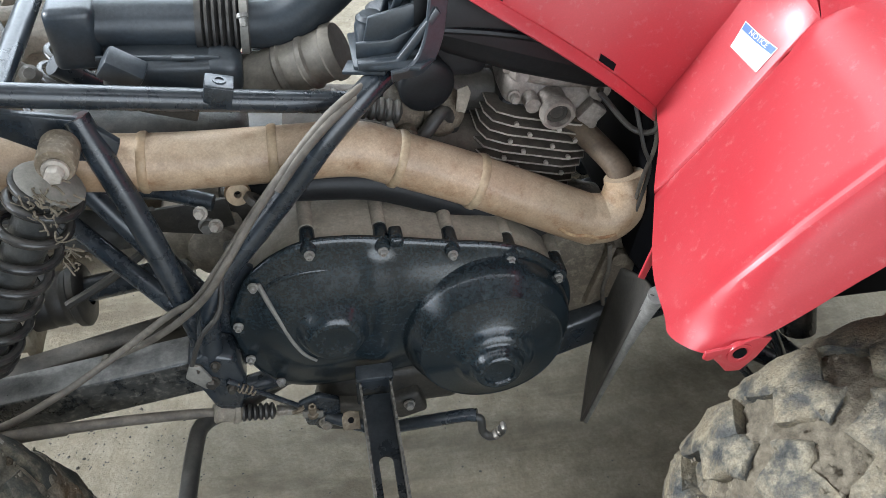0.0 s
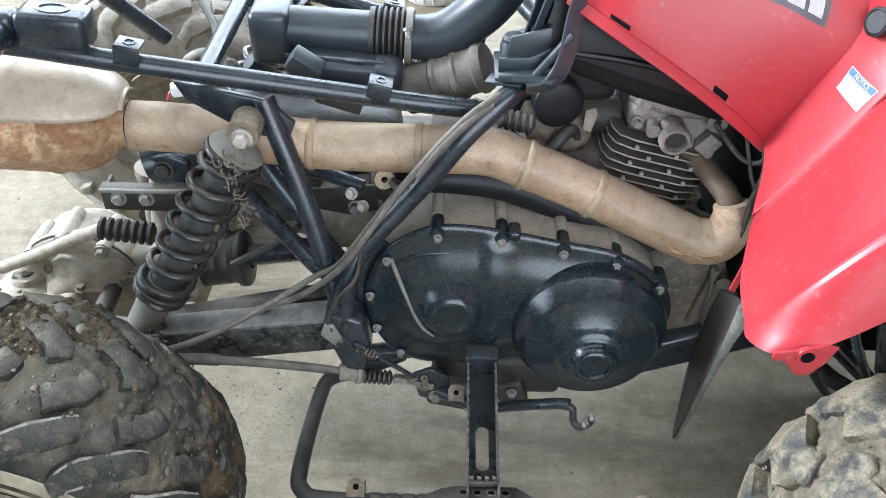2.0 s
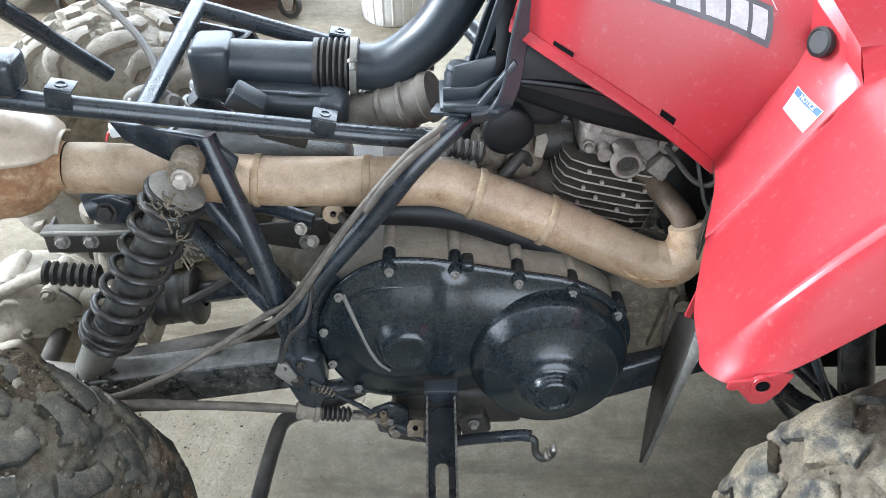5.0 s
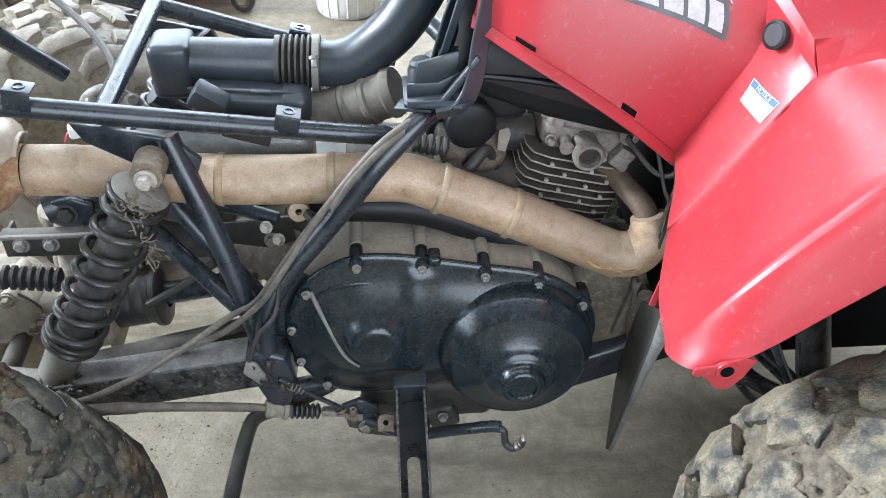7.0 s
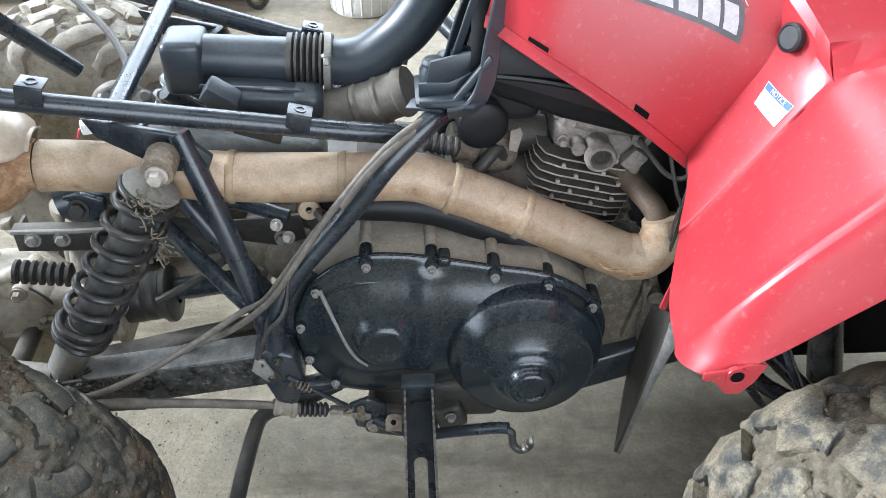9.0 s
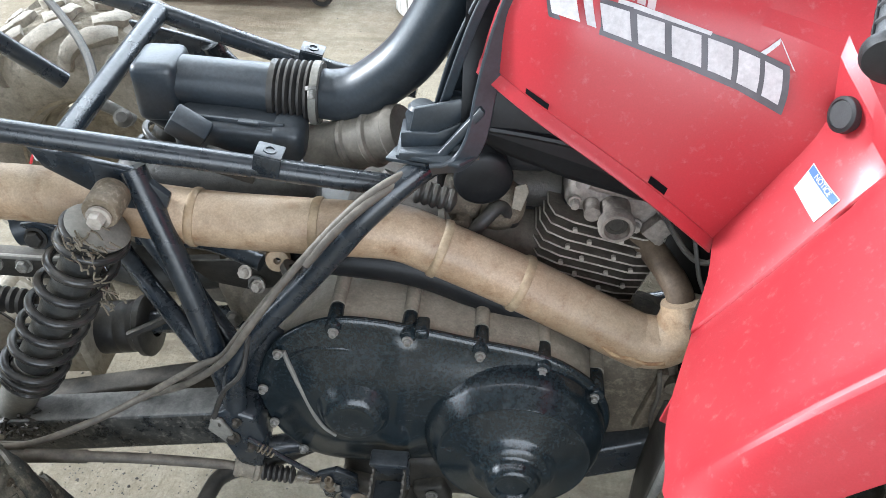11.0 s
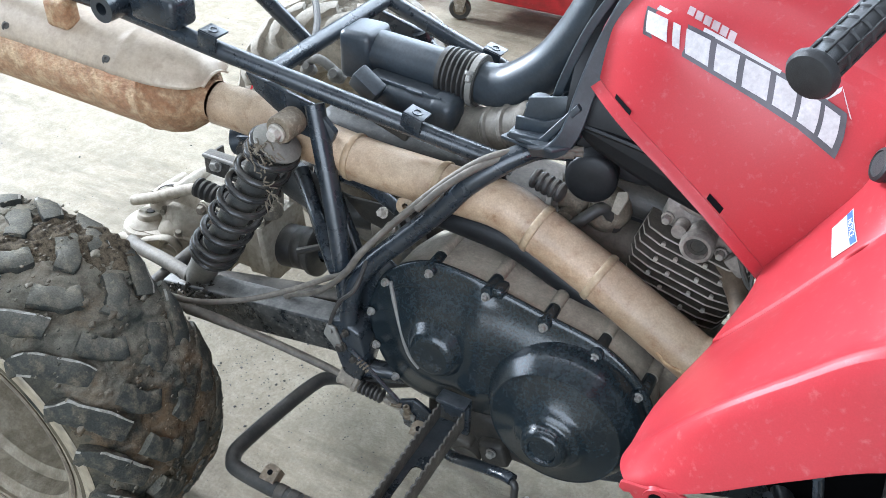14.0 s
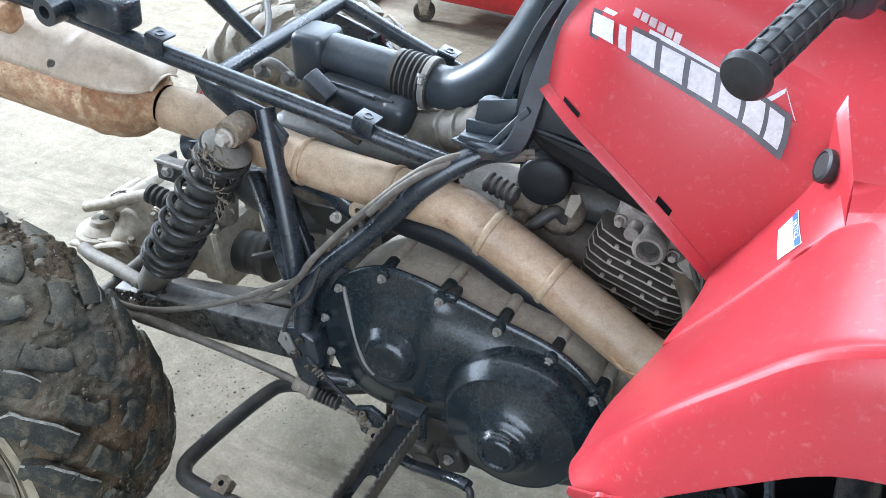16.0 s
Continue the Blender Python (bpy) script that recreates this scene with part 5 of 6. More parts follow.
# ---- red body panels
# rows from the lower edge up and over to the middle
SIDE = [
    [(0.172, -0.140, 0.890), (0.236, -0.183, 0.860), (0.310, -0.202, 0.817), (0.372, -0.213, 0.776), (0.420, -0.216, 0.738), (0.447, -0.214, 0.714)],
    [(0.180, -0.140, 0.925), (0.250, -0.176, 0.912), (0.330, -0.192, 0.880), (0.400, -0.203, 0.848), (0.455, -0.210, 0.815), (0.490, -0.216, 0.790)],
    [(0.190, -0.136, 0.955), (0.262, -0.168, 0.952), (0.345, -0.180, 0.932), (0.425, -0.190, 0.912), (0.485, -0.203, 0.893), (0.528, -0.220, 0.876)],
    [(0.212, -0.120, 0.992), (0.285, -0.145, 0.990), (0.370, -0.155, 0.982), (0.440, -0.168, 0.973), (0.490, -0.182, 0.964), (0.529, -0.200, 0.958)],
    [(0.240, -0.085, 1.020), (0.315, -0.100, 1.025), (0.400, -0.105, 1.022), (0.480, -0.108, 1.012), (0.545, -0.112, 1.000), (0.600, -0.125, 0.992)],
    [(0.250, 0.0, 1.030), (0.330, 0.0, 1.038), (0.415, 0.0, 1.036), (0.490, 0.0, 1.026), (0.560, 0.0, 1.014), (0.610, 0.0, 1.004)],
]
LIP = [[(p[0] - 0.006, p[1] - 0.009, p[2] - 0.017) for p in SIDE[0]], [(p[0] - 0.003, p[1] + 0.0005, p[2] - 0.006) for p in SIDE[0]]]
GROOVE = [LIP[1], [(p[0] - 0.001, p[1] + 0.002, p[2] - 0.003) for p in SIDE[0]], SIDE[0]]
SHELF = [[(0.447, -0.214, 0.714), (0.490, -0.216, 0.790), (0.528, -0.220, 0.876), (0.548, -0.222, 0.905)],
         [(0.440, -0.258, 0.690), (0.486, -0.264, 0.770), (0.530, -0.270, 0.852), (0.556, -0.270, 0.890)],
         [(0.420, -0.310, 0.656), (0.478, -0.312, 0.744), (0.532, -0.312, 0.832), (0.562, -0.310, 0.876)]]
FLARE = [[(p[0] + 0.001, p[1] - 0.004, p[2] - 0.004) for p in SHELF[2]] + [(0.62, -0.335, 0.905), (0.80, -0.31, 0.92)],
         [(0.388, -0.410, 0.625), (0.462, -0.415, 0.738), (0.525, -0.42, 0.820), (0.575, -0.425, 0.875), (0.68, -0.42, 0.915), (0.82, -0.40, 0.92)],
         [(0.376, -0.500, 0.612), (0.436, -0.516, 0.718), (0.505, -0.520, 0.804), (0.575, -0.526, 0.878), (0.68, -0.530, 0.912), (0.83, -0.525, 0.915)]]
SKIRT = [FLARE[2],
         [(0.388, -0.532, 0.622), (0.452, -0.538, 0.694), (0.520, -0.540, 0.762), (0.592, -0.545, 0.828), (0.69, -0.548, 0.855), (0.84, -0.55, 0.86)],
         [(0.412, -0.548, 0.630), (0.468, -0.550, 0.672), (0.535, -0.552, 0.732), (0.607, -0.555, 0.788), (0.70, -0.560, 0.805), (0.85, -0.562, 0.80)]]
FLANK = FLARE[:2] + [[tuple(V(p).lerp(V(q), 0.72)) for p, q in zip(FLARE[1], FLARE[2])]] + SKIRT
RISER = [[(0.530, -0.212, 0.915), (0.551, -0.268, 0.889), (0.562, -0.310, 0.876)], [(0.529, -0.200, 0.958), (0.543, -0.247, 0.935), (0.557, -0.290, 0.911)]]
TOP = [[(0.610, 0.0, 1.004), (0.600, -0.125, 0.992), (0.529, -0.200, 0.958)],
       [(0.64, 0.0, 1.002), (0.63, -0.122, 0.994), (0.60, -0.197, 0.974)],
       [(0.72, 0.0, 0.995), (0.72, -0.12, 0.990), (0.70, -0.195, 0.978)],
       [(0.86, 0.0, 0.97), (0.86, -0.11, 0.970), (0.86, -0.190, 0.965)]]
DECK = [RISER[1],
        [(0.60, -0.197, 0.974), (0.60, -0.247, 0.944), (0.60, -0.292, 0.915)],
        [(0.70, -0.195, 0.978), (0.70, -0.250, 0.950), (0.70, -0.300, 0.930)],
        [(0.86, -0.190, 0.965), (0.86, -0.245, 0.945), (0.86, -0.290, 0.930)]]
DECKSIDE = [FLARE[0][3:], [(0.557, -0.290, 0.911), (0.70, -0.30, 0.930), (0.86, -0.29, 0.930)]]
side_at, raw_shelf, raw_riser, raw_top, raw_deck = loft(SIDE), loft(SHELF), loft(RISER), loft(TOP), loft(DECK)


def shelf_at(u, v):
    return raw_shelf(u, v) + (side_at(0.5 * v, 1) - raw_shelf(0, v)) * (1 - u)


def riser_at(u, v):
    q = raw_riser(u, v) + (side_at(0.5 + 0.1 * u, 1) - raw_riser(u, 0)) * (1 - v)
    foot = raw_riser(0, v) + (side_at(0.5, 1) - raw_riser(0, 0)) * (1 - v)
    return q + (shelf_at(v, 1) - foot) * (1 - u)


def top_at(u, v):
    return raw_top(u, v) + (side_at(1 - 0.4 * v, 1) - raw_top(0, v)) * (1 - u)


def deck_at(u, v):
    return raw_deck(u, v) + (riser_at(1, v) - raw_deck(0, v)) * (1 - u) + (top_at(u, 1) - raw_deck(u, 0)) * (1 - v) * u


body = None
bm = bmesh.new()
for mirror in (1, -1):
    for f, nu, nv in ((side_at, 20, 20), (loft(LIP), 2, 20), (loft(GROOVE), 2, 20), (shelf_at, 6, 10), (loft(FLANK), 30, 24), (loft([SHELF[2], FLARE[0][:4]]), 1, 10),
                      (riser_at, 2, 6), (top_at, 6, 8), (deck_at, 6, 6), (loft(DECKSIDE), 3, 8),
                      (lambda u, v: riser_at(v, 1).lerp(loft(DECKSIDE)(v, 0), u), 1, 2)):
        patch(bm, (lambda u, v: V((1, mirror, 1)) * f(u, v)), nu, nv)
bmesh.ops.remove_doubles(bm, verts=bm.verts, dist=0.0012)
body = part("front_fender", bm, red_plastic, quad, "glossy red plastic front fender and tank cover", 40)
k = body.modifiers.new("thickness", "SOLIDIFY")
k.thickness, k.offset = 0.0035, 1.0
k = body.modifiers.new("round", "BEVEL")
k.width, k.segments, k.limit_method, k.angle_limit = 0.006, 3, "ANGLE", radians(13)

# ---- lower engine, front of the cases
bm = lathe([(0, 0), (0.060, 0), (0.072, 0.004), (0.092, 0.010), (0.101, 0.022), (0.103, 0.040), (0.100, 0.060), (0.104, 0.066), (0.104, 0.085), (0.09, 0.13), (0, 0.14)], axes((0.392, -0.185, 0.388), (0, 1, 0)), 40)
add_box(bm, (0.12, 0.10, 0.10), pose(0.43, -0.08, 0.42, 0, 20), 0.03, 3)
add_box(bm, (0.012, 0.02, 0.12), pose(0.425, -0.186, 0.40, 0, 12), 0.004)
add_lathe(bm, [(0, 0), (0.012, 0), (0.012, 0.014), (0, 0.016)], axes((0.452, -0.18, 0.43), (0, -1, 0)), 14)
part("generator_cover", bm, gen_brown, quad, "oily mud-brown engine side cover")
part("drain_hose", tube([(0.425, -0.205, 0.475), (0.430, -0.208, 0.43), (0.428, -0.205, 0.385), (0.436, -0.20, 0.345)], 0.0035, 8), cable_grey, quad, "thin dusty drain hose")
part("lower_beam", box((0.034, 0.064, 0.40), axes((0.45, -0.19, 0.304), (1, 0.05, 0.33), (0, 0, 1)), 0.008, 3), black_paint, quad, "black lower frame beam")
bm = box((0.22, 0.12, 0.085), pose(0.10, -0.175, 0.245), 0.016, 3)
add_box(bm, (0.10, 0.07, 0.060), pose(0.035, -0.222, 0.215, 0, 14), 0.010, 3)
add_box(bm, (0.05, 0.05, 0.050), pose(0.125, -0.228, 0.222, 0, -18), 0.008, 3)
add_lathe(bm, [(0, 0), (0.024, 0), (0.024, 0.03), (0.016, 0.034), (0, 0.034)], axes((0.08, -0.225, 0.205), (0, -1, -0.2)), 20)
sump = part("engine_sump", bm, engine_dark, quad, "grimy dark engine sump and bracket")
for x, z in ((0.125, 0.235), (0.02, 0.222), (0.052, 0.200)):
    part("bolt", hex_bolt(axes((x, -0.256, z), (0, -1, 0)), 0.006, 0.010), bolt_pale, sump)
part("skid_plate", plate([(0.20, -0.18), (0.62, -0.16), (0.64, 0.16), (0.20, 0.18)], 0.006, pose(0, 0, 0.225, 0, -5), 0.002), engine_dark, quad, "dark dusty skid plate")
part("side_hose", tube([(-0.09, -0.14, 0.585), (0.0, -0.15, 0.595), (0.10, -0.15, 0.585), (0.20, -0.15, 0.540), (0.28, -0.15, 0.50)], lambda t: 0.020 + 0.006 * math.sin(3.1 * t), 16), tank_black, quad, "dark cooling hose under the exhaust")
part("inner_case", box((0.30, 0.10, 0.12), pose(-0.22, 0.03, 0.56, 0, 4), 0.03, 3), damper_dark, quad, "dark dusty battery box")
part("inner_case", box((0.34, 0.16, 0.20), pose(-0.27, 0.13, 0.42, 0, 4), 0.03, 3), gen_brown, quad, "dark dusty gearbox housing")
part("clip_grommet", lathe([(0.005, -0.006), (0.015, -0.006), (0.017, 0.0), (0.015, 0.008), (0.005, 0.008)], axes((-0.082, -0.172, 0.606), (0.1, -1, 0.3)), 20, True), pipe_ring, quad, "pale round pipe grommet")
for x, y, z in ((-0.135, -0.155, 0.565), (-0.118, -0.16, 0.545)):
    part("bolt", hex_bolt(axes((x, y, z), (-0.2, -1, 0.4)), 0.0065, 0.012), alloy, quad, "dusty grey bolt")
bm = box((0.13, 0.10, 0.10), pose(-0.140, -0.045, 0.455, 0, -12), 0.022, 3)
add_lathe(bm, [(0, 0), (0.040, 0), (0.044, 0.02), (0.040, 0.07), (0, 0.075)], axes((-0.125, -0.04, 0.44), (-0.1, -1, 0.2)), 24)
add_box(bm, (0.16, 0.06, 0.05), pose(-0.22, 0.0, 0.40, 0, 8), 0.015, 3)
casting = part("rear_casting", bm, case_mud, quad, "dust-coated engine casting behind the frame")
part("bracket_edge", plate([(-0.075, 0.018), (0.060, 0.030), (0.066, -0.018), (0.020, -0.030), (-0.040, -0.018)], 0.006, pose(-0.165, -0.105, 0.520) @ side_plane(0), 0.002), engine_dark, casting, "bent steel stay with bright edge")
for x, z in ((-0.135, 0.512), (-0.108, 0.468), (-0.178, 0.440)):
    part("bolt", hex_bolt(axes((x, -0.118, z), (-0.1, -1, 0.2)), 0.0085, 0.014), damper_grey, casting)
part("link_rod", tube([(-0.12, -0.13, 0.56), (-0.20, -0.11, 0.575), (-0.30, -0.10, 0.57)], 0.012, 12), black_paint, quad, "black engine stay")

part("brake_hose_tube", tube([(-0.70, -0.19, 0.330), (-0.66, -0.205, 0.336), (-0.57, -0.235, 0.360), (-0.481, -0.26, 0.372)], 0.0135, 14), boot_grey, quad, "thick dusty grey hose tube")

# footrest: bar, channel, plates and tabs
foot = part("footrest_bar", tube([(-0.06, -0.20, 0.262), (-0.125, -0.245, 0.268), (-0.170, -0.280, 0.285), (-0.182, -0.33, 0.298), (-0.188, -0.48, 0.318), (-0.178, -0.525, 0.324), (-0.140, -0.541, 0.327), (0.02, -0.545, 0.329), (0.20, -0.548, 0.329), (0.42, -0.545, 0.329)], 0.0118, 16, 8), bar_dust, quad, "bent dusty black footrest bar")


def serrated(x, side):
    """One toothed edge rail of the footrest."""
    y0, y1, n_ = -0.300, -0.545, 17
    top = []
    for i in range(n_):
        y = y0 + (y1 - y0) * i / n_
        d = (y1 - y0) / n_
        top += [(y, 0.356), (y + d * 0.45, 0.356), (y + d * 0.6, 0.3505), (y + d * 0.9, 0.3505)]
    m = Matrix(((0, 0, 1), (1, 0, 0), (0, 1, 0))).to_4x4()
    m.translation = V((x - 0.0015, 0, 0))
    return plate(top + [(y1, 0.318), (y0, 0.318)], 0.003, m, 0)


for k, x in enumerate((0.050, 0.092)):
    part("toothed_rail", serrated(x, k), rail_worn, foot, "toothed dusty steel footrest rail")
bm = bmesh.new()
arc = [(0.0095 * math.cos(a), 0.0095 * math.sin(a)) for a in [math.pi * k / 8 for k in range(9)]]
up_end = [(0.021, -0.30), (-0.021, -0.30), (-0.021, -0.413)] + [(-x, -0.413 + y) for x, y in arc] + [(0.021, -0.413)]
low_end = [(-0.021, -0.555), (0.021, -0.555), (0.021, -0.475)] + [(x, -0.475 - y) for x, y in arc] + [(-0.021, -0.475)]
for outline in (up_end, low_end):
    add_plate(bm, outline, 0.003, pose(0.071, 0, 0.3205))
for x in (0.05575, 0.08625):
    add_box(bm, (0.0115, 0.062, 0.003), pose(x, -0.444, 0.322))
part("channel_floor", bm, black_paint, foot, "black channel floor with a long slot")
bm = box((0.052, 0.012, 0.075), pose(0.071, -0.286, 0.330), 0.003)
add_box(bm, (0.052, 0.022, 0.008), pose(0.071, -0.296, 0.364), 0.003)
part("footrest_bracket", bm, black_paint, foot, "black steel footrest bracket")
SLAB = pose(0.018, -0.545, 0.340, -20)
bm = plate([(-0.030, 0.0), (-0.004, 0.020), (0.014, 0.026), (0.098, 0.026), (0.112, 0.012), (0.124, 0.0), (0.100, -0.012), (0.004, -0.012)], 0.005, SLAB, 0.0015)
plate_ = part("cross_plate", bm, bar_dust, foot, "black plate with four round holes")
for k in range(4):
    at = SLAB @ pose(0.026 + k * 0.019, 0.010, 0)
    part("hole_rim", lathe([(0.0052, 0.004), (0.0072, 0.004), (0.0070, 0.0060), (0.0052, 0.0060)], at, 18, True), rail_worn, plate_)
    # black disc laid on the plate: the hole's shade as colour
    part("hole", lathe([(0, 0.004), (0.0053, 0.004), (0.0053, 0.0054), (0, 0.0054)], at, 18), shade_black, plate_)
bm = box((0.044, 0.004, 0.022), pose(0.071, -0.520, 0.340, 15), 0.001)
for k in range(4):
    add_box(bm, (0.006, 0.004, 0.010), pose(0.055 + 0.0105 * k, -0.520, 0.354, 15), 0.001)
part("end_teeth", bm, rail_worn, foot, "toothed dusty end stop")
for x, y, z, tilt in ((-0.102, -0.532, 0.344, 20), (0.286, -0.548, 0.344, 20), (0.032, -0.335, 0.318, 35)):
    at = pose(x, y, z, tilt)
    bm = plate([(-0.012, -0.013), (0.012, -0.013), (0.0125, 0.004), (0.009, 0.011), (0.0, 0.0135), (-0.009, 0.011), (-0.0125, 0.004)], 0.003, at, 0.0008)
    add_box(bm, (0.003, 0.024, 0.018), at @ pose(0.0105, -0.001, -0.008))
    tab = part("tab", bm, bush_tan, foot, "small rusty tab with a hole")
    # black disc on the tab, painted shade of its hole
    part("hole", lathe([(0, 0.002), (0.0042, 0.002), (0.0042, 0.0036), (0, 0.0036)], at, 14), shade_black, tab)
for k in range(5):
    part("bar_band", lathe([(0.0118, -0.008), (0.0127, -0.007), (0.0127, 0.007), (0.0118, 0.008)], axes((-0.075 + 0.022 * k, -0.5435, 0.3282), (1, 0, 0)), 18), engine_dark, foot)

# brake pedal
pedal = part("brake_pedal", tube([(0.0, -0.275, 0.255), (0.07, -0.31, 0.258), (0.13, -0.338, 0.296), (0.185, -0.356, 0.323), (0.204, -0.362, 0.328)], 0.0105, 12, 5, 0.7), black_paint, quad, "black brake pedal with worn toothed tip")
part("pedal_tip", tube([(0.198, -0.362, 0.324), (0.209, -0.365, 0.322), (0.212, -0.370, 0.300), (0.222, -0.378, 0.296), (0.233, -0.386, 0.315), (0.234, -0.388, 0.328)], 0.0060, 10, 4), bar_dust, pedal, "worn bent pedal tip")
for k in range(3):
    part("tooth", box((0.006, 0.012, 0.006), pose(0.226 + 0.005 * k, -0.386, 0.312 + 0.008 * k, 0, 50), 0.001), bright_steel, pedal)

# brake cable, boot and lever on the swing pivot
cable = part("brake_cable", tube([(-0.47, -0.37, 0.405), (-0.40, -0.355, 0.400), (-0.359, -0.345, 0.391), (-0.275, -0.31, 0.349), (-0.191, -0.28, 0.307), (-0.151, -0.268, 0.286)], 0.0074, 12), cable_grey, quad, "dusty grey brake cable")
part("sleeve", tube([(-0.40, -0.355, 0.400), (-0.359, -0.345, 0.391), (-0.33, -0.333, 0.377)], 0.0092, 12, 3), cable_grey, cable)
part("ferrule", lathe([(0, 0), (0.013, 0), (0.015, 0.004), (0.013, 0.010), (0.013, 0.028), (0.016, 0.030), (0.016, 0.036), (0.011, 0.040), (0, 0.04)], axes((-0.160, -0.270, 0.290), (1, 0.10, -0.30)), 18), case_mud, cable, "dusty threaded cable end")
prof = [(0, 0)]
for i in range(6):
    z = i * 0.008
    prof += [(0.008, z), (0.0125, z + 0.002), (0.0125, z + 0.005), (0.008, z + 0.008)]
part("cable_boot", lathe(prof + [(0, 0.05)], axes((-0.122, -0.266, 0.277), (1, 0.0, -0.08)), 16), black_rubber, cable, "small ribbed black cable boot")
part("clevis", box((0.052, 0.014, 0.012), pose(-0.046, -0.268, 0.272, 0, 2, -4), 0.003), bright_steel, cable, "bare steel clevis")
part("clip_wire", add_sweep(bmesh.new(), [V((-0.040, -0.280, 0.283)) + V((0.008 * math.sin(a * 1.3), 0.006 * math.cos(a), 0.007 * math.sin(a * 0.8))) for a in [i * 0.45 for i in range(28)]], 0.0013, 6), bush_tan, cable, "bent brass-coloured clip")
part("clevis_fork", box((0.030, 0.005, 0.013), pose(-0.020, -0.279, 0.270, 0, 4, -6), 0.002), damper_grey, cable)
part("clevis_pin", lathe(bolt_profile(0.006, 0.03), axes((-0.020, -0.276, 0.266), (0, -0.3, 1)), 12), bush_tan, cable)
bm = plate([(-0.04, 0.29), (-0.01, 0.305), (0.02, 0.29), (0.02, 0.245), (0.0, 0.23), (-0.03, 0.24)], 0.010, side_plane(-0.266), 0.003)
part("brake_lever", bm, black_paint, quad, "black brake lever plate")
part("lever_bolt", hex_bolt(axes((-0.002, -0.278, 0.248), (0, -1, 0.1)), 0.008, 0.012), bright_steel, quad, "dusty zinc bolt")
bm = plate([(-0.178, 0.402), (-0.15, 0.415), (-0.115, 0.40), (-0.105, 0.34), (-0.12, 0.285), (-0.15, 0.29), (-0.168, 0.345)], 0.05, side_plane(-0.22), 0.006)
pivot = part("pivot_bracket", bm, black_paint, quad, "dirty black suspension pivot bracket")
for x, y, z, r in ((-0.165, -0.268, 0.392, 0.0065), (-0.150, -0.272, 0.362, 0.0085), (-0.125, -0.272, 0.345, 0.006), (-0.14, -0.272, 0.395, 0.0055)):
    part("pivot_bolt", hex_bolt(axes((x, y, z), (-0.1, -1, 0)), r * 0.85, 0.010), engine_dark, pivot, "dirty grey pivot nut")
part("pivot_gusset", plate([(-0.165, 0.34), (-0.100, 0.33), (-0.100, 0.40), (-0.092, 0.46), (-0.070, 0.515), (-0.105, 0.540), (-0.150, 0.47)], 0.010, side_plane(-0.212), 0.003), black_paint, pivot, "dirty black frame gusset")
bm = plate([(-0.182, 0.380), (-0.174, 0.404), (-0.160, 0.400), (-0.148, 0.372), (-0.158, 0.352)], 0.007, side_plane(-0.271), 0.002)
part("clamp_plate", bm, damper_grey, pivot, "pale dusty clamp plate")
part("return_spring", add_sweep(bmesh.new(), [V((-0.118, -0.276, 0.347)) + V((0.0055 * math.cos(a) * 0.5 + 0.0009 * a, 0.0055 * math.sin(a), 0.0055 * math.cos(a) - 0.0005 * a)) for a in [i * 0.5 for i in range(50)]], 0.0014, 6), bush_tan, pivot, "small brass-coloured return spring")
part("pivot_rod", tube([(-0.13, -0.272, 0.36), (-0.085, -0.272, 0.322), (-0.04, -0.272, 0.285)], 0.004, 8), black_paint, pivot)

# control cables along the diagonal tube
CABLES = [
    [(0.17, -0.12, 0.752), (0.115, -0.151, 0.75), (0.07, -0.185, 0.747), (0.02, -0.208, 0.713), (-0.05, -0.242, 0.639), (-0.1, -0.27, 0.575), (-0.142, -0.267, 0.51), (-0.21, -0.246, 0.436), (-0.284, -0.232, 0.388)],
    [(0.17, -0.115, 0.742), (0.115, -0.138, 0.74), (0.07, -0.173, 0.735), (0.01, -0.202, 0.695), (-0.06, -0.235, 0.623), (-0.11, -0.262, 0.564), (-0.15, -0.253, 0.502), (-0.19, -0.244, 0.47), (-0.265, -0.262, 0.425), (-0.34, -0.3, 0.402), (-0.41, -0.35, 0.412), (-0.5, -0.37, 0.44)],
    [(0.16, -0.128, 0.745), (0.11, -0.16, 0.744), (0.06, -0.193, 0.735), (0.01, -0.216, 0.697), (-0.03, -0.235, 0.653)],
]
for k, pts in enumerate(CABLES):
    part("control_cable", tube(pts, 0.0050 if k < 2 else 0.0065, 10, 6), cable_grey, quad, "dusty grey-brown control cable")
part("cable_knob", lathe([(0, -0.008), (0.006, -0.007), (0.0085, 0), (0.006, 0.007), (0, 0.008)], axes((-0.286, -0.232, 0.387), (-0.7, 0.1, -0.5)), 14), cable_grey, quad, "rounded cable end")
part("cable_tie", lathe([(0.012, -0.004), (0.021, -0.004), (0.021, 0.004), (0.012, 0.004)], axes((-0.055, -0.195, 0.604), (-0.6, -0.3, -0.75)), 16, True), black_rubber, quad)
part("thin_cable", tube([(-0.50, -0.355, 0.415), (-0.46, -0.335, 0.392), (-0.42, -0.318, 0.372)], 0.005, 8), cable_grey, quad, "dusty cable end at the wheel")
part("thin_cable", tube([(-0.172, -0.274, 0.398), (-0.150, -0.274, 0.455), (-0.122, -0.268, 0.490), (-0.112, -0.245, 0.535)], 0.0035, 8), black_rubber, quad, "thin black cable")
part("tail_wire", tube([(-0.322, -0.10, 0.760), (-0.345, -0.02, 0.775), (-0.40, 0.06, 0.80), (-0.50, 0.15, 0.83), (-0.66, 0.24, 0.85)], 0.006, 8), black_rubber, quad, "black wiring loom")
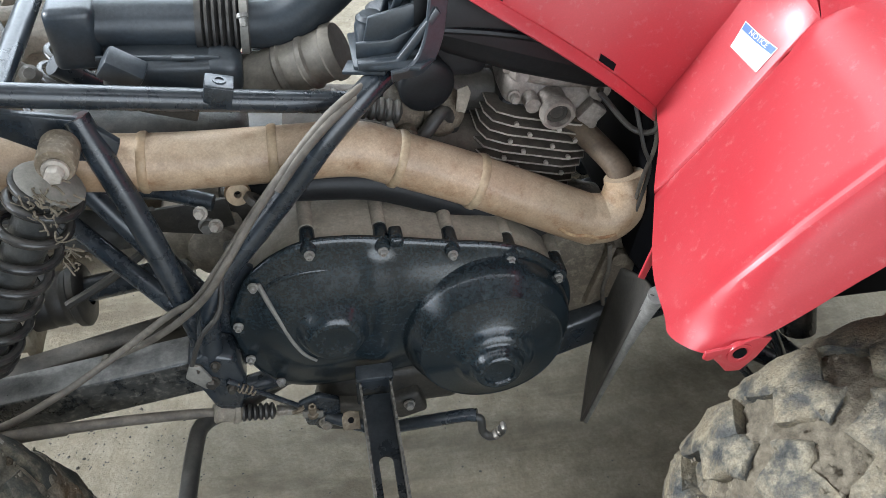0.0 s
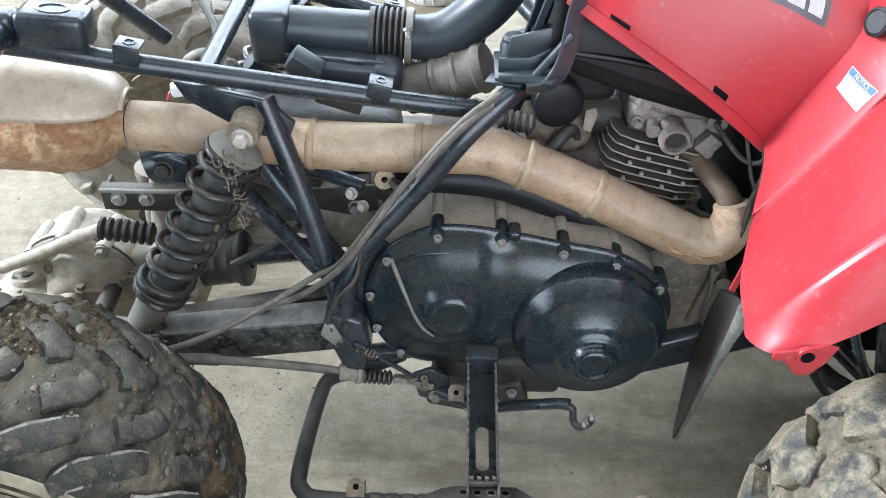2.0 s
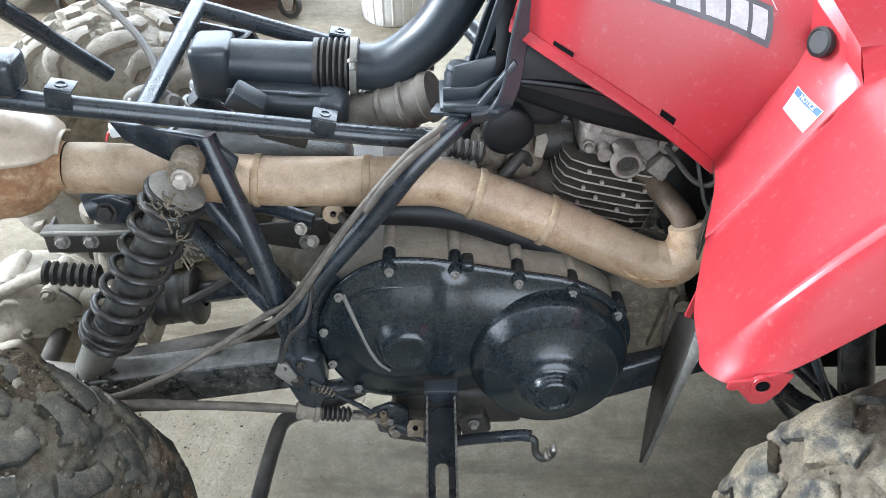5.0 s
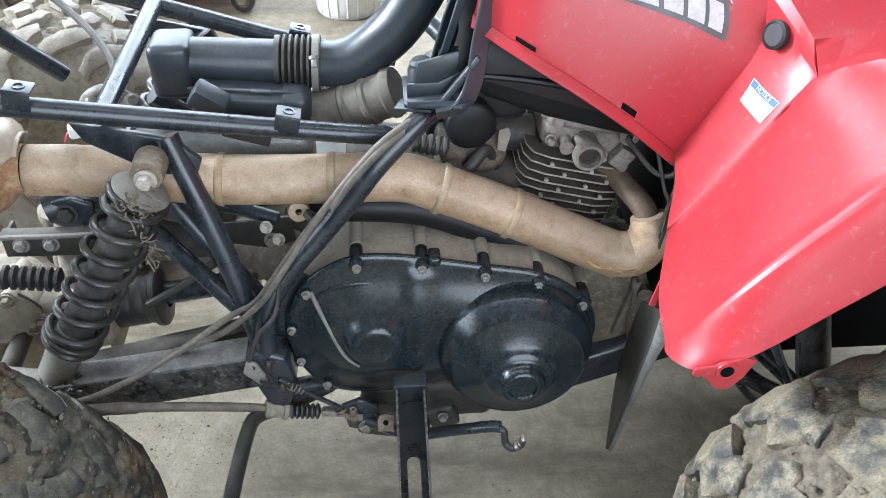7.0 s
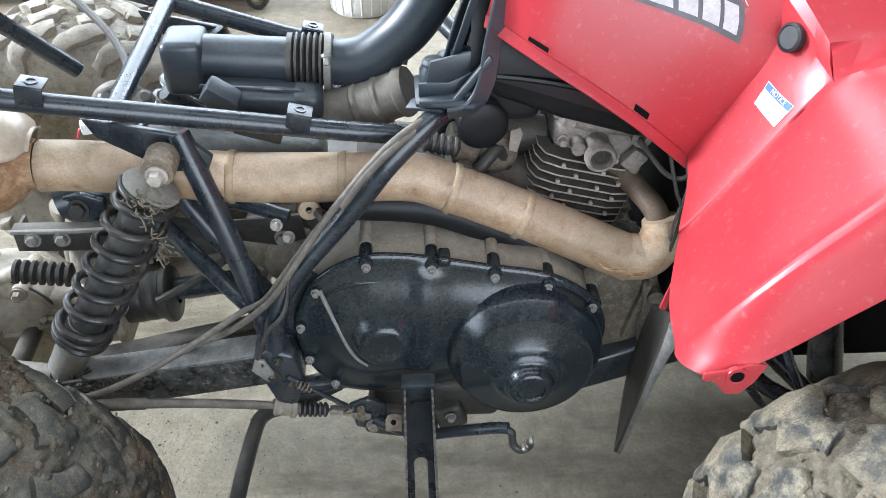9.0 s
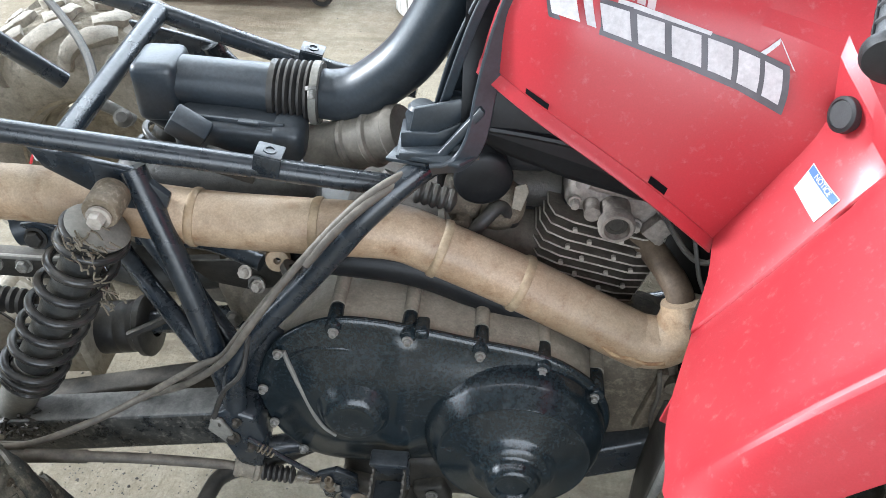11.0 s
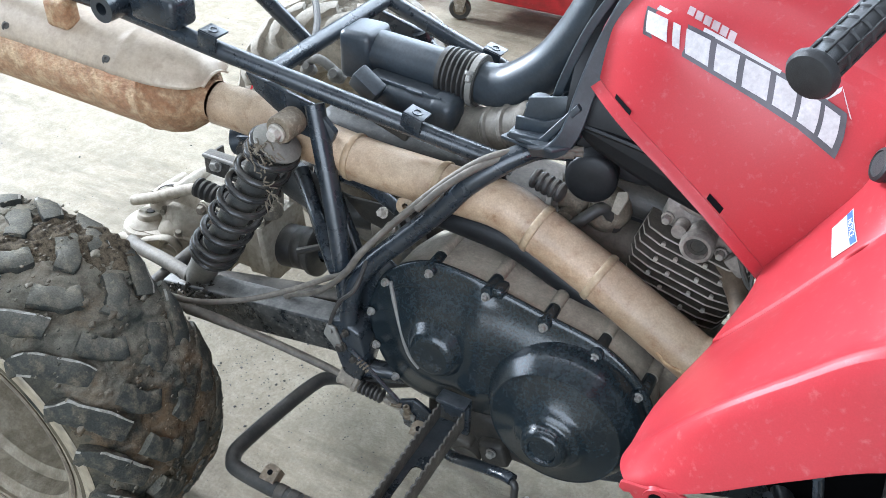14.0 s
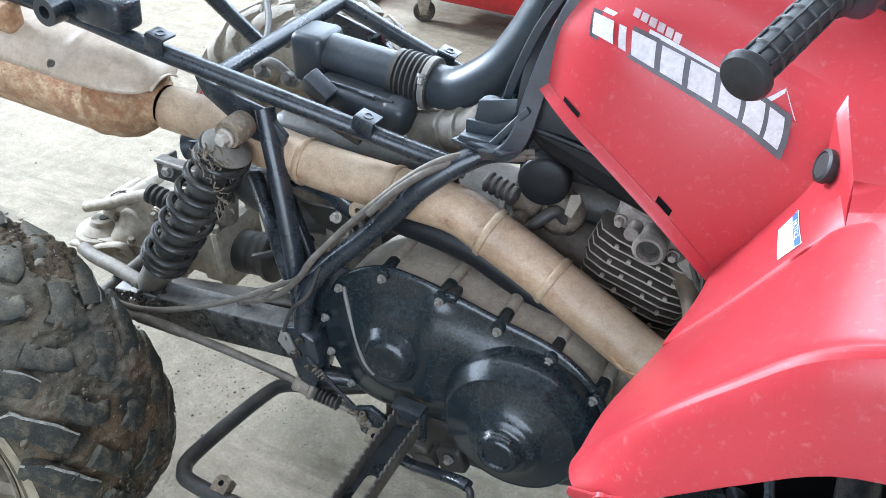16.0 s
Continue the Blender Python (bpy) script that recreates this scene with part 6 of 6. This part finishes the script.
part("stay_rod", tube([(-0.36, -0.10, 0.37), (-0.30, -0.09, 0.40), (-0.24, -0.08, 0.44)], 0.007, 8), engine_dark, quad, "black stabiliser rod")
# connector and wires above the exhaust
bm = box((0.03, 0.02, 0.018), pose(-0.375, -0.13, 0.727, 0, 0, 20), 0.004)
part("connector", bm, white_label, quad, "small white wiring connector")
part("wire", tube([(-0.38, -0.125, 0.725), (-0.392, -0.13, 0.722), (-0.398, -0.135, 0.71)], 0.0018, 8), red_metal, quad, "red wire")
part("wire", tube([(-0.36, -0.13, 0.728), (-0.335, -0.12, 0.728), (-0.31, -0.13, 0.735), (-0.28, -0.12, 0.73)], 0.004, 8), black_rubber, quad, "black wire")
# parts seen below the exhaust at the rear
part("breather_hose", tube([(-0.46, -0.05, 0.545), (-0.38, -0.07, 0.510), (-0.29, -0.065, 0.475), (-0.22, -0.04, 0.46)], lambda t: 0.036 - 0.010 * t, 18), damper_dark, quad, "wide grimy black rubber hose")
part("rear_stay", tube([(-0.46, -0.12, 0.59), (-0.40, -0.10, 0.60), (-0.32, -0.06, 0.60), (-0.24, -0.05, 0.57)], 0.026, 14), black_plastic, quad, "black hose behind the shock absorber")
bm = plate([(-0.030, -0.020), (0.035, -0.030), (0.040, 0.010), (0.010, 0.024), (-0.022, 0.018)], 0.012, pose(-0.425, -0.125, 0.592) @ side_plane(0), 0.004)
stay = part("pipe_stay", bm, black_paint, quad, "black exhaust stay with a bolt")
part("bolt", hex_bolt(axes((-0.425, -0.138, 0.590), (0, -1, 0.2)), 0.011, 0.012), engine_dark, stay)
# dry grass caught on the shock absorber
rnd = random.Random(4)
bm = bmesh.new()
for i in range(64):
    c = V((-0.278, -0.262, 0.655)) + V((rnd.gauss(0, 0.010), rnd.gauss(0, 0.006), rnd.uniform(-0.075, 0.055)))
    if i > 34:
        c = V((-0.275, -0.268, 0.690)) + V((rnd.gauss(0, 0.013), rnd.gauss(0, 0.006), rnd.gauss(0, 0.010)))
    d = V((rnd.uniform(-0.6, 0.6), rnd.uniform(-0.3, 0.3), rnd.uniform(-1, 1))).normalized() * rnd.uniform(0.003, 0.011)
    add_sweep(bm, smooth_path([c - d, c + V((rnd.uniform(-0.004, 0.004), rnd.uniform(-0.004, 0.004), rnd.uniform(-0.004, 0.004))), c + d], 3), rnd.uniform(0.0005, 0.0016), 5)
tagged(part("caught_grass", bm, mud_dry, quad, "dry grass and mud caught on the spring"), kind="stuff")
bm = bmesh.new()
for i in range(70):
    c = V((-0.47, -0.275, 0.352)) + V((rnd.uniform(-0.03, 0.05), rnd.uniform(-0.02, 0.02), rnd.uniform(-0.012, 0.02)))
    d = V((rnd.uniform(-1, 1), rnd.uniform(-0.7, 0.5), rnd.uniform(0, 1))).normalized() * rnd.uniform(0.006, 0.02)
    add_sweep(bm, [c, c + d], rnd.uniform(0.0012, 0.0028), 5)
tagged(part("caught_mud", bm, engine_dark, quad, "dark mud and straw packed on the arm"), kind="stuff")

# ---- red body fittings
def nearest(f, p):
    best = min(((f(i / 40, j / 40) - V(p)).length, i / 40, j / 40) for i in range(41) for j in range(41))
    return best[1], best[2]


def lifted(f, u, v, lift):
    e = 0.004
    n_ = (f(min(u + e, 1), v) - f(max(u - e, 0), v)).cross(f(u, min(v + e, 1)) - f(u, max(v - e, 0))).normalized()
    if n_.z < 0 or (abs(n_.z) < 0.3 and n_.y > 0):
        n_ = -n_
    return f(u, v) + n_ * lift


def decal(name, f, corners, lift, mat_, parent, label="", nu=6, nv=6):
    """A thin film that follows a panel: corners in the panel's u and v."""
    a, b, c, d = [V((*q, 0)) for q in corners]
    bm = bmesh.new()

    def at(s, t):
        q = (a.lerp(b, s)).lerp(d.lerp(c, s), t)
        return lifted(f, q.x, q.y, lift)
    patch(bm, at, nu, nv)
    return part(name, bm, mat_, parent, label)


A, B, C, D = [nearest(shelf_at, p) for p in ((0.527, -0.245, 0.836), (0.534, -0.304, 0.836), (0.517, -0.303, 0.805), (0.510, -0.250, 0.808))]
label_ = decal("warning_label", shelf_at, (A, B, C, D), 0.0044, white_label, body, "white warning label with a blue heading band")


def inside(s, t):
    q = V((*A, 0)).lerp(V((*B, 0)), s).lerp(V((*D, 0)).lerp(V((*C, 0)), s), t)
    return (q.x, q.y)


decal("heading_band", shelf_at, (inside(0.02, 0.03), inside(0.98, 0.03), inside(0.98, 0.30), inside(0.02, 0.30)), 0.0049, blue_label, label_)
for k in range(6):
    decal("print_bar", shelf_at, (inside(0.08, 0.38 + 0.09 * k), inside(0.9 - 0.06 * (k % 3), 0.38 + 0.09 * k), inside(0.9 - 0.06 * (k % 3), 0.415 + 0.09 * k), inside(0.08, 0.415 + 0.09 * k)), 0.0049, ink_grey, label_, "", 3, 1)

# the heading word
word = bpy.data.curves.new("heading_word", "FONT")
word.body, word.size, word.align_x, word.align_y, word.extrude = "NOTICE", 0.0088, "CENTER", "CENTER", 0.0001
word.materials.append(white_label)
pa, pb, pd = [lifted(shelf_at, *inside(*q), 0.0052) for q in ((0.2, 0.165), (0.8, 0.165), (0.5, 0.9))]
mid_ = (pa + pb) / 2
wx = (pb - pa).normalized()
wy = (mid_ - pd)
wy = (wy - wx * wy.dot(wx)).normalized()
o = new("tmp_word", word)
me = bpy.data.meshes.new_from_object(o)
bpy.data.objects.remove(o)
o = new("heading_word", me)
o.parent = label_
wm = Matrix((wx, wy, wx.cross(wy))).transposed().to_4x4()
wm.translation = mid_ + wx.cross(wy) * 0.0004
o.matrix_basis = wm

# plain block marks where the side emblem sits
def skew(u, v):
    """Emblem plane: v along it from 0 to 1, u across it from foot (0) to head (1)."""
    a0, a1 = V((0.385, 0.152, 0)), V((0.362, 0.818, 0))
    b0, b1 = V((0.500, 0.108, 0)), V((0.466, 0.792, 0))
    q = a0.lerp(a1, v).lerp(b0.lerp(b1, v), u)
    return (q.x, q.y)


mark = decal("emblem_back", side_at, (skew(1.10, -0.012), skew(1.10, 0.988), skew(-0.10, 0.992), skew(-0.10, -0.015)), 0.0052, decal_dark, body, "white block emblem with dark border", 4, 24)
WIDE = (0.135, 0.060, 0.130, 0.128, 0.138, 0.128, 0.130, 0.125)
v0 = 0.0
for k, wd in enumerate(WIDE):
    v1 = v0 + wd - 0.026
    decal("emblem_block", side_at, (skew(0.93, v0), skew(0.93, v1), skew(0.07, v1 + 0.004), skew(0.07, v0 + 0.004)), 0.0064, decal_white, mark, "", 4, 5)
    v0 += wd
decal("emblem_stripe", side_at, ((0.535, 0.130), (0.492, 0.520), (0.480, 0.520), (0.512, 0.130)), 0.0056, decal_white, body, "thin white stripe", 2, 16)
for k in range(6):
    v0 = 0.205 + k * 0.0262
    decal("name_bar", side_at, ((0.580 - k * 0.0066, v0), (0.577 - k * 0.0066, v0 + 0.0205), (0.541 - k * 0.0066, v0 + 0.030), (0.544 - k * 0.0066, v0 + 0.010)), 0.0056, decal_grey, body, "grey block print", 2, 3)
decal("peak_stripe", side_at, ((0.472, 0.660), (0.536, 0.728), (0.520, 0.730), (0.458, 0.667)), 0.0056, decal_white, body, "", 2, 6)
decal("peak_stripe", side_at, ((0.536, 0.724), (0.528, 0.738), (0.470, 0.806), (0.472, 0.796)), 0.0056, decal_white, body, "", 6, 2)
# black films on the panel; the shade inside the slots is painted
for v in (0.192, 0.592):
    decal("slot", side_at, ((0.022, v - 0.036), (0.022, v + 0.034), (0.0, v + 0.036), (0.0, v - 0.034)), 0.0048, shade_black, body, "near-black film marking a moulded slot", 2, 4)

# black push plug
m = axes((0.538, -0.246, 0.897), (-0.9, -0.35, 0.25))
plug = part("fender_plug", lathe([(0, -0.010), (0.017, -0.010), (0.0195, -0.006), (0.0195, 0.000), (0.0165, 0.002), (0.0165, 0.006), (0.0185, 0.009), (0.0180, 0.015), (0.0145, 0.017), (0.0135, 0.0155), (0, 0.0155)], m, 28), grip_rubber, body, "black rubber plug")
# rear lug with its bolt hole
LUG = [(0.386, 0.642), (0.385, 0.632), (0.391, 0.628), (0.397, 0.630), (0.406, 0.620), (0.416, 0.607), (0.432, 0.606), (0.446, 0.625), (0.456, 0.652), (0.440, 0.656), (0.41, 0.645)]
lug = part("fender_lug", plate(LUG, 0.004, side_plane(-0.5490), 0.0015), red_plastic, body, "red lug with a bolt hole")
# black disc on the lug in place of the shaded hole
part("hole", lathe([(0, 0.0), (0.0075, 0.0), (0.0075, 0.0048), (0.0, 0.0048)], axes((0.424, -0.5495, 0.636), (0, -1, 0)), 20), shade_black, lug)
part("hole_rim", lathe([(0.0075, 0.0), (0.0145, 0.0), (0.0135, 0.0055), (0.009, 0.0055), (0.0075, 0.004)], axes((0.424, -0.5490, 0.636), (0, -1, 0)), 24), red_plastic, lug)
part("edge_tab", plate([(0.388, 0.580), (0.396, 0.576), (0.408, 0.630), (0.398, 0.632)], 0.004, side_plane(-0.375), 0.001), red_plastic, body, "small red edge tab")
# inner mud flap
def flap_point(u, v):
    near = curve_at([(0.415, -0.378, 0.545), (0.418, -0.338, 0.43), (0.419, -0.300, 0.30), (0.420, -0.250, 0.115)], v)
    far = curve_at([(0.432, -0.250, 0.47), (0.427, -0.236, 0.39), (0.423, -0.226, 0.27), (0.421, -0.246, 0.112)], v)
    return near.lerp(far, u) + V((0.012 * math.sin(math.pi * u) * (1 - v), 0, 0))


bm = bmesh.new()
patch(bm, flap_point, 8, 18)
flap = part("mud_flap", bm, flap_grey, body, "thin dark inner mud flap with a pale edge")
k = flap.modifiers.new("thickness", "SOLIDIFY")
k.thickness = 0.005
# tapered pale tube along the near edge of the flap
part("flap_edge", tube([flap_point(0.02, v) + V((0.004, -0.001, 0)) for v in (0.0, 0.15, 0.3, 0.5, 0.7, 0.85, 1.0)], lambda t: 0.0125 - 0.0095 * t ** 0.6, 12, 4), flap_edge, flap, "pale folded edge")

# front suspension struts behind the fender
for s in (-1, 1):
    part("front_arm", tube([(0.60, s * 0.13, 0.34), (0.72, s * 0.36, 0.31)], 0.014, 12, 1), black_paint, quad, "black front suspension arm")
    part("front_arm", tube([(0.50, s * 0.12, 0.36), (0.62, s * 0.30, 0.33), (0.74, s * 0.36, 0.31)], 0.014, 12, 3), black_paint, quad, "black front suspension arm")
    part("front_shock", tube([(0.64, s * 0.18, 0.78), (0.70, s * 0.31, 0.36)], 0.026, 14, 1), spring_black, quad, "dusty front shock absorber")
for x0, x1, z0, z1 in ((0.552, 0.615, 0.403, 0.322), (0.596, 0.655, 0.470, 0.352)):
    part("fender_stay", tube([(x0 - 0.02, -0.335, z0 + 0.06), (x0, -0.35, z0), (x1, -0.36, z1)], 0.013, 12, 4, 0.5), black_paint, quad, "flat black fender stay")
part("front_gear_case", lathe([(0, -0.12), (0.06, -0.12), (0.10, -0.09), (0.12, -0.04), (0.12, 0.04), (0.10, 0.09), (0.06, 0.12), (0, 0.12)], axes((0.70, 0, 0.33), (0, 1, 0)), 30), engine_dark, quad, "dark front gear case")
# added block, almost black, standing in for the shade under the fender
part("dark_bay_block", plate([(0.455, 0.45), (0.485, 0.70), (0.57, 0.86), (0.95, 0.88), (0.95, 0.30), (0.60, 0.30), (0.54, 0.33)], 0.42, side_plane(0.21), 0.01), shade_black, quad, "near-black block in place of the shaded engine bay")

for k, pts in enumerate(([(0.446, -0.20, 0.715), (0.456, -0.215, 0.66), (0.448, -0.215, 0.60), (0.452, -0.20, 0.54)],
                         [(0.430, -0.19, 0.700), (0.442, -0.212, 0.65), (0.455, -0.216, 0.61), (0.450, -0.205, 0.50)],
                         [(0.40, -0.14, 0.690), (0.43, -0.19, 0.665), (0.452, -0.213, 0.675), (0.458, -0.21, 0.71)])):
    part("wire", tube(pts, 0.0028 if k < 2 else 0.004, 8), (cable_grey, black_rubber, engine_dark)[k], quad, "thin dusty wire behind the cylinder")

# ---- handlebar
GRIP0, GRIP1 = V((0.446, -0.482, 1.070)), V((0.486, -0.365, 1.105))
d = (GRIP1 - GRIP0).normalized()
bar = part("handlebar", tube([GRIP0 + d * 0.02, GRIP1, (0.53, -0.22, 1.125), (0.56, -0.10, 1.13), (0.56, 0.10, 1.13), (0.53, 0.22, 1.125), (0.486, 0.365, 1.105), (0.446, 0.482, 1.070)], 0.011, 14), black_paint, quad, "black steel handlebar")
for s in (-1, 1):
    o = V((GRIP0.x, s * abs(GRIP0.y), GRIP0.z))
    w = V((d.x, d.y * -s, d.z))
    m = axes(o, w)
    prof = [(0, 0.0), (0.012, 0.0), (0.019, 0.002), (0.0215, 0.006), (0.0215, 0.010), (0.0175, 0.014)]
    for i in range(6):
        z = 0.018 + i * 0.018
        prof += [(0.0153, z), (0.0153, z + 0.013), (0.0168, z + 0.0145), (0.0168, z + 0.017)]
    grip = part("grip", lathe(prof + [(0.0163, 0.128), (0.020, 0.130), (0.020, 0.135), (0, 0.135)], m, 28), grip_rubber, bar, "black ribbed rubber handlebar grip")
    for i in range(8):
        a = i * math.pi / 4 + 0.2
        part("grip_rib", box((0.0022, 0.0022, 0.11), m @ pose(0.0161 * math.cos(a), 0.0161 * math.sin(a), 0.072), 0.0006), grip_rubber, grip)
    part("control_pod", box((0.06, 0.055, 0.05), axes(o + w * 0.165, w), 0.014, 3), black_plastic, bar, "black control housing")
part("steering_boot", tube([(0.535, -0.02, 0.985), (0.545, -0.05, 1.03), (0.555, -0.06, 1.10)], 0.036, 18), black_rubber, quad, "black rubber steering shaft boot")
part("dash", lathe([(0, 0), (0.10, 0), (0.11, 0.02), (0.09, 0.06), (0.06, 0.075), (0, 0.08)], pose(0.62, 0, 1.03, 0, -18, 0), 32), black_plastic, quad, "black rounded instrument housing")

# ---------------------------------------------------------------- things on the far floor
def bucket(x, y):
    base = tagged(new("bucket"), "white plastic bucket standing on the concrete floor", "bucket")
    base.matrix_basis = pose(x, y, 0)
    bm = lathe([(0, 0.004), (0.108, 0.004), (0.112, 0.0), (0.118, 0.006), (0.121, 0.04), (0.136, 0.27), (0.142, 0.272), (0.142, 0.29), (0.138, 0.292), (0.138, 0.33), (0.144, 0.332), (0.144, 0.345), (0.135, 0.345), (0.116, 0.02), (0, 0.014)], Matrix(), 48)
    part("tub", bm, bucket_white, base)
    for k in range(20):
        a = 2 * math.pi * k / 20
        part("flute", tube([V((0.1185 * math.cos(a), 0.1185 * math.sin(a), 0.012)), V((0.131 * math.cos(a), 0.131 * math.sin(a), 0.20))], 0.004, 6, 1), bucket_white, base)
    part("handle", tube([(-0.146, 0, 0.30), (-0.12, -0.09, 0.25), (0, -0.15, 0.225), (0.12, -0.09, 0.25), (0.146, 0, 0.30)], 0.003, 8), bright_steel, base, "wire handle")


def caster(parent, x, y, r, turn):
    m = pose(x, y, 0, 0, 0, turn)
    a = m @ axes((0, 0, r), (0, 1, 0))
    w = part("caster", plate([(-0.035, 0.0), (0.035, 0.0), (0.035, 0.07), (-0.035, 0.07)], 0.006, m @ pose(0, -0.035, 2 * r + 0.012), 0.001), bright_steel, parent, "swivel caster")
    part("caster_tyre", lathe([(r * 0.62, -0.014), (r * 0.93, -0.016), (r, -0.009), (r, 0.009), (r * 0.93, 0.016), (r * 0.62, 0.014)], a, 30, True), black_rubber, w, "worn dark rubber caster tyre")
    part("caster_hub", lathe([(0, -0.016), (r * 0.2, -0.016), (r * 0.25, -0.008), (r * 0.64, -0.010), (r * 0.64, 0.010), (r * 0.25, 0.008), (r * 0.2, 0.016), (0, 0.016)], a, 24), bush_tan, w, "dusty hub")
    for s in (-1, 1):
        part("fork", plate([(-0.014, -0.01), (0.014, -0.01), (0.030, r + 0.012), (-0.03, r + 0.012)], 0.003, m @ pose(0, s * 0.022, r) @ side_plane(0), 0.001), bright_steel, w)


def trolley(x0, x1, y0, y1):
    base = tagged(new("tool_trolley"), "red steel tool trolley on dark casters", "tool trolley")
    cx, cy = (x0 + x1) / 2, (y0 + y1) / 2
    base.matrix_basis = pose(cx, cy, 0)
    w, d = x1 - x0, y1 - y0
    for x in (-w / 2 + 0.05, w / 2 - 0.05):
        for y in (-d / 2 + 0.05, d / 2 - 0.05):
            caster(base, x, y, 0.045, 20 if x < 0 else -10)
    part("cabinet_body", box((w, d, 0.70), pose(0, 0, 0.465), 0.012, 3), red_metal, base, "red enamelled cabinet")
    for k in range(4):
        dr = part("drawer", box((w - 0.06, 0.012, 0.145), pose(0, -d / 2 - 0.004, 0.215 + 0.16 * k), 0.004), red_metal, base)
        part("drawer_pull", box((w * 0.5, 0.016, 0.014), pose(0, -d / 2 - 0.016, 0.270 + 0.16 * k), 0.004), bright_steel, dr)


bucket(-0.078, 1.955)
trolley(-1.10, -0.42, 1.90, 2.32)
second = tagged(new("floor_dolly"), "low dark dolly on brown casters", "dolly")
second.matrix_basis = pose(-1.50, 2.15, 0)
caster(second, 0.17, -0.12, 0.045, 40)
caster(second, -0.17, -0.12, 0.045, 10)
caster(second, 0.17, 0.12, 0.045, 15)
caster(second, -0.17, 0.12, 0.045, 70)
part("deck", box((0.42, 0.32, 0.03), pose(0, 0, 0.125), 0.006), engine_dark, second, "dark wooden deck")

# crumbs of dry mud on the floor
rnd = random.Random(11)
bm = bmesh.new()
for i in range(1100):
    if i < 320:
        x, y = rnd.gauss(-0.5, 0.16), rnd.gauss(-0.12, 0.07)
    else:
        x, y = rnd.uniform(-1.9, 1.0), rnd.uniform(-0.8, 1.9)
    r = rnd.uniform(0.0008, 0.0022) if i % 9 else rnd.uniform(0.002, 0.0042)
    b = []
    for k in range(5):
        a = k * 1.2566 + rnd.uniform(-0.3, 0.3)
        b.append(bm.verts.new((x + r * math.cos(a), y + r * math.sin(a) * rnd.uniform(0.6, 1.2), 0.0)))
    t = bm.verts.new((x, y, r * rnd.uniform(0.5, 1.0)))
    for k in range(5):
        bm.faces.new((b[k], b[(k + 1) % 5], t))
link_mesh("mud_crumbs", bm, engine_dark, None, "", 40, dict(label="scattered dry mud crumbs on the concrete floor", category="dirt", kind="stuff"))
